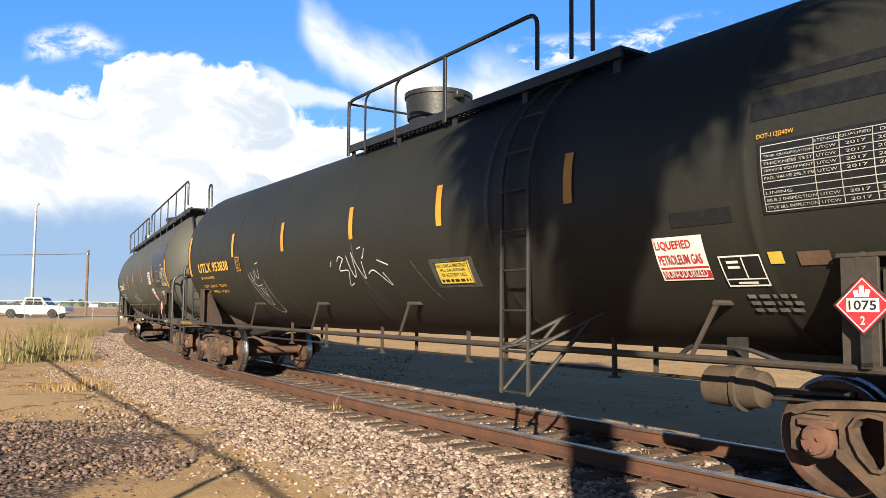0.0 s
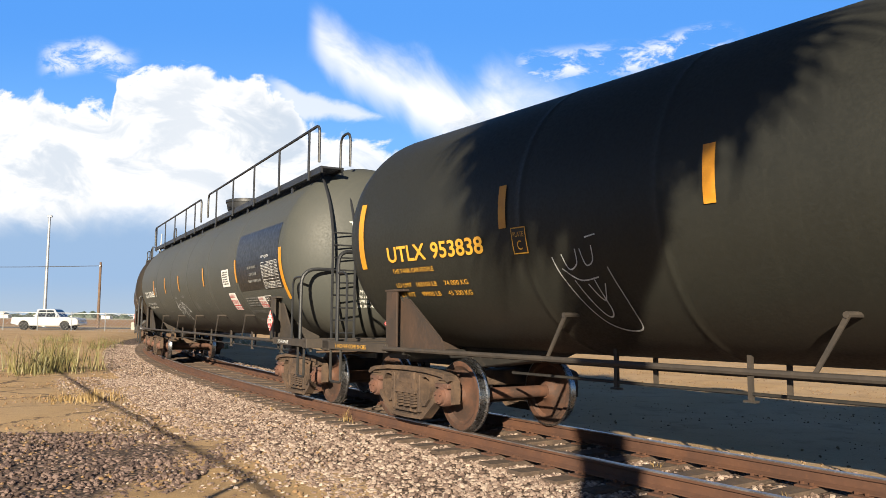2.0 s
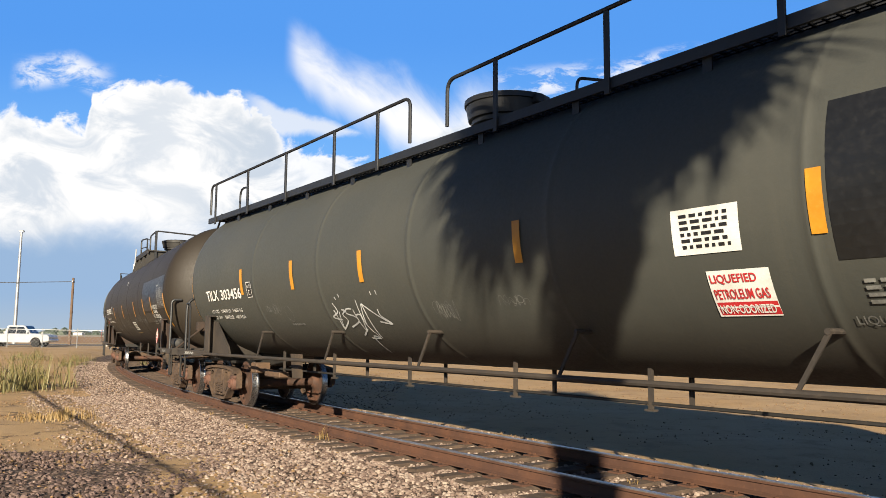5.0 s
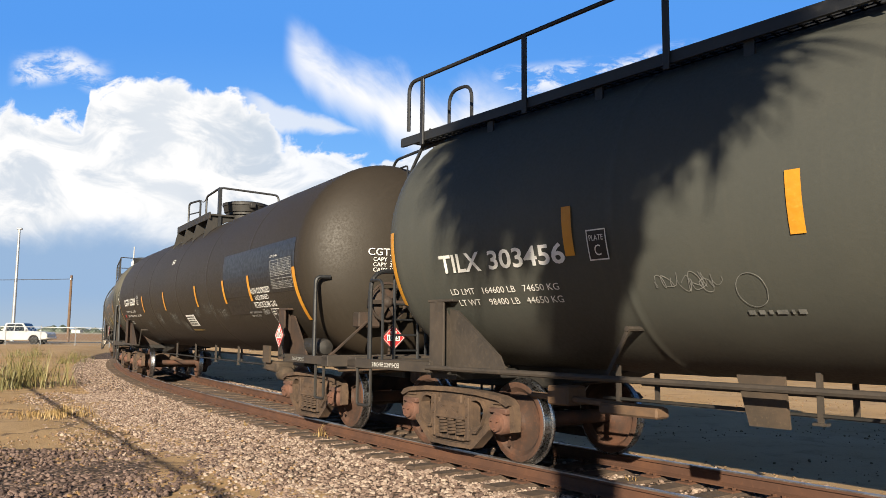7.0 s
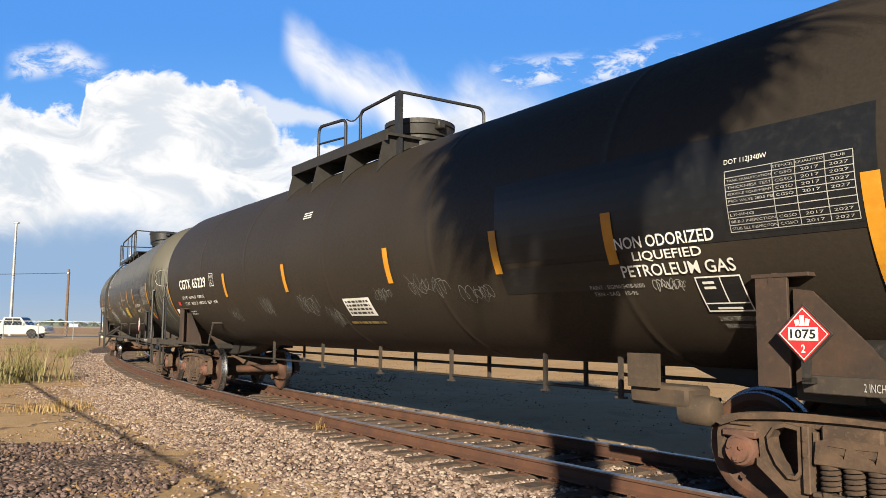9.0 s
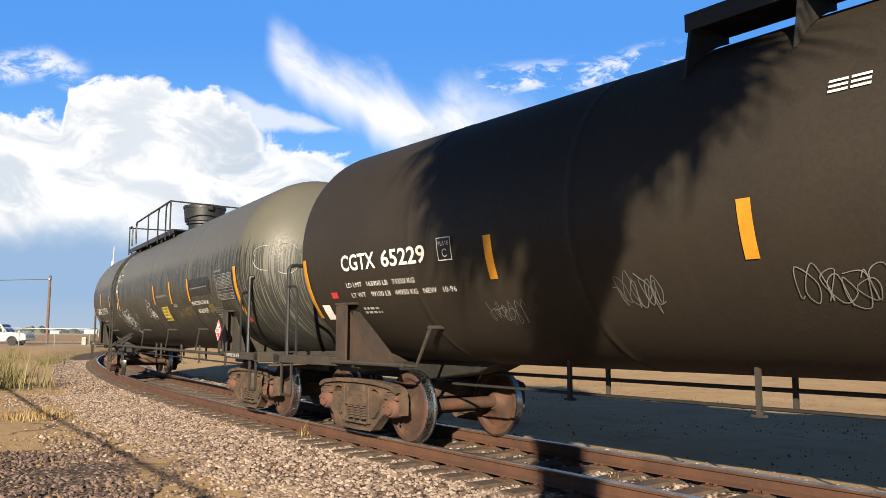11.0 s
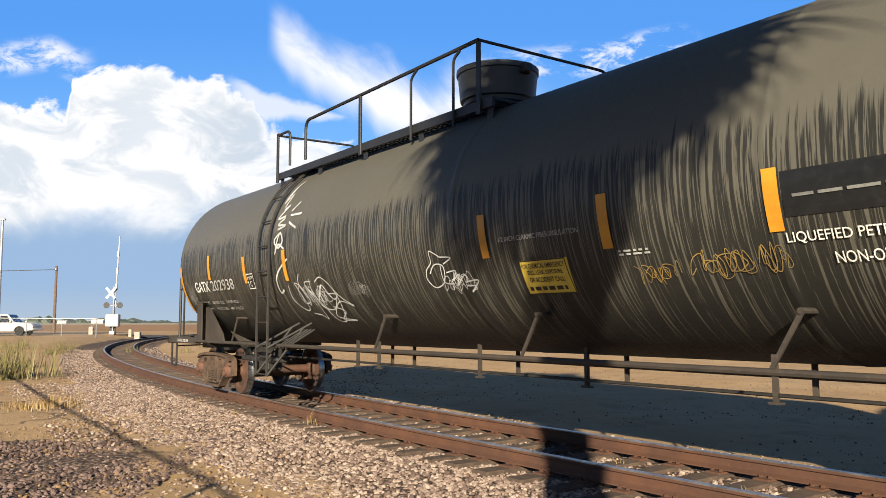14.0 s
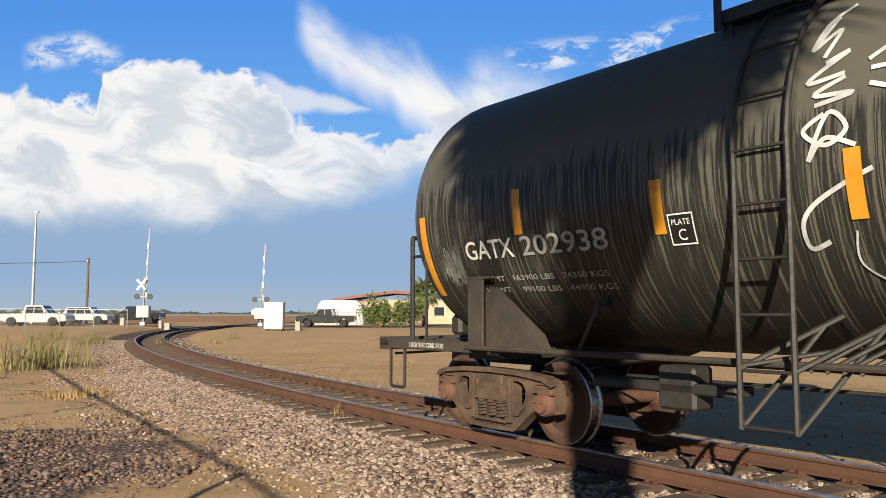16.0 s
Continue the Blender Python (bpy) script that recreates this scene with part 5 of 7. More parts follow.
def dress_b():
    take_shape("B")
    car, w = CARS["B"][0], M["white"]
    sign(car, 5.47, 8.44, 1.99, 3.13, M["patch"], "black_panel", "freshly painted black panel")
    stencil_table(car, 7.34, 8.36, 2.0, 2.47, table_lines("ARIC", ("2012", "2022"), "280.5 PSI"), [0.42, 0.6, 0.8], w)
    side_words(car, "DOT 112J340W", 7.36, 7.88, 2.54, 0.06, w)
    for k, (a, b) in enumerate(((6.35, 7.0), (6.45, 6.98), (6.3, 7.2))):
        bars(car, a, b, 2.38 - 0.13 * k, 2.47 - 0.13 * k, M["chalk"], 1, "covered_words", 20 + k)
    sign(car, 4.1, 4.74, 2.12, 2.49, w, "notice_sign", "white notice with black print", slant=0.02)
    bars(car, 4.2, 4.66, 2.16, 2.46, M["black"], 6, seed=4)
    gas_sign(car, 4.34, 4.9, 1.62, 1.98)
    gas_sign(car, 6.5, 6.98, 1.65, 1.86)
    load_box(car, 7.03, 7.46, 1.59, 1.87, w)
    bars(car, 5.6, 6.5, 1.68, 1.87, M["chalk"], 4, seed=6)
    side_words(car, "LIQUEFIED PETROLEUM GAS", 5.45, 6.75, 1.54, 0.07, M["chalk"])
    side_words(car, "NON-ODORIZED", 5.65, 6.7, 1.39, 0.07, M["chalk"])
    side_words(car, "TILX", -7.75, -7.05, 2.12, 0.2, w, 0.02)
    side_words(car, "303456", -6.92, -5.82, 2.12, 0.2, w, 0.02)
    plate_c(car, -5.52, -5.29, 2.12, 2.4, w)
    side_words(car, "LD LMT   164600 LB   74650 KG", -7.68, -6.0, 1.88, 0.065, w)
    side_words(car, "LT WT    98400 LB   44650 KG", -7.6, -6.0, 1.76, 0.065, w)
    strokes(car, [[(-2.32, 1.93), (-2.26, 1.8), (-2.48, 1.72), (-2.23, 1.68)], [(-2.36, 1.83), (-2.34, 1.68), (-2.37, 1.54), (-2.21, 1.8)], [(-2.12, 1.82), (-2.02, 1.81), (-2.15, 1.75), (-2.09, 1.66), (-2.37, 1.54)], [(-1.81, 1.83), (-1.96, 1.83), (-2.01, 1.77), (-1.81, 1.72), (-1.77, 1.65), (-2.09, 1.57)], [(-1.77, 1.82), (-1.74, 1.52), (-1.62, 1.73), (-1.78, 1.74)], [(-1.58, 1.95), (-1.61, 1.6), (-1.5, 1.43)], [(-1.61, 1.6), (-1.45, 1.89), (-1.47, 1.41)], [(-1.45, 1.89), (-1.18, 1.74), (-0.91, 1.61)], [(-1.07, 1.81), (-1.07, 1.72), (-0.89, 1.61), (-1.18, 1.64)], [(-1.91, 1.45), (-1.68, 1.54)], [(-1.77, 1.41), (-1.51, 1.41), (-1.68, 1.43), (-1.73, 1.2)], [(-2.18, 2.01), (-2.16, 1.97)], [(-2.05, 2.05), (-2.03, 2.0)], [(-1.1, 2.05), (-1.09, 2.0)], [(-0.95, 2.06), (-0.94, 2.0)]],
            M["spray"], 0.034, "white spray-painted tag")
    scrawl(car, -4.9, -4.22, 1.78, 1.98, M["chalk"], 4, 6, 0.012, 31)
    strokes(car, [[(-4.0 + 0.13 * math.cos(k * 0.7), 1.8 + 0.13 * math.sin(k * 0.7)) for k in range(10)]], M["chalk"], 0.01)
    bars(car, -4.1, -3.6, 1.6, 1.66, M["chalk"], 1, seed=9)
    scrawl(car, 0.3, 0.75, 1.62, 1.9, M["chalk"], 4, 6, 0.012, 32)
    scrawl(car, 1.6, 2.1, 1.75, 1.9, M["chalk"], 3, 6, 0.01, 33)
    end_lettering(car, [("TILX 303456", -0.5, 0.5, 2.98, 3.1), ("CAPY  33590 US GAL", -0.38, 0.5, 2.84, 2.9), ("CAPY  27971 IMP GAL", -0.38, 0.5, 2.74, 2.8), ("CAPY 127 152  L", -0.38, 0.4, 2.64, 2.7),
                        ("M901E DFT GR", -0.28, 0.26, 1.87, 1.93), ("36 1W CLASS C WH", -0.28, 0.3, 1.79, 1.84), ("SPRG D-5", -0.28, 0.05, 1.71, 1.76), ("BR BM AAR", -0.28, 0.1, 1.63, 1.68)], M["white"], -0.13)
    placard(car, 7.94, -1.55, 1.39)
    placard(car, 9.55, 0.16, 1.36, 0.215, 90)
    board_words(car, "2 INCH HF COMP SHOES", 8.3, 8.9, w)
    board_words(car, "2 INCH HF COMP SHOES", -9.2, -8.6, w)
    # ladders at the ends, and the rails at the top
    for e in (1, -1):
        bm = bmesh.new()
        for y in (-0.96, -0.56):
            put_pipe(bm, bend([(e * 9.5, y, 1.05), (e * 9.5, y, 2.9), (e * 9.26, y, 3.5), (e * 8.72, y, 4.12)], 0.3, 4), 0.024, 6)
        for k in range(9):
            put_rod(bm, (e * 9.5, -0.96, 1.2 + 0.21 * k), (e * 9.5, -0.56, 1.2 + 0.21 * k), 0.014, 6)
        part("end_ladder", bm, M["rail_black"], car)
        bm = bmesh.new()
        put_pipe(bm, bend([(e * 8.47, -0.47, 4.15), (e * 8.47, -0.47, 4.78), (e * 8.95, -0.47, 4.78), (e * 8.95, -0.47, 4.15)], 0.2, 5), 0.024, 8)
        part("grab_rail", bm, M["rail_black"], car)
    bm = bmesh.new()
    put_pipe(bm, bend([(-9.0, -1.12, 4.12), (-9.0, -1.12, 4.78), (-0.7, -1.12, 4.78), (-0.7, -1.12, 4.12)], 0.16, 5), 0.026, 8)
    part("handrail", bm, M["rail_black"], car)
    bm = bmesh.new()
    put_pipe(bm, bend([(1.25, 0.2, 4.3), (1.25, 0.2, 4.8), (2.7, 0.2, 4.3)], 0.12, 4), 0.022, 6)
    part("dome_rail", bm, M["rail_black"], car)
    # rod plates and brake valve below the shell
    bm = bmesh.new()
    put_prism(bm, [(-4.25, 1.12), (-3.85, 1.12), (-3.82, 0.72), (-4.15, 0.72)], -1.22, -1.18)
    part("valve_plate", bm, M["dusty"], car)
    bm = bmesh.new()
    put_rod(bm, (-6.9, -0.9, 0.78), (-5.2, -0.9, 0.74), 0.035, 6)
    put_box(bm, -5.9, -5.2, -1.0, -0.8, 0.66, 0.76, bevel=0.02)
    put_box(bm, -6.6, -6.3, -1.0, -0.7, 0.7, 0.9, bevel=0.02)
    part("brake_rigging", bm, M["rusty"], car, "rusty brake levers")


def dress_c():
    take_shape("C")
    car, w = CARS["C"][0], M["white"]
    sign(car, 4.2, 8.2, 2.1, 2.92, M["patch"], "black_panel", "freshly painted black panel")
    sign(car, 4.15, 5.9, 1.78, 2.04, M["patch"], "paint_patch")
    stencil_table(car, 7.06, 8.05, 2.16, 2.62, table_lines("CGSO", ("2017", "2027"), "280.5 PSI"), [0.4, 0.58, 0.8], M["grey_letter"])
    side_words(car, "DOT 112J340W", 7.06, 7.42, 2.66, 0.05, w)
    side_words(car, "NON ODORIZED", 5.86, 6.9, 2.12, 0.1, w, 0.012)
    side_words(car, "LIQUEFIED", 6.03, 6.75, 2.0, 0.09, w, 0.012)
    side_words(car, "PETROLEUM GAS", 5.86, 7.02, 1.88, 0.1, w, 0.012)
    side_words(car, "PAINT - SIGMA/5478-8000", 5.4, 6.06, 1.79, 0.035, M["grey_letter"])
    side_words(car, "TRN - SAG   10-96", 5.42, 5.95, 1.73, 0.035, M["grey_letter"])
    load_box(car, 6.6, 7.03, 1.57, 1.85, w)
    side_words(car, "2 INCH TREADGUARD", 6.66, 7.06, 1.5, 0.035, M["grey_letter"])
    side_words(car, "TREAD COND. SHOES", 6.68, 7.06, 1.44, 0.035, M["grey_letter"])
    scrawl(car, 6.15, 6.5, 1.74, 1.86, M["grey_letter"], 3, 7, 0.01, 41)
    side_words(car, "CGTX", -7.32, -6.52, 2.24, 0.21, w, 0.02)
    side_words(car, "65229", -6.38, -5.48, 2.24, 0.21, w, 0.02)
    plate_c(car, -5.25, -5.0, 2.24, 2.5, w)
    side_words(car, "LD LMT   163900 LB   74350 KG", -7.3, -5.78, 2.03, 0.06, w)
    side_words(car, "LT WT    99100 LB   44950 KG   NEW   10-96", -7.24, -5.06, 1.9, 0.06, w)
    bars(car, -7.1, -6.7, 1.68, 1.78, M["grey_letter"], 2, seed=12)
    sign(car, 0.33, 1.12, 1.59, 1.84, M["white"], "notice_sign", "faded white emergency notice")
    bars(car, 0.38, 1.06, 1.61, 1.82, M["black"], 4, seed=14)
    bars(car, 0.2, 1.2, 1.47, 1.53, M["gold_spray"], 1, seed=15)
    sign(car, -7.76, -7.6, 1.9, 1.98, M["red"], "red_label", "small red label")
    sign(car, -8.13, -7.93, 1.62, 1.82, M["white"], "paper_label", "torn white paper label")
    bm = bmesh.new()
    for i in range(2):
        for k in range(3):
            put_decal(bm, -0.84 + 0.16 * i, -0.7 + 0.16 * i, angle_of(3.13 + 0.04 * k), angle_of(3.15 + 0.04 * k), 0.012, nx=1)
    part("stencil_marks", bm, w, car)
    for k, (a, b, c, d) in enumerate(((-2.9, -2.3, 1.6, 2.0), (-1.2, -0.5, 1.6, 1.95), (-0.4, 0.1, 1.4, 1.75), (1.3, 1.8, 1.75, 2.0), (2.2, 3.2, 1.75, 2.1), (3.3, 4.0, 1.7, 1.95), (-4.75, -4.1, 1.5, 1.8))):
        scrawl(car, a, b, c, d, M["chalk"], 3, 6, 0.012, 50 + k)
    end_lettering(car, [("CGTX  65229", -0.78, 0.18, 2.62, 2.73), ("CAPY  33641 US GALS", -0.7, 0.14, 2.53, 2.59), ("CAPY  28012 IMP GALS", -0.7, 0.15, 2.45, 2.51), ("CAPY 127345 LITERS", -0.7, 0.1, 2.37, 2.43)], M["white"], 0.07)
    placard(car, 7.65, -1.6, 1.39)
    placard(car, 9.2, -0.36, 1.37, 0.215, 90)
    board_words(car, "2 INCH HF COMP SHOES", 8.0, 8.5, M["grey_letter"])
    # top platform: deck on curved brackets, rails beside the dome
    bm = bmesh.new()
    put_box(bm, -2.25, 1.1, -1.1, -0.5, 4.2, 4.24)
    put_box(bm, -2.25, 1.1, -1.12, -1.09, 4.12, 4.28)
    part("platform", bm, M["frame"], car, "small steel platform beside the dome")
    for x in (-2.2, -1.2, -0.1, 1.0):
        bm = bmesh.new()
        ring = [(-(TANK_R + 0.01) * math.cos(radians(a)), TANK_Z + (TANK_R + 0.01) * math.sin(radians(a))) for a in range(72, 36, -4)]
        outl = [(-0.5, 4.2), (-1.1, 4.2)] + ring[::-1]
        a = [bm.verts.new((x - 0.015, y, z)) for y, z in outl]
        b = [bm.verts.new((x + 0.015, y, z)) for y, z in outl]
        k = len(outl)
        fs = [bm.faces.new(a), bm.faces.new(b[::-1])] + [bm.faces.new((a[(q + 1) % k], a[q], b[q], b[(q + 1) % k])) for q in range(k)]
        bmesh.ops.recalc_face_normals(bm, faces=fs)
        part("platform_bracket", bm, M["frame"], car)
    bm = bmesh.new()
    put_pipe(bm, bend([(-1.3, -1.05, 4.22), (-1.3, -1.05, 4.82), (-0.5, -0.95, 4.8), (-0.5, -0.95, 4.22)], 0.12, 4), 0.026, 8)
    put_rod(bm, (-1.3, -1.05, 4.52), (-0.5, -0.95, 4.5), 0.018, 6)
    put_pipe(bm, bend([(-0.1, -0.9, 4.2), (-0.1, -0.9, 4.84), (1.02, -0.86, 4.9), (1.3, 0.5, 4.8), (1.3, 0.5, 4.05)], 0.12, 5), 0.026, 8)
    put_box(bm, 0.96, 1.08, -0.9, -0.83, 3.9, 4.9)
    part("platform_rail", bm, M["rail_black"], car)
    bm = bmesh.new()
    put_pipe(bm, [(-0.5 + 0.066 * k, -0.94 + 0.006 * k, 4.8 - 0.07 * math.sin(k / 6 * math.pi)) for k in range(7)], 0.012, 5)
    part("safety_chain", bm, M["frame"], car)
    # brake valve and reservoir
    bm = bmesh.new()
    put_box(bm, 5.7, 6.05, -1.22, -1.18, 0.9, 1.2)
    put_box(bm, 5.65, 6.3, -1.15, -0.8, 0.74, 0.92, bevel=0.03)
    put_lathe(bm, [(0.02, 0), (0.13, 0.02), (0.13, 0.3), (0.1, 0.34), (0.02, 0.36)], pose(6.15, -1.0, 0.72, 0, 90, 0), 14)
    part("brake_valve", bm, M["dusty"], car, "dust-covered brake valve", smooth=True)
    bm = bmesh.new()
    put_lathe(bm, [(0.02, -0.45), (0.11, -0.42), (0.13, -0.36), (0.13, 0.36), (0.11, 0.42), (0.02, 0.45)], pose(8.2, -1.2, 1.22, 0, 90, 0), 18)
    part("reservoir", bm, M["frame"], car, "round air reservoir on the end platform", smooth=True)
    bm = bmesh.new()
    wx, wy, wz = 9.2, -0.46, 1.9
    for k in range(20):
        a, b = k * 0.31416, (k + 1) * 0.31416
        put_rod(bm, (wx, wy + 0.29 * math.cos(a), wz + 0.29 * math.sin(a)), (wx, wy + 0.29 * math.cos(b), wz + 0.29 * math.sin(b)), 0.02, 6)
    for k in range(6):
        a = k * 1.0472
        put_box(bm, -0.008, 0.008, 0.05, 0.29, -0.03, 0.03, pose(wx, wy, wz) @ Matrix.Rotation(a, 4, "X"))
    put_lathe(bm, [(0.02, 0.06), (0.05, 0.05), (0.09, 0.0), (0.09, -0.06)], pose(wx, wy, wz, 0, 90, 0), 14)
    put_rod(bm, (9.0, wy, wz), (wx, wy, wz), 0.04, 8)
    put_lathe(bm, [(0.02, 0.06), (0.2, 0.05), (0.24, 0.0), (0.24, -0.1)], pose(9.06, wy, wz - 0.02, 0, 90, 0), 18)
    put_box(bm, 8.85, 9.08, wy - 0.42, wy - 0.06, 1.52, 1.75, bevel=0.02)
    put_rod(bm, (9.1, wy - 0.3, 1.6), (9.2, wy - 0.95, 1.08), 0.022, 6)
    for k in range(9):
        put_box(bm, 9.12, 9.14, wy + 0.06 - 0.014, wy + 0.06 + 0.014, 1.12 + 0.055 * k, 1.16 + 0.055 * k, pose(0, 0, 0))
    part("hand_brake", bm, M["cradle"], car, "hand brake wheel with its gear box")
    # ladder over the dished end, its small landing and the rail along the top
    bm = bmesh.new()
    for y in (0.12, 0.62):
        put_pipe(bm, [(8.98, y, 3.85), (9.15, y, 3.12), (9.28, y, 2.55), (9.33, y, 1.9), (9.33, y, 1.05)], 0.022, 6)
    for k in range(9):
        z = 1.3 + 0.3 * k
        x = float(np.interp(z, [1.05, 1.9, 2.55, 3.12, 3.85], [9.33, 9.33, 9.28, 9.15, 8.98]))
        put_rod(bm, (x, 0.12, z), (x, 0.62, z), 0.013, 6)
    part("end_ladder", bm, M["rail_black"], car)
    bm = bmesh.new()
    put_box(bm, 8.72, 9.08, 0.1, 0.64, 3.84, 3.87)
    put_box(bm, 9.06, 9.08, 0.1, 0.64, 3.87, 3.97)
    put_box(bm, 8.7, 8.74, 0.1, 0.16, 3.5, 3.86)
    put_box(bm, 8.7, 8.74, 0.58, 0.64, 3.5, 3.86)
    part("landing", bm, M["frame"], car, "small steel landing above the end ladder")
    bm = bmesh.new()
    put_pipe(bm, bend([(9.07, 0.62, 3.86), (9.07, 0.62, 4.57), (7.3, 0.62, 4.57), (6.9, 0.62, 4.05)], 0.14, 5), 0.026, 8)
    put_rod(bm, (8.68, 0.62, 3.86), (8.68, 0.62, 4.57), 0.024, 8)
    put_pipe(bm, bend([(8.72, 0.1, 3.86), (8.72, 0.1, 4.15), (8.3, 0.1, 4.15)], 0.06, 3), 0.016, 6)
    part("top_rail", bm, M["rail_black"], car)


def dress_d():
    take_shape("D")
    car, w = CARS["D"][0], M["white"]
    side_words(car, "GATX", -7.66, -6.88, 2.02, 0.2, w, 0.01)
    side_words(car, "202938", -6.76, -5.6, 2.02, 0.2, M["grey_letter"], 0.01)
    side_words(car, "LD LMT   163900 LBS   74350 KGS", -7.6, -5.7, 1.78, 0.055, M["grey_letter"])
    side_words(car, "LT WT     99100 LBS   44950 KGS", -7.54, -5.66, 1.66, 0.055, M["grey_letter"])
    plate_c(car, -4.91, -4.66, 2.0, 2.26, w)
    side_words(car, "1/2 INCH CERAMIC FIBER INSULATION", 1.93, 3.08, 2.25, 0.05, M["grey_letter"])
    call_sign(car, 2.14, 2.82, 1.7, 2.04)
    sign(car, 5.12, 6.65, 2.17, 2.5, M["patch"], "black_panel")
    bars(car, 5.2, 6.5, 2.3, 2.34, M["chalk"], 1, "covered_words", 61)
    side_words(car, "LIQUEFIED PETROLEUM GAS", 5.1, 6.4, 1.98, 0.085, w, 0.005)
    side_words(car, "NON-ODORIZED", 5.42, 6.16, 1.83, 0.08, w, 0.005)
    side_words(car, "DOT 112J340W", 7.14, 7.55, 2.52, 0.045, M["grey_letter"])
    stencil_table(car, 7.14, 8.16, 2.03, 2.48, table_lines("CGRS", ("2015", "2025"), "280.5 PSI"), [0.4, 0.58, 0.8], M["grey_letter"])
    load_box(car, 6.68, 7.16, 1.54, 1.78, M["grey_letter"])
    bars(car, 6.6, 7.2, 1.8, 1.92, M["chalk"], 3, seed=62)
    bars(car, 3.5, 3.85, 2.0, 2.06, M["grey_letter"], 2, seed=63)
    sign(car, 8.28, 8.44, 1.62, 1.7, M["red"], "red_label")
    # large upright tag beside the ladder, curls, and smaller tags along the side
    strokes(car, [[(-3.45, 3.72), (-3.6, 3.59), (-3.67, 3.36), (-3.54, 3.63)], [(-3.67, 3.36), (-3.49, 3.5), (-3.57, 3.28)], [(-3.55, 3.23), (-3.39, 3.29), (-3.67, 3.1), (-3.4, 3.12)], [(-3.39, 3.09), (-3.61, 2.99), (-3.33, 2.96), (-3.6, 2.91)], [(-3.53, 2.84), (-3.68, 2.73), (-3.52, 2.61), (-3.37, 2.71), (-3.5, 2.84), (-3.65, 2.51)], [(-3.65, 2.51), (-3.52, 2.66), (-3.31, 2.58)], [(-3.21, 2.41), (-3.43, 2.32), (-3.65, 2.2), (-3.75, 2.07), (-3.73, 1.9), (-3.58, 1.94)], [(-3.02, 3.31), (-3.24, 3.18)], [(-2.83, 3.1), (-3.22, 3.11)], [(-2.93, 2.88), (-3.22, 3.0)]],
            M["spray"], 0.055, "large white spray-painted tag")
    strokes(car, [[(-3.38, 2.0), (-3.4, 1.77), (-3.16, 1.61), (-3.01, 1.67), (-3.09, 1.94), (-3.14, 2.03), (-2.97, 1.97), (-2.86, 1.75), (-3.04, 1.71)], [(-2.91, 2.16), (-3.0, 2.02), (-2.89, 1.8)], [(-2.83, 1.98), (-2.62, 1.82), (-2.51, 1.65), (-2.8, 2.0), (-2.59, 2.03)], [(-3.0, 1.56), (-2.78, 1.53), (-2.66, 1.49), (-2.65, 1.87), (-2.62, 2.07)], [(-2.45, 2.02), (-2.24, 2.08), (-1.99, 1.91), (-1.96, 1.68), (-2.18, 1.44), (-2.43, 1.49), (-2.45, 1.78), (-2.28, 1.97), (-2.09, 1.76), (-1.9, 1.83)], [(-2.28, 1.97), (-2.58, 1.7), (-2.26, 1.61), (-1.95, 1.81), (-2.19, 1.84)], [(-1.99, 1.91), (-1.84, 1.77), (-1.62, 1.65), (-1.95, 1.72), (-2.32, 1.51), (-1.84, 1.45), (-2.21, 1.46), (-1.97, 1.58), (-2.24, 1.65)]],
            M["spray"], 0.026, "white spray-painted scrawl")
    scrawl(car, -3.15, -2.1, 1.62, 2.0, M["spray"], 3, 8, 0.015, 76)
    scrawl(car, -1.5, -0.95, 1.75, 2.0, M["chalk"], 4, 7, 0.014, 72)
    strokes(car, [[(0.83, 2.17), (0.64, 2.25), (0.63, 2.12), (0.51, 2.04), (0.46, 1.93), (0.57, 1.83), (0.78, 1.89), (0.85, 2.06), (0.69, 2.09), (0.55, 1.99)], [(0.8, 2.08), (0.78, 1.89), (0.94, 1.86)], [(0.83, 2.17), (1.03, 2.15), (0.87, 2.09)], [(0.88, 1.99), (1.06, 2.0), (0.96, 1.9), (1.1, 1.96), (1.01, 1.84), (1.2, 1.95), (1.22, 1.87)], [(1.17, 1.87), (1.41, 1.88), (1.22, 1.76), (1.33, 1.82), (1.17, 1.83)]],
            M["spray"], 0.024, "white spray-painted tag")
    scrawl(car, 0.75, 1.4, 1.74, 2.0, M["spray"], 3, 7, 0.014, 79)
    scrawl(car, 3.62, 4.1, 1.72, 1.95, M["gold_spray"], 3, 6, 0.011, 73)
    scrawl(car, 4.18, 4.78, 1.75, 2.0, M["gold_spray"], 4, 6, 0.011, 74)
    scrawl(car, 4.82, 5.12, 1.78, 2.02, M["gold_spray"], 3, 5, 0.011, 78)
    scrawl(car, 6.2, 6.6, 1.8, 2.0, M["gold_spray"], 4, 7, 0.014, 75)
    scrawl(car, -8.2, -7.8, 1.7, 2.2, M["chalk"], 6, 7, 0.014, 77)
    strokes(car, [[(1.16, 3.7), (1.05, 3.2), (1.06, 2.8), (1.12, 2.5)]], M["chalk"], 0.01)
    # chalk cloud on the front end
    bm = bmesh.new()
    for k in range(5):
        a0 = k * 1.2566
        cy, cz = -1.02 + 0.26 * math.cos(a0), 2.68 + 0.14 * math.sin(a0)
        pts = []
        for i in range(9):
            a = a0 - 1.1 + 2.2 * i / 8
            y, z = cy + 0.17 * math.cos(a), cz + 0.13 * math.sin(a)
            q = min(0.98, (y ** 2 + (z - TANK_Z) ** 2) / TANK_R ** 2)
            pts.append((CYL + HEAD * math.sqrt(1 - q) + 0.008, y, z))
        put_pipe(bm, pts, 0.006, 4)
    part("chalk_drawing", bm, M["grey_letter"], car, "chalk cloud drawing")
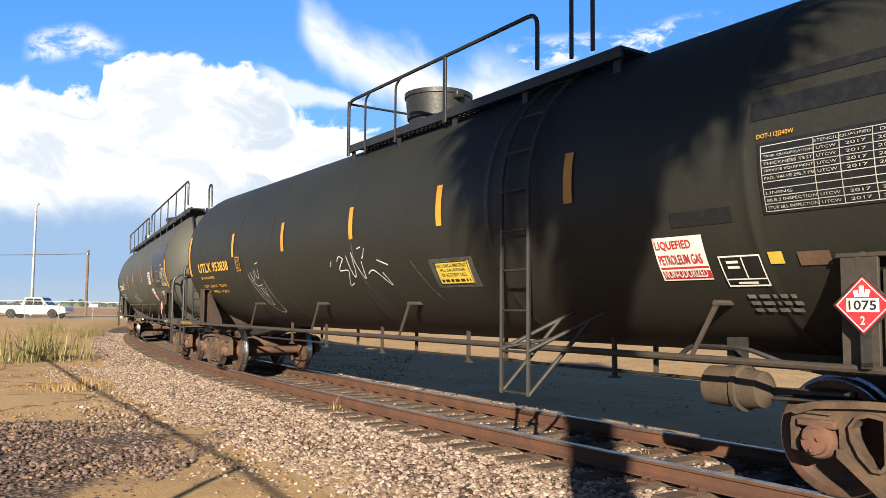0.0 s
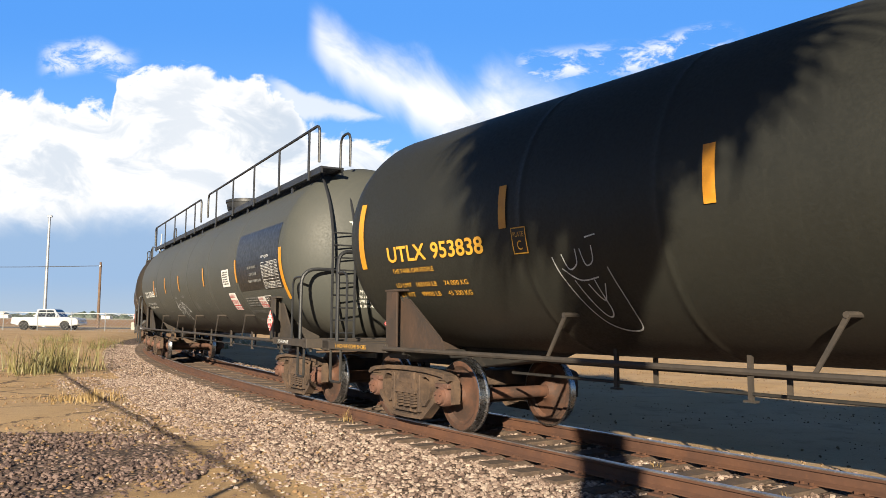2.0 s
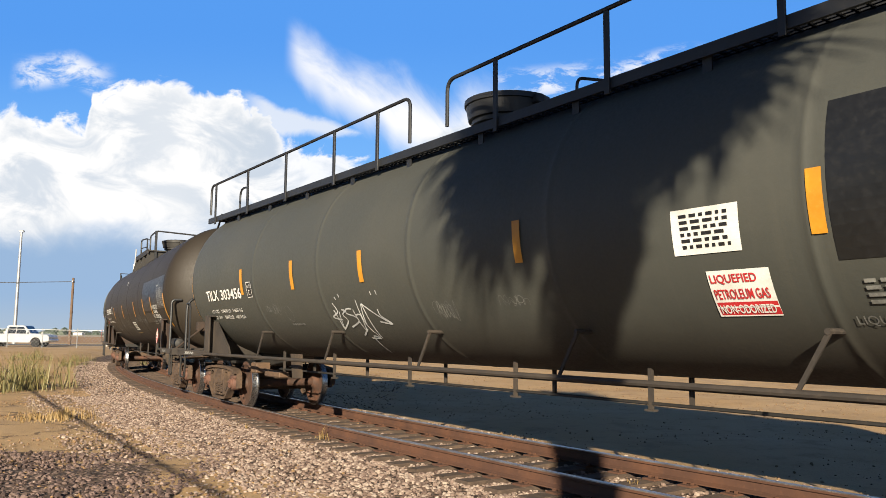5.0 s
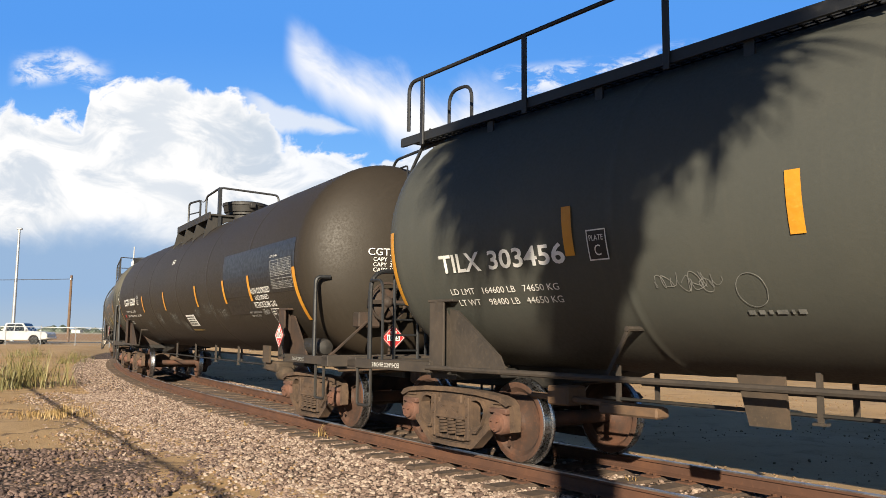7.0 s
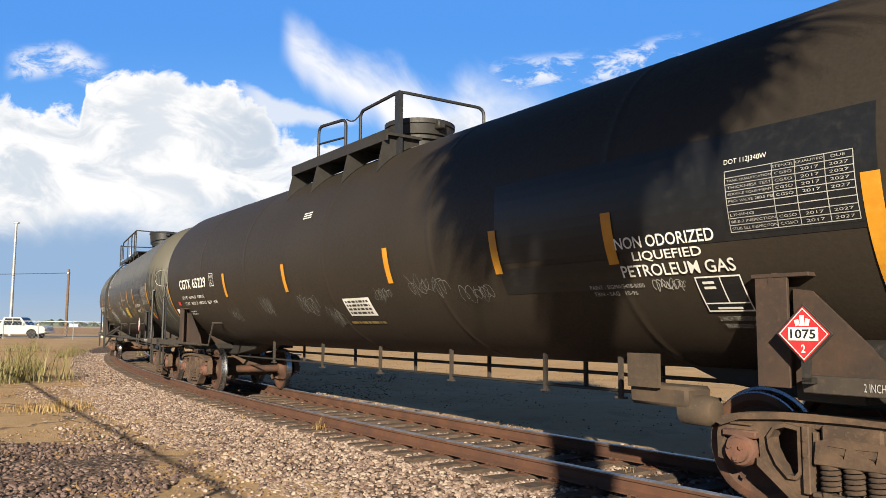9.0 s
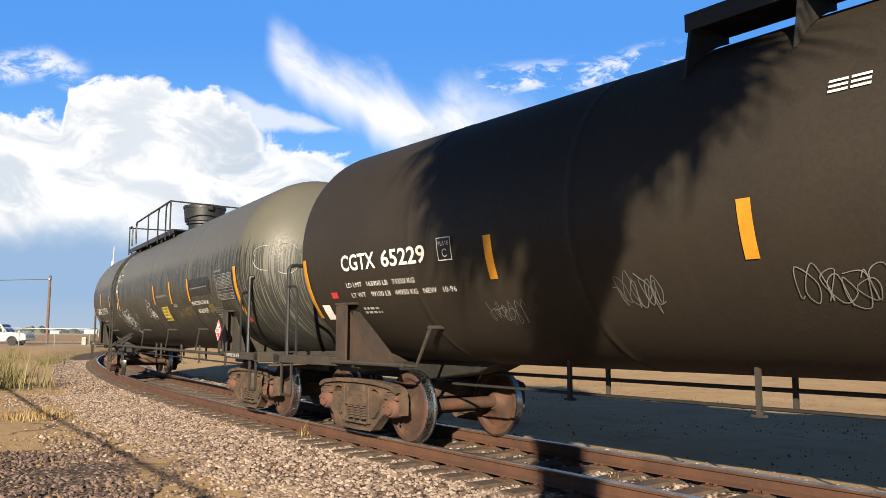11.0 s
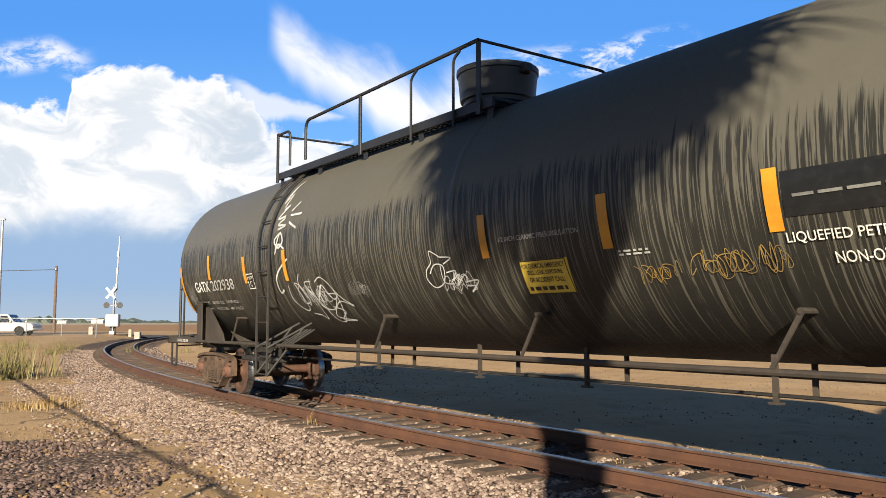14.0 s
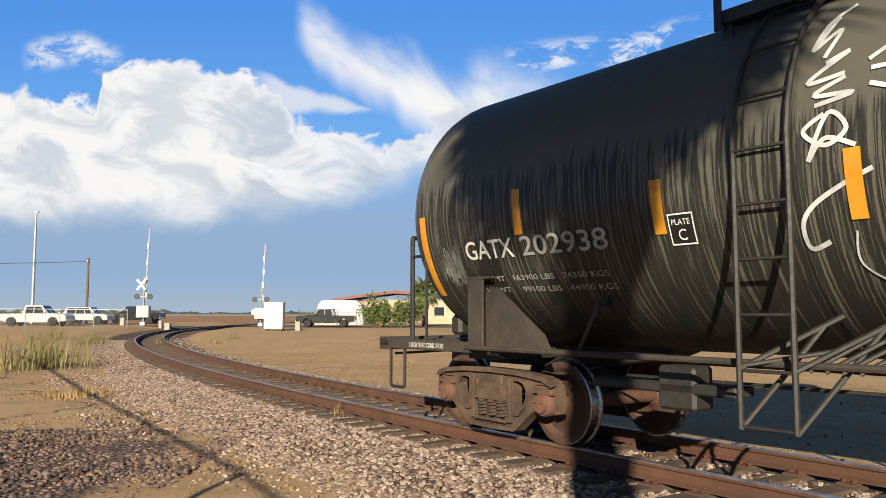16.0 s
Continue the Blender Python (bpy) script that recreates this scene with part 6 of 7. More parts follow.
    end_lettering(car, [("GATX 202938", -0.5, 0.55, 2.93, 3.04), ("CAPY  33940  US  GAL", -0.4, 0.55, 2.82, 2.88), ("CAPY 128500 L", -0.38, 0.35, 2.7, 2.76),
                        ("36 IN STL WHLS", -0.18, 0.36, 2.13, 2.18), ("SPRINGS D-5", -0.18, 0.25, 2.05, 2.1), ("AAR-18 BR BM", -0.18, 0.3, 1.97, 2.02)], M["grey_letter"], -0.16)
    placard(car, 7.65, -1.63, 1.46)
    placard(car, 9.0, 0.45, 1.46, 0.215, 90)
    board_words(car, "2 INCH TREAD COND. SHOES", 7.75, 8.5, w)
    board_words(car, "2 INCH TREAD COND. SHOES", -8.8, -8.1, w)
    # short rail at the ladder's head, gear on the rear platform
    bm = bmesh.new()
    put_pipe(bm, bend([(-4.65, -1.12, 4.74), (-4.15, -1.12, 4.74), (-4.15, -1.12, 4.12)], 0.14, 4), 0.024, 8)
    part("grab_rail", bm, M["rail_black"], car)
    bm = bmesh.new()
    put_box(bm, -8.9, -8.45, -0.6, 0.3, 1.12, 1.5, bevel=0.05)
    put_box(bm, -8.75, -8.55, -0.9, -0.6, 1.15, 1.4, bevel=0.04)
    put_pipe(bm, bend([(-9.0, -0.2, 1.2), (-9.1, -0.2, 1.55), (-8.6, -0.2, 1.6), (-8.4, -0.2, 1.3)], 0.1, 3), 0.03, 6)
    put_box(bm, -9.0, -8.3, -0.3, 0.5, 1.0, 1.15, bevel=0.03)
    part("brake_gear", bm, M["frame"], car, "dark brake gear on the end platform")
    # side braces
    bm = bmesh.new()
    for k in range(4):
        x = -3.75 + 0.12 * k
        put_rod(bm, (x, -1.5, 1.0), (x + 0.42, -1.2, 1.3), 0.018, 6)
    put_box(bm, -6.2, -4.6, -1.1, -0.8, 0.7, 0.8, bevel=0.02)
    put_box(bm, -5.4, -5.0, -1.1, -0.8, 0.55, 0.95, bevel=0.03)
    part("side_braces", bm, M["frame"], car)


dress_a()
dress_b()
dress_c()
dress_d()


# ---- trees, roadside things and distance ----
def leaf_paint(a, b, c):
    def paint(n, pos):
        isl = n.add("ShaderNodeNewGeometry").outputs["Random Per Island"]
        col = n.mix(isl, a, b)
        return n.mix(n.ramp(n.noise(pos, 3.0, 3.0), 0.5, 0.8, 0.0, 0.6), col, c), 0.6
    return paint


M["frond"] = material("palm_frond_green", leaf_paint((0.06, 0.085, 0.02), (0.11, 0.13, 0.035), (0.14, 0.13, 0.045)), 0.55)
M["dead_frond"] = material("dry_palm_frond", leaf_paint((0.2, 0.14, 0.075), (0.3, 0.22, 0.12), (0.16, 0.11, 0.06)), 0.8)
M["bark"] = worn((0.17, 0.12, 0.08), (0.1, 0.07, 0.05), (0.24, 0.18, 0.125), 3.0, 0.95, 0.02)("palm_bark")
M["bush"] = material("bush_leaves", leaf_paint((0.05, 0.075, 0.02), (0.1, 0.125, 0.03), (0.13, 0.14, 0.04)), 0.6)
M["weed"] = material("dry_green_weeds", leaf_paint((0.1, 0.095, 0.032), (0.19, 0.16, 0.06), (0.22, 0.17, 0.075)), 0.75)
M["straw"] = material("straw_grass", leaf_paint((0.2, 0.125, 0.045), (0.29, 0.2, 0.08), (0.24, 0.16, 0.06)), 0.75)
M["far_tree"] = material("far_woods", leaf_paint((0.05, 0.07, 0.05), (0.09, 0.105, 0.075), (0.1, 0.11, 0.1)), 0.9)
M["galv"] = worn((0.36, 0.37, 0.37), (0.28, 0.29, 0.3), (0.42, 0.42, 0.42), 2.0, 0.45, 0.0005, 0.5)("galvanised_steel")
M["pole_wood"] = worn((0.15, 0.095, 0.06), (0.1, 0.065, 0.045), (0.2, 0.135, 0.09), 3.0, 0.9, 0.005)("utility_pole_wood")
M["car_white"] = worn((0.4, 0.41, 0.42), (0.33, 0.34, 0.35), (0.46, 0.46, 0.46), 1.0, 0.25, 0.0002)("white_car_paint")
M["car_black"] = worn((0.012, 0.013, 0.014), (0.01, 0.01, 0.011), (0.02, 0.02, 0.02), 1.0, 0.18, 0.0002)("black_car_paint")
M["car_silver"] = worn((0.03, 0.034, 0.042), (0.024, 0.028, 0.035), (0.045, 0.05, 0.055), 1.0, 0.2, 0.0002, 0.3)("dark_blue_car_paint")
M["tyre"] = worn((0.018, 0.018, 0.018), (0.012, 0.012, 0.012), (0.04, 0.035, 0.03), 3.0, 0.85, 0.002)("tyre_rubber")
M["chrome"] = worn((0.6, 0.6, 0.61), (0.5, 0.5, 0.51), (0.7, 0.7, 0.7), 3.0, 0.2, 0.0002, 1.0)("chrome_rim")
M["glass"] = worn((0.02, 0.024, 0.028), (0.016, 0.02, 0.022), (0.03, 0.034, 0.04), 1.0, 0.06, 0.0001)("dark_car_glass")
M["lamp_red"] = worn((0.4, 0.02, 0.02), (0.3, 0.015, 0.015), (0.45, 0.03, 0.03), 2.0, 0.25, 0.0002)("red_lamp_glass")
M["asphalt"] = worn((0.075, 0.07, 0.064), (0.055, 0.052, 0.048), (0.11, 0.1, 0.09), 2.0, 0.9, 0.004)("worn_asphalt")
M["canvas"] = worn((0.72, 0.72, 0.7), (0.62, 0.62, 0.6), (0.76, 0.76, 0.75), 0.6, 0.7, 0.004)("white_tarpaulin")
M["cabinet"] = worn((0.66, 0.63, 0.56), (0.56, 0.52, 0.45), (0.7, 0.68, 0.62), 1.0, 0.5, 0.001)("cream_painted_metal")
M["roof_red"] = worn((0.16, 0.045, 0.035), (0.12, 0.035, 0.03), (0.2, 0.07, 0.05), 1.0, 0.6, 0.002)("dark_red_fascia")
M["stucco"] = worn((0.45, 0.34, 0.23), (0.38, 0.28, 0.19), (0.5, 0.39, 0.28), 1.0, 0.9, 0.003)("tan_stucco")
M["iron"] = worn((0.03, 0.028, 0.026), (0.02, 0.02, 0.02), (0.06, 0.05, 0.04), 2.0, 0.6, 0.0005)("dark_iron")
M["cable"] = worn((0.02, 0.02, 0.02), (0.015, 0.015, 0.015), (0.03, 0.03, 0.03), 2.0, 0.6, 0.0003)("black_cable")
M["concrete"] = worn((0.36, 0.33, 0.28), (0.28, 0.25, 0.21), (0.42, 0.39, 0.34), 2.0, 0.9, 0.003)("pale_concrete")


def gz(x, y):
    return float(ground_z(np.array([x]), np.array([y]))[0])


def fan_mesh(mat, seed, droop):
    """One fan-shaped palm leaf: a stalk along x and a spray of narrow folded leaflets."""
    rnd = random.Random(seed)
    bm = bmesh.new()
    put_pipe(bm, [(0, 0, 0), (0.35, 0, 0.03), (0.75, 0, 0.0)], 0.022, 5)
    n = 26
    for k in range(n):
        a = radians(-118 + 236 * k / (n - 1)) + rnd.uniform(-0.03, 0.03)
        l = (1.0 - 0.3 * abs(k / (n - 1) - 0.5)) * rnd.uniform(0.85, 1.1)
        base = Vector((0.72, 0, 0))
        d = Vector((math.cos(a), math.sin(a), 0))
        s = Vector((-math.sin(a), math.cos(a), 0))
        last = None
        for t, w, dz in ((0.0, 0.012, 0.0), (0.4, 0.05, -0.02), (0.72, 0.038, -0.1 * droop), (1.0, 0.004, -0.42 * droop * rnd.uniform(0.7, 1.3))):
            c = base + d * l * t * (1 - 0.12 * droop * t) + Vector((0, 0, dz * l))
            row = (bm.verts.new(c + s * w), bm.verts.new(c - s * w))
            if last:
                bm.faces.new((last[0], last[1], row[1], row[0]))
            last = row
    return link_mesh("frond", bm, mat)


FANS = [fan_mesh(M["frond"], k, 1.0) for k in range(3)]
DRY = [fan_mesh(M["dead_frond"], 10 + k, 1.3) for k in range(2)]


def build_palm(x, y, height, r0, r1, size, fronds, seed, label, skirt=14):
    rnd = random.Random(seed)
    z0 = gz(x, y) - 0.05
    palm = thing("palm_tree", label, "palm tree", group="palm trees", at=pose(x, y, z0))
    bm = bmesh.new()
    prof = [(r0 * 1.35, 0.0), (r0 * 1.05, 0.35)]
    k = 40
    for i in range(k):
        t = i / (k - 1)
        r = r0 + (r1 - r0) * t
        prof += [(r, 0.4 + (height - 0.4) * t), (r * 1.05, 0.4 + (height - 0.4) * (t + 0.5 / k))]
    prof.append((0.03, height + 0.25))
    put_lathe(bm, prof, Matrix.Identity(4), 16)
    for v in bm.verts:
        v.co.x += 0.05 * noise.noise(v.co * 3.0) * r0 * 4
        v.co.y += 0.05 * noise.noise(v.co * 3.0 + Vector((7, 0, 0))) * r0 * 4
    part("trunk", bm, M["bark"], palm)
    for i in range(fronds):
        up = 78 - 128 * (i / fronds) ** 0.85
        m = pose(0, 0, height + rnd.uniform(-0.1, 0.2), 0, 0, i * 137.5 + rnd.uniform(-12, 12)) @ pose(0, 0, 0, rnd.uniform(-25, 25), -up, 0)
        part("frond", FANS[i % 3], None, palm, at=m @ Matrix.Diagonal((*[size * (rnd.uniform(0.72, 1.1) if fronds > 60 else 1.0)] * 3, 1)))
    for i in range(skirt):
        m = pose(0, 0, height - 0.2 - 0.07 * i, 0, 0, i * 137.5 + 40) @ pose(0.08, 0, 0, rnd.uniform(-30, 30), 66 + rnd.uniform(-8, 14), 0)
        part("dry_frond", DRY[i % 2], None, palm, "hanging dry frond" if i == 0 else "", at=m @ Matrix.Diagonal((size * 0.62, size * 0.5, size * 0.62, 1)))
    return palm


# the palm behind the camera whose shade falls across the train
build_palm(-0.1, -3.5, 7.95, 0.28, 0.33, 1.28, 120, 3, "fan palm with a thick trunk and a full crown", 16)
build_palm(-1.9, 84.0, 3.6, 0.3, 0.28, 1.25, 30, 5, "short fan palm with sunlit yellow-green fronds", 12)
for x, y, h in ((33.5, 105, 7.0), (36.0, 108, 7.6), (38.6, 104, 6.6), (64, 100, 8.6), (67, 103, 9.2)):
    build_palm(x, y, h, 0.25, 0.2, 1.3, 24, int(x), "tall fan palm among other palms", 8)


def build_bush(x, y, w, h, label, seed, name="bush"):
    """Leaf clumps on a few bent stems, with an uneven outline."""
    rnd = random.Random(seed)
    bush = thing(name, label, "bush", group="roadside bushes", at=pose(x, y, gz(x, y)))
    bm = bmesh.new()
    tips = []
    for i in range(9):
        a, l = rnd.uniform(0, 6.28), rnd.uniform(0.3, 0.48) * w
        tip = (l * math.cos(a), l * math.sin(a), h * rnd.uniform(0.35, 0.95))
        put_pipe(bm, bend([(0, 0, -0.1), (tip[0] * 0.3, tip[1] * 0.3, tip[2] * 0.55), tip], 0.3, 3), 0.03, 5)
        tips.append(Vector(tip))
    part("stems", bm, M["bark"], bush)
    bm = bmesh.new()
    for i in range(1500):
        t = rnd.choice(tips)
        c = t * rnd.uniform(0.55, 1.05) + Vector((rnd.gauss(0, 0.13) * w, rnd.gauss(0, 0.13) * w, rnd.gauss(0, 0.11) * h))
        c.z = max(0.06, c.z)
        d = Vector((rnd.uniform(-1, 1), rnd.uniform(-1, 1), rnd.uniform(-0.3, 1))).normalized() * 0.17
        s = d.cross(Vector((rnd.uniform(-1, 1), rnd.uniform(-1, 1), rnd.uniform(-1, 1)))).normalized() * 0.07
        bm.faces.new([bm.verts.new(c - d), bm.verts.new(c + s), bm.verts.new(c + d), bm.verts.new(c - s)])
    part("leaves", bm, M["bush"], bush)


build_bush(-6.9, 78, 2.6, 3.3, "dense dark green bush by the house", 1)
build_bush(-5.2, 79, 2.2, 2.8, "dark green bush beside a fence", 2)
build_bush(-3.4, 80, 2.4, 3.0, "green bush beside a palm", 3)
for k, (x, y) in enumerate(((36, 62), (39, 63), (42.5, 64), (46, 66))):
    build_bush(x, y, 4.0, 3.2 + 0.3 * (k % 2), "large bright green bush in the sun", 20 + k)


def grass(name, spots, mat, label, seed, blade=0.4, per=60, spread=0.35, lean=0.5):
    """Clumps of thin blades in one mesh."""
    rnd = random.Random(seed)
    verts, faces = [], []
    for x, y, s in spots:
        for i in range(per):
            bx, by = x + rnd.gauss(0, spread * s), y + rnd.gauss(0, spread * s)
            z = gz0(bx, by)
            l, a = blade * s * (0.25 + 1.0 * rnd.random() ** 1.5), rnd.uniform(0, 6.28)
            dx, dy, w = math.cos(a) * lean * l * rnd.random(), math.sin(a) * lean * l * rnd.random(), 0.005 + 0.007 * s
            px, py = -math.sin(a) * w, math.cos(a) * w
            b = len(verts)
            verts += [(bx - px, by - py, z - 0.03), (bx + px, by + py, z - 0.03), (bx + dx * 0.4 + px * 0.7, by + dy * 0.4 + py * 0.7, z + l * 0.6),
                      (bx + dx * 0.4 - px * 0.7, by + dy * 0.4 - py * 0.7, z + l * 0.6), (bx + dx, by + dy, z + l)]
            faces += [(b, b + 1, b + 2, b + 3), (b + 3, b + 2, b + 4)]
    me = bpy.data.meshes.new(name)
    me.from_pydata(verts, [], faces)
    me.materials.append(mat)
    tagged(new(name, me), label, "weeds", kind="stuff")


GRID_X, GRID_Y = np.arange(-80, 80, 0.5), np.arange(0, 110, 0.5)
_gx, _gy = np.meshgrid(GRID_X, GRID_Y)
GRID_Z = ground_z(_gx, _gy)


def gz0(x, y):
    return float(GRID_Z[min(219, max(0, int(round(y * 2)))), min(319, max(0, int(round((x + 80) * 2))))])


rnd = random.Random(21)
spots = [(-13.0 + rnd.gauss(0, 0.5), 25.0 + rnd.gauss(0, 0.9), rnd.uniform(0.9, 1.6)) for _ in range(7)]
spots += [(-14.8 + rnd.gauss(0, 0.7), 30 + rnd.gauss(0, 1.5), rnd.uniform(0.6, 1.1)) for _ in range(3)]
spots += [(-26 + 14 * rnd.random(), 36 + 12 * rnd.random(), rnd.uniform(0.3, 0.8)) for _ in range(12)]
spots += [(-30 + 12 * rnd.random(), 38 + 10 * rnd.random(), rnd.uniform(0.4, 0.8)) for _ in range(8)]
grass("weeds", spots, M["weed"], "tall dry yellow-green weeds on the dirt", 5, 0.75, 60, 0.36, 0.9)
grass("dry_grass", [(-7.9 + rnd.gauss(0, 0.35), 16.8 + rnd.gauss(0, 0.5), rnd.uniform(0.35, 0.7)) for _ in range(14)], M["straw"], "low straw-coloured grass on the dirt", 6, 0.32, 40, 0.4, 0.9)
px, py, _h = on_track(3.0 - 0.2, -0.98)
grass("rail_weed", [(px, py, 0.6), (px + 0.1, py - 0.08, 0.45)], M["straw"], "small dry yellow weed beside the rail", 7, 0.42, 10, 0.1, 1.1)
grass("bed_weeds", [(*on_track(s, o)[:2], 0.3) for s, o in ((-4.2, 0.1), (-2.5, 0.3), (5.0, -1.4), (7.5, -1.3))], M["straw"], "tiny dry weeds between the ties", 8, 0.3, 16, 0.1, 0.9)


# ---- road, crossing and roadside ----
bm = bmesh.new()
xs = list(np.arange(-140, 141, 4.0))
rows = [[bm.verts.new((x, y, gz(x, y) + 0.03)) for x in xs] for y in (77.5, 79.5, 81.5, 83.5, 85.5, 87.5)]
for a, b in zip(rows[:-1], rows[1:]):
    for i in range(len(xs) - 1):
        bm.faces.new((a[i], a[i + 1], b[i + 1], b[i]))
tagged(new("road", link_mesh("road", bm, M["asphalt"])), "worn grey asphalt road across the tracks", "road", kind="structure")


def wheel_mesh():
    bm = bmesh.new()
    put_lathe(bm, [(0.24, -0.11), (0.33, -0.12), (0.37, -0.08), (0.37, 0.08), (0.33, 0.12), (0.24, 0.11)], Matrix.Rotation(radians(90), 4, "X"), 20)
    return link_mesh("tyre", bm, M["tyre"], smooth=True)


def rim_mesh():
    bm = bmesh.new()
    put_lathe(bm, [(0.05, -0.1), (0.12, -0.09), (0.2, -0.06), (0.245, -0.115), (0.245, 0.115), (0.2, 0.06), (0.05, 0.06)], Matrix.Rotation(radians(90), 4, "X"), 16)
    for k in range(5):
        a = k * 1.2566
        put_box(bm, -0.03, 0.03, -0.1, -0.05, 0.05, 0.23, Matrix.Rotation(a, 4, "Y"))
        put_box(bm, -0.03, 0.03, 0.05, 0.1, 0.05, 0.23, Matrix.Rotation(a, 4, "Y"))
    return link_mesh("rim", bm, M["chrome"], smooth=True)


CAR_WHEEL, CAR_RIM = wheel_mesh(), rim_mesh()


def build_vehicle(name, label, category, paint, kind, at):
    """Road vehicle that points along +x; kind: pickup, suv or sedan."""
    v = thing(name, label, category, at=at)
    l, ax = {"pickup": (2.9, 1.78), "suv": (2.35, 1.38), "sedan": (2.3, 1.35)}[kind]
    low = {"pickup": 0.48, "suv": 0.38, "sedan": 0.3}[kind]
    belt = {"pickup": 1.12, "suv": 1.02, "sedan": 0.92}[kind]
    roof = {"pickup": 1.86, "suv": 1.75, "sedan": 1.45}[kind]
    def arch(cx, r=0.45):
        return [(cx + r * math.cos(radians(a)), 0.4 + r * math.sin(radians(a))) for a in range(0, 181, 30)]
    body = [(l, low + 0.05), (l + 0.02, belt - 0.22), (l - 0.15, belt - 0.04), (l - 1.25, belt + 0.06), (-l + 0.05, belt + (0.02 if kind == "pickup" else 0.05)), (-l, low + 0.1)]
    body += [p for p in arch(-ax)[::-1]] + [p for p in arch(ax)[::-1]]
    bm = bmesh.new()
    put_prism(bm, body, -0.93, 0.93, bevel=0.03)
    part("body", bm, M[paint], v)
    top = {"pickup": [(1.35, belt), (0.72, roof), (-0.72, roof), (-0.92, belt)], "suv": [(1.1, belt), (0.45, roof), (-2.0, roof - 0.04), (-2.3, belt)],
           "sedan": [(1.05, belt), (0.35, roof), (-0.95, roof - 0.03), (-1.75, belt)]}[kind]
    bm = bmesh.new()
    for y0, y1, ins in ((-0.86, 0.86, 0.0),):
        a = [bm.verts.new((x, -0.9 if z < belt + 0.1 else -0.72, z)) for x, z in top]
        b = [bm.verts.new((x, 0.9 if z < belt + 0.1 else 0.72, z)) for x, z in top]
        k = len(a)
        fs = [bm.faces.new(a), bm.faces.new(b[::-1])] + [bm.faces.new((a[(i + 1) % k], a[i], b[i], b[(i + 1) % k])) for i in range(k)]
        bmesh.ops.recalc_face_normals(bm, faces=fs)
        bmesh.ops.bevel(bm, geom=bm.edges[:], offset=0.04, segments=2, affect="EDGES")
    part("cabin", bm, M[paint], v)
    for sy in (-1, 1):
        cuts = [(top[0][0] - 0.28, 0.12), (0.06, top[3][0] + 0.25)] if kind != "suv" else [(0.75, 0.0), (-0.08, -0.9), (-0.98, -1.9)]
        for i, (xa, xb) in enumerate(cuts):
            bm = bmesh.new()
            zt = roof - 0.1
            def wall(z):
                return sy * (0.9 - 0.18 * (z - belt) / (roof - belt) + 0.006)
            xa2 = xa - (0.4 if i == 0 else 0.0)
            xb2 = xb + (0.12 if i == len(cuts) - 1 else 0.0)
            q = [(xa, belt + 0.05), (xb, belt + 0.05), (xb2, zt), (xa2, zt)]
            f = [bm.verts.new((x, wall(z), z)) for x, z in q] + [bm.verts.new((x, wall(z) - sy * 0.03, z)) for x, z in q]
            for idx in ((0, 1, 2, 3), (7, 6, 5, 4), (0, 4, 5, 1), (1, 5, 6, 2), (2, 6, 7, 3), (3, 7, 4, 0)):
                bm.faces.new([f[j] for j in idx])
            bmesh.ops.recalc_face_normals(bm, faces=bm.faces[:])
            part("side_window", bm, M["glass"], v)
    bm = bmesh.new()
    q0, q1 = top[0], top[1]
    ends = [(q0[0] - 0.06, -0.8, q0[1] + 0.06), (q0[0] - 0.06, 0.8, q0[1] + 0.06), (q1[0] + 0.06, 0.66, q1[1] - 0.06), (q1[0] + 0.06, -0.66, q1[1] - 0.06)]
    fr = [bm.verts.new((x + 0.03, y, z + 0.02)) for x, y, z in ends] + [bm.verts.new((x - 0.03, y, z - 0.02)) for x, y, z in ends]
    for idx in ((0, 1, 2, 3), (7, 6, 5, 4), (0, 4, 5, 1), (1, 5, 6, 2), (2, 6, 7, 3), (3, 7, 4, 0)):
        bm.faces.new([fr[j] for j in idx])
    bmesh.ops.recalc_face_normals(bm, faces=bm.faces[:])
    part("windscreen", bm, M["glass"], v)
    for e, mat, nm in ((1, "chrome", "front_bumper"), (-1, "chrome" if kind == "pickup" else paint, "rear_bumper")):
        bm = bmesh.new()
        put_box(bm, e * l - 0.06, e * l + 0.1, -0.9, 0.9, low + 0.02, low + 0.22, bevel=0.03)
        part(nm, bm, M[mat], v)
    for sy in (-1, 1):
        bm = bmesh.new()
        put_box(bm, l - 0.05, l + 0.035, sy * 0.72 - 0.14, sy * 0.72 + 0.14, belt - 0.34, belt - 0.18, bevel=0.02)
        part("headlight", bm, M["chrome"], v)
        bm = bmesh.new()
        put_box(bm, -l - 0.02, -l + 0.06, sy * 0.8 - 0.09, sy * 0.8 + 0.09, belt - 0.35, belt - 0.1, bevel=0.02)
        part("tail_light", bm, M["lamp_red"], v)
        bm = bmesh.new()
        put_box(bm, top[0][0] - 0.35, top[0][0] - 0.2, min(sy * 0.9, sy * 1.08), max(sy * 0.9, sy * 1.08), belt + 0.05, belt + 0.22, bevel=0.02)
        part("mirror", bm, M[paint], v)
    if kind == "pickup":
        bm = bmesh.new()
        put_box(bm, -l + 0.1, -1.05, -0.78, 0.78, belt - 0.02, belt + 0.03)
        part("bed_cover", bm, M["tyre"], v)
    wheels = []
    for sx in (-1, 1):
        for sy in (-1, 1):
            w = part("wheel", CAR_WHEEL, None, v, at=pose(sx * ax, sy * 0.82, 0.37))
            part("rim", CAR_RIM, None, w)
            wheels.append((sx * ax, sy * 0.82, w))
    return v, wheels


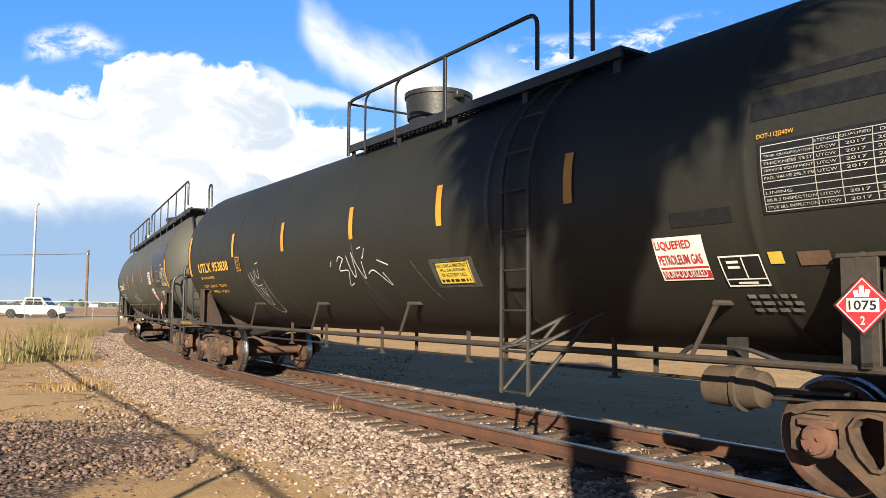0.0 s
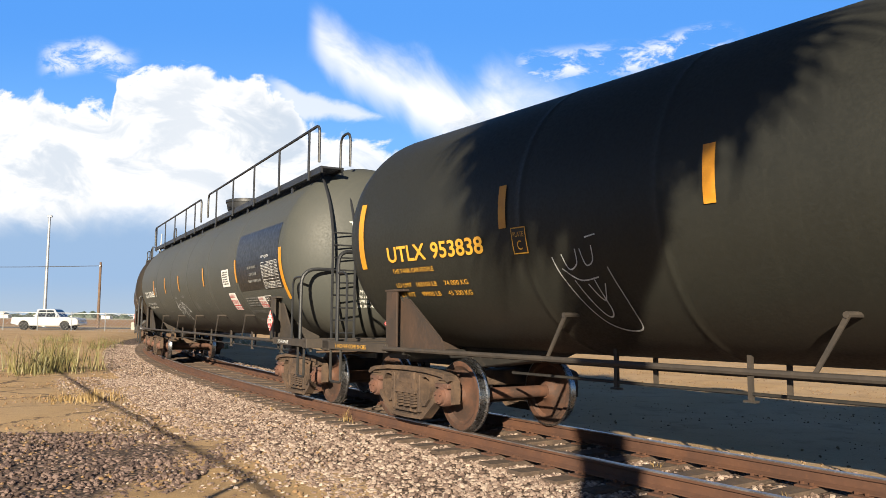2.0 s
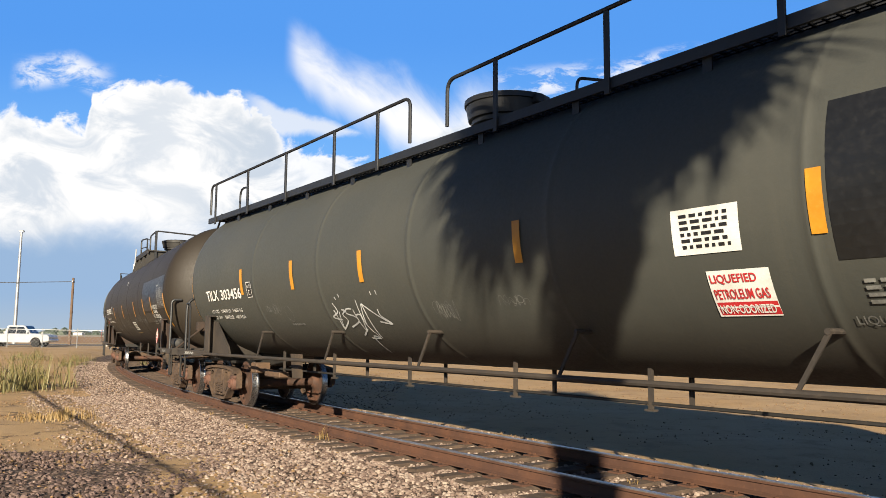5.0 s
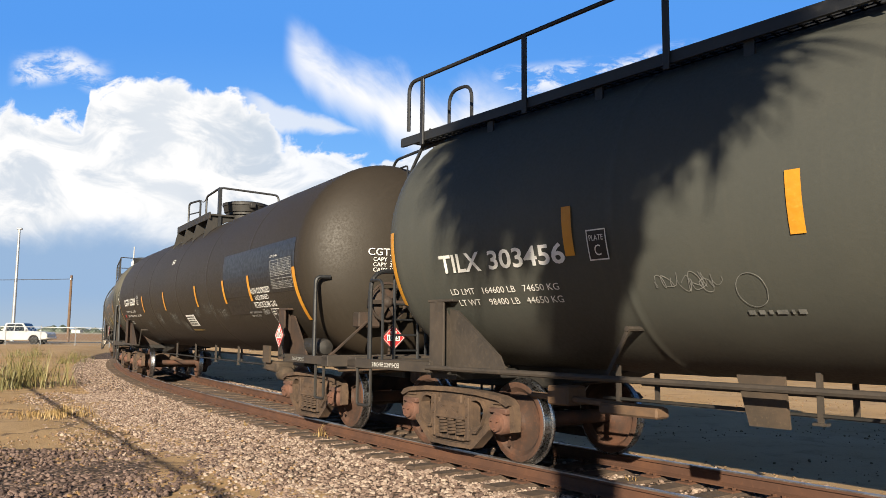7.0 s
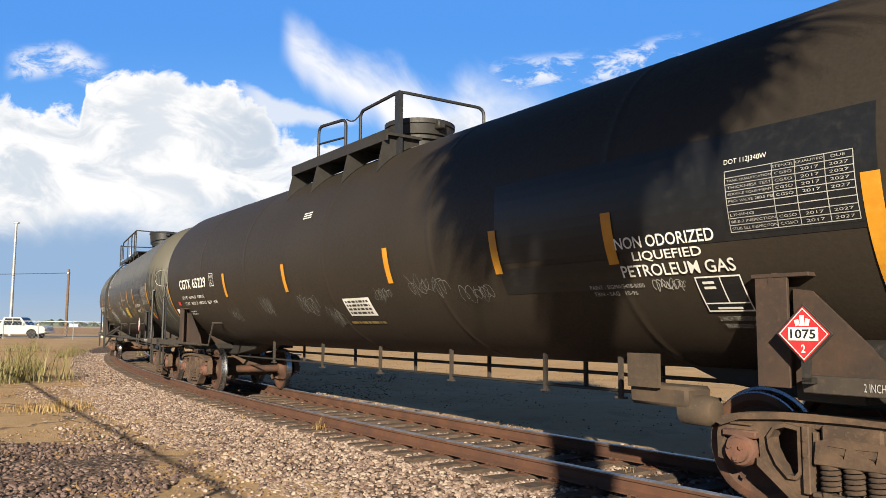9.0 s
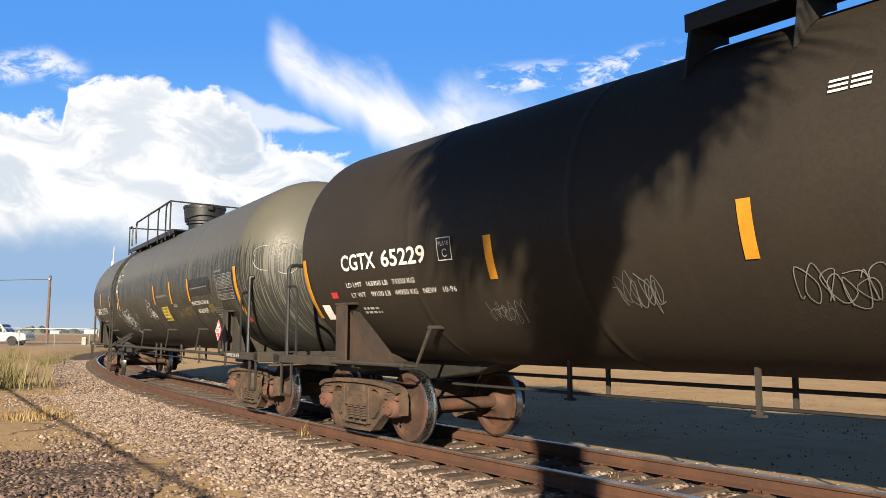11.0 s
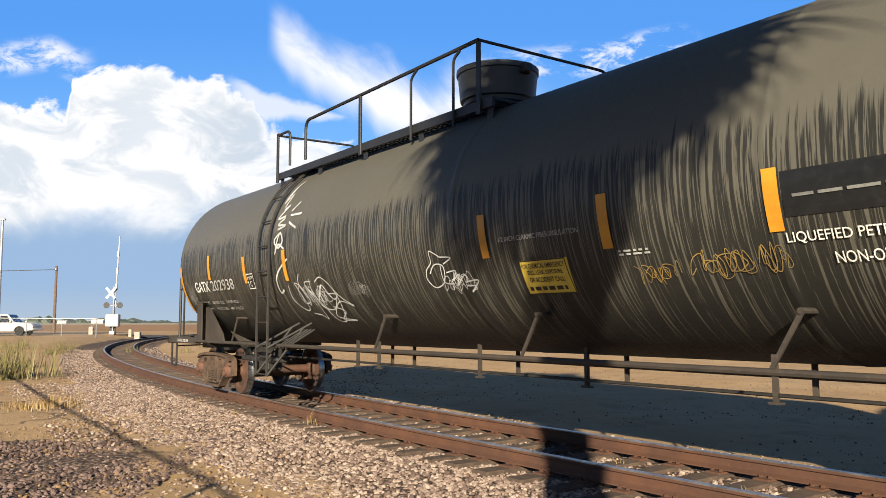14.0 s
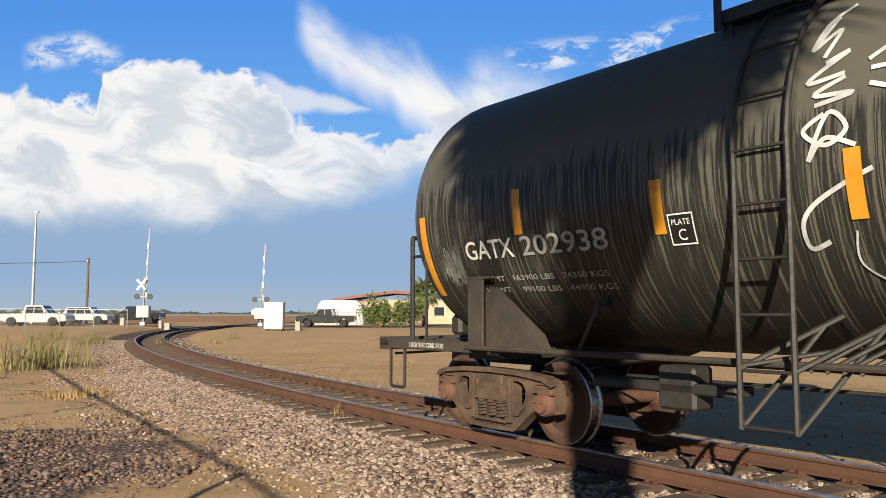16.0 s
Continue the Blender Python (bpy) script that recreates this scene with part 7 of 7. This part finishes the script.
ROAD_NEAR, ROAD_FAR = 79.6, 84.6
parked = build_vehicle("pickup_truck", "white pickup truck parked behind the chain-link fence", "pickup truck", "car_white", "pickup", pose(-35.9, 69.5, gz(-35.9, 69.5) - 0.03, 0, 0, 2))
sedan = build_vehicle("parked_car", "dark blue car parked on the sandy ground", "car", "car_silver", "sedan", pose(25.5, 66, gz(25.5, 66), 0, 0, 176))
truck_1 = build_vehicle("pickup_truck", "shiny black pickup truck driving along the road", "pickup truck", "car_black", "pickup", pose(0, 0, 0))
truck_2 = build_vehicle("pickup_truck", "black crew-cab pickup truck with chrome wheels", "pickup truck", "car_black", "pickup", pose(0, 0, 0))
wagon = build_vehicle("suv", "white sport utility vehicle driving along the road", "suv", "car_white", "suv", pose(0, 0, 0))


def build_signal(x, y, height, arm, label, seed):
    """Level-crossing mast with crossbuck, twin lamps, counterweights and a raised gate arm."""
    z = gz(x, y)
    s = thing("crossing_signal", label, "crossing signal", group="crossing signals", at=pose(x, y, z))
    bm = bmesh.new()
    put_rod(bm, (0, 0, 0), (0, 0, height), 0.07, 10)
    put_box(bm, -0.25, 0.25, -0.25, 0.25, 0, 0.35, bevel=0.03)
    part("mast", bm, M["galv"], s)
    bm = bmesh.new()
    put_box(bm, -0.6, 0.6, -0.35, 0.3, 0.75, 1.9, bevel=0.05)
    part("gate_mechanism", bm, M["car_white"], s, "white painted gate motor box")
    for sx in (-1, 1):
        bm = bmesh.new()
        put_lathe(bm, [(0.26, 0.0), (0.28, 0.03), (0.26, 0.06), (0.14, 0.06), (0.14, 0.25), (0.05, 0.3)], pose(sx * 0.62, -0.12, 2.75, -90, 0, 0), 16)
        part("warning_lamp", bm, M["iron"], s)
    bm = bmesh.new()
    put_rod(bm, (-0.62, 0, 2.75), (0.62, 0, 2.75), 0.035, 6)
    part("lamp_bar", bm, M["galv"], s)
    bm = bmesh.new()
    for a in ((50, -50) if seed == 1 else ()):
        put_box(bm, -0.65, 0.65, -0.16, -0.13, -0.11, 0.11, pose(-0.25 if seed == 1 else 0.0, 0.02 if a > 0 else 0.06, 3.9, 0, a, 0))
    if seed == 1:
        part("crossbuck", bm, M["galv"], s)
    else:
        bm.free()
    bm = bmesh.new()
    put_pipe(bm, [(0.05, 0.2, 1.4), (0.12, 0.2, arm * 0.5), (0.3, 0.2, arm)], 0.06, 6)
    part("gate_arm", bm, M["car_white"], s, "raised white gate arm")
    bm = bmesh.new()
    for k in range(4):
        zc = 2.6 + k * (arm - 3) / 4
        put_box(bm, 0.04 + 0.03 * k, 0.2 + 0.035 * k, 0.12, 0.28, zc, zc + 0.55)
    part("arm_band", bm, M["galv"], s)
    bm = bmesh.new()
    put_box(bm, -0.35, 0.2, 0.15, 0.25, 0.1, 0.75, bevel=0.03)
    part("counterweight", bm, M["iron"], s)


build_signal(-28.6, 75.0, 4.6, 9.3, "railway crossing signal with its gate raised", 1)
build_signal(-18.6, 80.2, 4.4, 8.4, "crossing signal beside a cream equipment cabinet", 2)

# equipment cabinet
cab = thing("signal_cabinet", "cream metal signal cabinet on short legs beside the track", "cabinet", at=pose(-13.6, 63.5, gz(-13.6, 63.5)))
bm = bmesh.new()
put_box(bm, -0.75, 0.75, -0.55, 0.55, 0.15, 2.2, bevel=0.02)
part("housing", bm, M["cabinet"], cab)
bm = bmesh.new()
put_box(bm, -0.8, 0.8, -0.6, 0.6, 2.2, 2.28, bevel=0.02)
part("roof", bm, M["cabinet"], cab)
for sx in (-1, 1):
    bm = bmesh.new()
    put_box(bm, min(sx * 0.02, sx * 0.72), max(sx * 0.02, sx * 0.72), -0.575, -0.552, 0.2, 2.15, bevel=0.006)
    door = part("door", bm, M["cabinet"], cab)
    bm = bmesh.new()
    put_box(bm, sx * 0.08 - 0.02, sx * 0.08 + 0.02, -0.62, -0.575, 1.05, 1.25)
    part("handle", bm, M["galv"], door)
for sx in (-0.6, 0.6):
    for sy in (-0.45, 0.45):
        bm = bmesh.new()
        put_box(bm, sx - 0.05, sx + 0.05, sy - 0.05, sy + 0.05, -0.05, 0.16)
        part("leg", bm, M["iron"], cab)
for x, y, w in ((-11.8, 64.0, 0.4), (-25.9, 74.0, 0.5), (-30.4, 74.6, 0.4), (-27.3, 76.0, 0.3)):
    bm = bmesh.new()
    put_box(bm, -w / 2, w / 2, -w / 2, w / 2, 0, 0.75, bevel=0.03)
    ob = new("concrete_block", link_mesh("concrete_block", bm, M["concrete"]))
    ob.matrix_basis = pose(x, y, gz(x, y) - 0.02)
    tagged(ob, "weathered pale concrete block by the crossing", "concrete block", "concrete blocks")


def build_pole(name, x, y, h, r0, r1, mat, label, category):
    bm = bmesh.new()
    put_rod(bm, (0, 0, -0.3), (0, 0, h), r0, 12, r1)
    ob = thing(name, label, category, at=pose(x, y, gz(x, y)))
    part("shaft", bm, mat, ob)
    return ob


light = build_pole("light_pole", -45.0, 86.0, 12.3, 0.2, 0.12, M["galv"], "tall grey steel light pole by the road", "light pole")
bm = bmesh.new()
put_box(bm, -0.25, 0.3, -0.15, 0.15, 12.2, 12.4, bevel=0.04)
part("lamp_head", bm, M["galv"], light)
wood = build_pole("utility_pole", -38.8, 85.5, 7.2, 0.16, 0.12, M["pole_wood"], "brown wooden utility pole with a thin cable", "utility pole")
bm = bmesh.new()
put_box(bm, -0.08, 0.08, -0.2, 0.2, 6.7, 6.9, bevel=0.02)
part("cable_clamp", bm, M["galv"], wood)
bm = bmesh.new()
put_pipe(bm, [(-38.8 - 3.0 * k, 85.5, gz(-38.8, 85.5) + 6.8 - 0.5 * math.sin(math.pi * k / 12) + 0.05 * k) for k in range(13)], 0.035, 5)
tagged(new("overhead_cable", link_mesh("overhead_cable", bm, M["cable"])), "thin black cable strung from the wooden pole", "cable")

# stay post and cable beside the camera, whose shadow crosses the dirt
post = build_pole("cable_post", -3.43, 0.3, 2.8, 0.045, 0.04, M["galv"], "slim steel post holding a slack cable", "post")
bm = bmesh.new()
for k0, k1 in ((-14, 0), (0, 34)):
    pts = []
    for i in range(13):
        k = k0 + (k1 - k0) * i / 12
        pts.append((-3.43 - 0.52 * k, 0.3 + 0.854 * k, gz(-3.43, 0.3) + 2.78 - 0.16 * math.sin(math.pi * i / 12)))
    put_pipe(bm, pts, 0.026, 6)
tagged(new("slack_cable", link_mesh("slack_cable", bm, M["cable"])), "thick black cable hung between slim posts", "cable")
far_post = build_pole("cable_post", -3.43 - 0.52 * 34, 0.3 + 0.854 * 34, 2.8, 0.045, 0.04, M["galv"], "slim steel post holding a slack cable", "post")
back_post = build_pole("cable_post", -3.43 + 0.52 * 14, 0.3 - 0.854 * 14, 2.8, 0.045, 0.04, M["galv"], "slim steel post holding a slack cable", "post")


def build_mesh_fence(pts, h, label):
    """Chain-link fence: posts, top rail and a woven net."""
    f = thing("chain_link_fence", label, "fence")
    for (x0, y0), (x1, y1) in zip(pts[:-1], pts[1:]):
        l = math.hypot(x1 - x0, y1 - y0)
        n = max(1, round(l / 3.0))
        for i in range(n + 1):
            x, y = x0 + (x1 - x0) * i / n, y0 + (y1 - y0) * i / n
            bm = bmesh.new()
            put_rod(bm, (x, y, gz(x, y) - 0.1), (x, y, gz(x, y) + h + 0.05), 0.035, 6)
            part("fence_post", bm, M["galv"], f)
        bm = bmesh.new()
        put_rod(bm, (x0, y0, gz(x0, y0) + h), (x1, y1, gz(x1, y1) + h), 0.028, 6)
        part("top_rail", bm, M["galv"], f)
        bm = bmesh.new()
        k = int(l / 0.3)
        for i in range(-int(h / 0.3), k):
            for sgn in (1, -1):
                a, b = (0.0, h) if sgn > 0 else (h, 0.0)
                s0, s1 = i * 0.3, i * 0.3 + h
                c0, c1 = max(0, s0), min(l, s1)
                if c1 - c0 < 0.05:
                    continue
                za, zb = a + (b - a) * (c0 - s0) / h, a + (b - a) * (c1 - s0) / h
                p = (x0 + (x1 - x0) * c0 / l, y0 + (y1 - y0) * c0 / l)
                q = (x0 + (x1 - x0) * c1 / l, y0 + (y1 - y0) * c1 / l)
                put_rod(bm, (*p, gz0(*p) + za), (*q, gz0(*q) + zb), 0.006, 3)
        part("net", bm, M["galv"], f)


build_mesh_fence([(-52, 64), (-40, 64.5), (-26.5, 66)], 1.55, "grey chain-link fence on the sandy ground")

iron = thing("iron_fence", "dark iron picket fence along the road", "fence")
for i in range(58):
    x = -16.3 + 0.24 * i
    bm = bmesh.new()
    thick = 0.05 if i % 9 == 0 else 0.014
    put_box(bm, x - thick, x + thick, 89.0 - thick, 89.0 + thick, gz(x, 89) - 0.05, gz(x, 89) + (1.75 if i % 9 == 0 else 1.6))
    part("picket", bm, M["iron"], iron)
for z in (0.25, 1.45):
    bm = bmesh.new()
    put_box(bm, -16.3, -2.4, 88.98, 89.02, gz(-9, 89) + z, gz(-9, 89) + z + 0.05)
    part("fence_rail", bm, M["iron"], iron)

# house with a flat red-edged roof
house = thing("house", "low tan house with a shallow dark red roof edge", "house", at=pose(-5.5, 104, gz(-5.5, 104)))
bm = bmesh.new()
put_box(bm, -7.0, 9.0, -0.1, 7.0, 0.0, 3.2)
part("wall", bm, M["stucco"], house)
bm = bmesh.new()
put_prism(bm, [(-9.0, 3.3), (-1.0, 4.4), (10.0, 3.6), (10.0, 3.25), (-1.0, 4.0), (-9.0, 3.0)], -1.4, 7.8)
part("roof", bm, M["roof_red"], house)
for x in (-4.5, 0.5, 5.0):
    bm = bmesh.new()
    put_box(bm, x - 0.75, x + 0.75, -0.16, -0.06, 1.0, 2.3)
    win = part("window", bm, M["car_white"], house)
    bm = bmesh.new()
    put_box(bm, x - 0.65, x + 0.65, -0.19, -0.165, 1.1, 2.2)
    part("pane", bm, M["glass"], win)
bm = bmesh.new()
put_box(bm, 2.4, 3.4, -0.17, -0.06, 0.0, 2.1)
part("door", bm, M["roof_red"], house)


def build_tent(x, y, w, d, h, yaw, label):
    t = thing("storage_tent", label, "tent", group="white tents", at=pose(x, y, gz(x, y), 0, 0, yaw))
    bm = bmesh.new()
    put_prism(bm, [(-w / 2, 0), (-w / 2 + 0.45, h * 0.8), (-w / 2 + 0.9, h), (w / 2 - 0.9, h * 0.98), (w / 2 - 0.3, h * 0.8), (w / 2, 0)], -d / 2, d / 2, bevel=0.12)
    part("cover", bm, M["canvas"], t)
    bm = bmesh.new()
    for k in range(4):
        xx = -w / 2 + 0.9 + (w - 1.8) * k / 3
        put_box(bm, xx - 0.03, xx + 0.03, -d / 2 - 0.03, d / 2 + 0.03, h * 0.97, h * 1.015)
        put_box(bm, xx - 0.03, xx + 0.03, -d / 2 - 0.03, -d / 2 + 0.02, 0.1, h)
    part("hoop", bm, M["galv"], t)


build_tent(-12.6, 97, 6.0, 4.0, 3.0, 0, "white tarpaulin storage shelter beside the house")
build_tent(24.0, 74, 4.5, 4.0, 3.4, 20, "white peaked tarpaulin tent on the sand")


# ---- distance ----
def far_woods():
    rnd = random.Random(33)
    bm = bmesh.new()
    bmesh.ops.create_icosphere(bm, subdivisions=1, radius=1.0)
    base = [v.co.copy() for v in bm.verts]
    tri = [[v.index for v in f.verts] for f in bm.faces]
    bm.free()
    verts, faces = [], []
    for i in range(900):
        y = rnd.uniform(900, 1500)
        x = rnd.uniform(-1.0, 1.0) * y
        w, h = rnd.uniform(6, 20), rnd.uniform(2.2, 6.5) * (1.4 if x < -0.35 * y else 0.8)
        o = len(verts)
        verts += [(x + c.x * w * rnd.uniform(0.7, 1.2), y + c.y * w, -0.5 + max(-0.2, c.z) * h * rnd.uniform(0.7, 1.25)) for c in base]
        faces += [[o + k for k in f] for f in tri]
    me = bpy.data.meshes.new("far_woods")
    me.from_pydata(verts, [], faces)
    me.materials.append(M["far_tree"])
    tagged(new("far_woods", me), "low hazy line of distant trees on the horizon", "trees", kind="stuff")
    verts, faces = [], []
    for i in range(70):
        y = rnd.uniform(850, 1200)
        x = rnd.uniform(-0.7, 0.7) * y
        w, h = rnd.uniform(5, 16), rnd.uniform(2.5, 5)
        o = len(verts)
        verts += [(x, y, 0), (x + w, y, 0), (x + w, y + 8, 0), (x, y + 8, 0), (x, y, h), (x + w, y, h), (x + w, y + 8, h), (x, y + 8, h), (x, y + 4, h * 1.3), (x + w, y + 4, h * 1.3)]
        faces += [[o + k for k in f] for f in ((0, 1, 5, 4), (2, 3, 7, 6), (4, 5, 9, 8), (6, 7, 8, 9), (1, 2, 6, 9, 5), (3, 0, 4, 8, 7))]
    me = bpy.data.meshes.new("far_buildings")
    me.from_pydata(verts, [], faces)
    me.materials.append(M["cabinet"])
    tagged(new("far_buildings", me), "tiny pale distant buildings on the horizon", "buildings", kind="stuff")


far_woods()


# ---- stones and ties, last of the structure ----
build_ties()
scatter_ballast()


# ---- what moves ----
# places of each car's front and rear bolsters along the line at the start
PLACES = {"A": (-6.162, 9.338), "B": (13.281, 29.389), "C": (33.305, 48.547), "D": (52.472, 67.883)}


def car_pose(key, t):
    f, r = PLACES[key]
    xf, yf, hf = on_track(f - SPEED * t)
    xr, yr, hr = on_track(r - SPEED * t)
    yaw = math.degrees(math.atan2(yf - yr, xf - xr))
    return pose((xf + xr) / 2, (yf + yr) / 2, 0, 0, 0, yaw), yaw, hf, hr


def motions():
    slow = [i * 0.5 for i in range(33)]
    quick = [i * 0.125 for i in range(129)]
    for key, (car, trucks) in CARS.items():
        walk(car, [(t, car_pose(key, t)[0]) for t in slow])
        half = (PLACES[key][1] - PLACES[key][0]) / 2
        for (truck, sets), sign in zip(trucks, (1, -1)):
            rows = []
            for t in slow:
                _, yaw, hf, hr = car_pose(key, t)
                along = math.degrees(hf if sign > 0 else hr) - 90
                turn = (along - yaw + 180) % 360 - 180
                rows.append((t, pose(sign * half, 0, 0, 0, 0, turn)))
            walk(truck, rows)
            for dx, axle in sets:
                walk(axle, [(t, pose(dx, 0, 0.457, 0, 0, 0) @ Matrix.Rotation(SPEED * t / 0.457, 4, "Y")) for t in quick])
    # road traffic: x along the road at given times, then steady speed
    def drive(vehicle, wheels, y, facing, x_end, speed):
        place, spin = [], []
        for i in range(33):
            t = i * 0.5
            x = x_end - facing * speed * (16.0 - t)
            place.append((t, pose(x, y, gz(x, y) + 0.035, 0, 0, 0 if facing > 0 else 180)))
        walk(vehicle, place)
        for wx, wy, wheel in wheels:
            walk(wheel, [(i * 0.0625, pose(wx, wy, 0.37) @ Matrix.Rotation(speed * i * 0.0625 / 0.37, 4, "Y")) for i in range(257)])

    drive(*truck_1, ROAD_FAR, -1, -33.1, 6.6)
    drive(*truck_2, ROAD_NEAR, -1, -11.8, 7.0)
    drive(*wagon, ROAD_FAR - 2.6, 1, -37.0, 4.0)


motions()
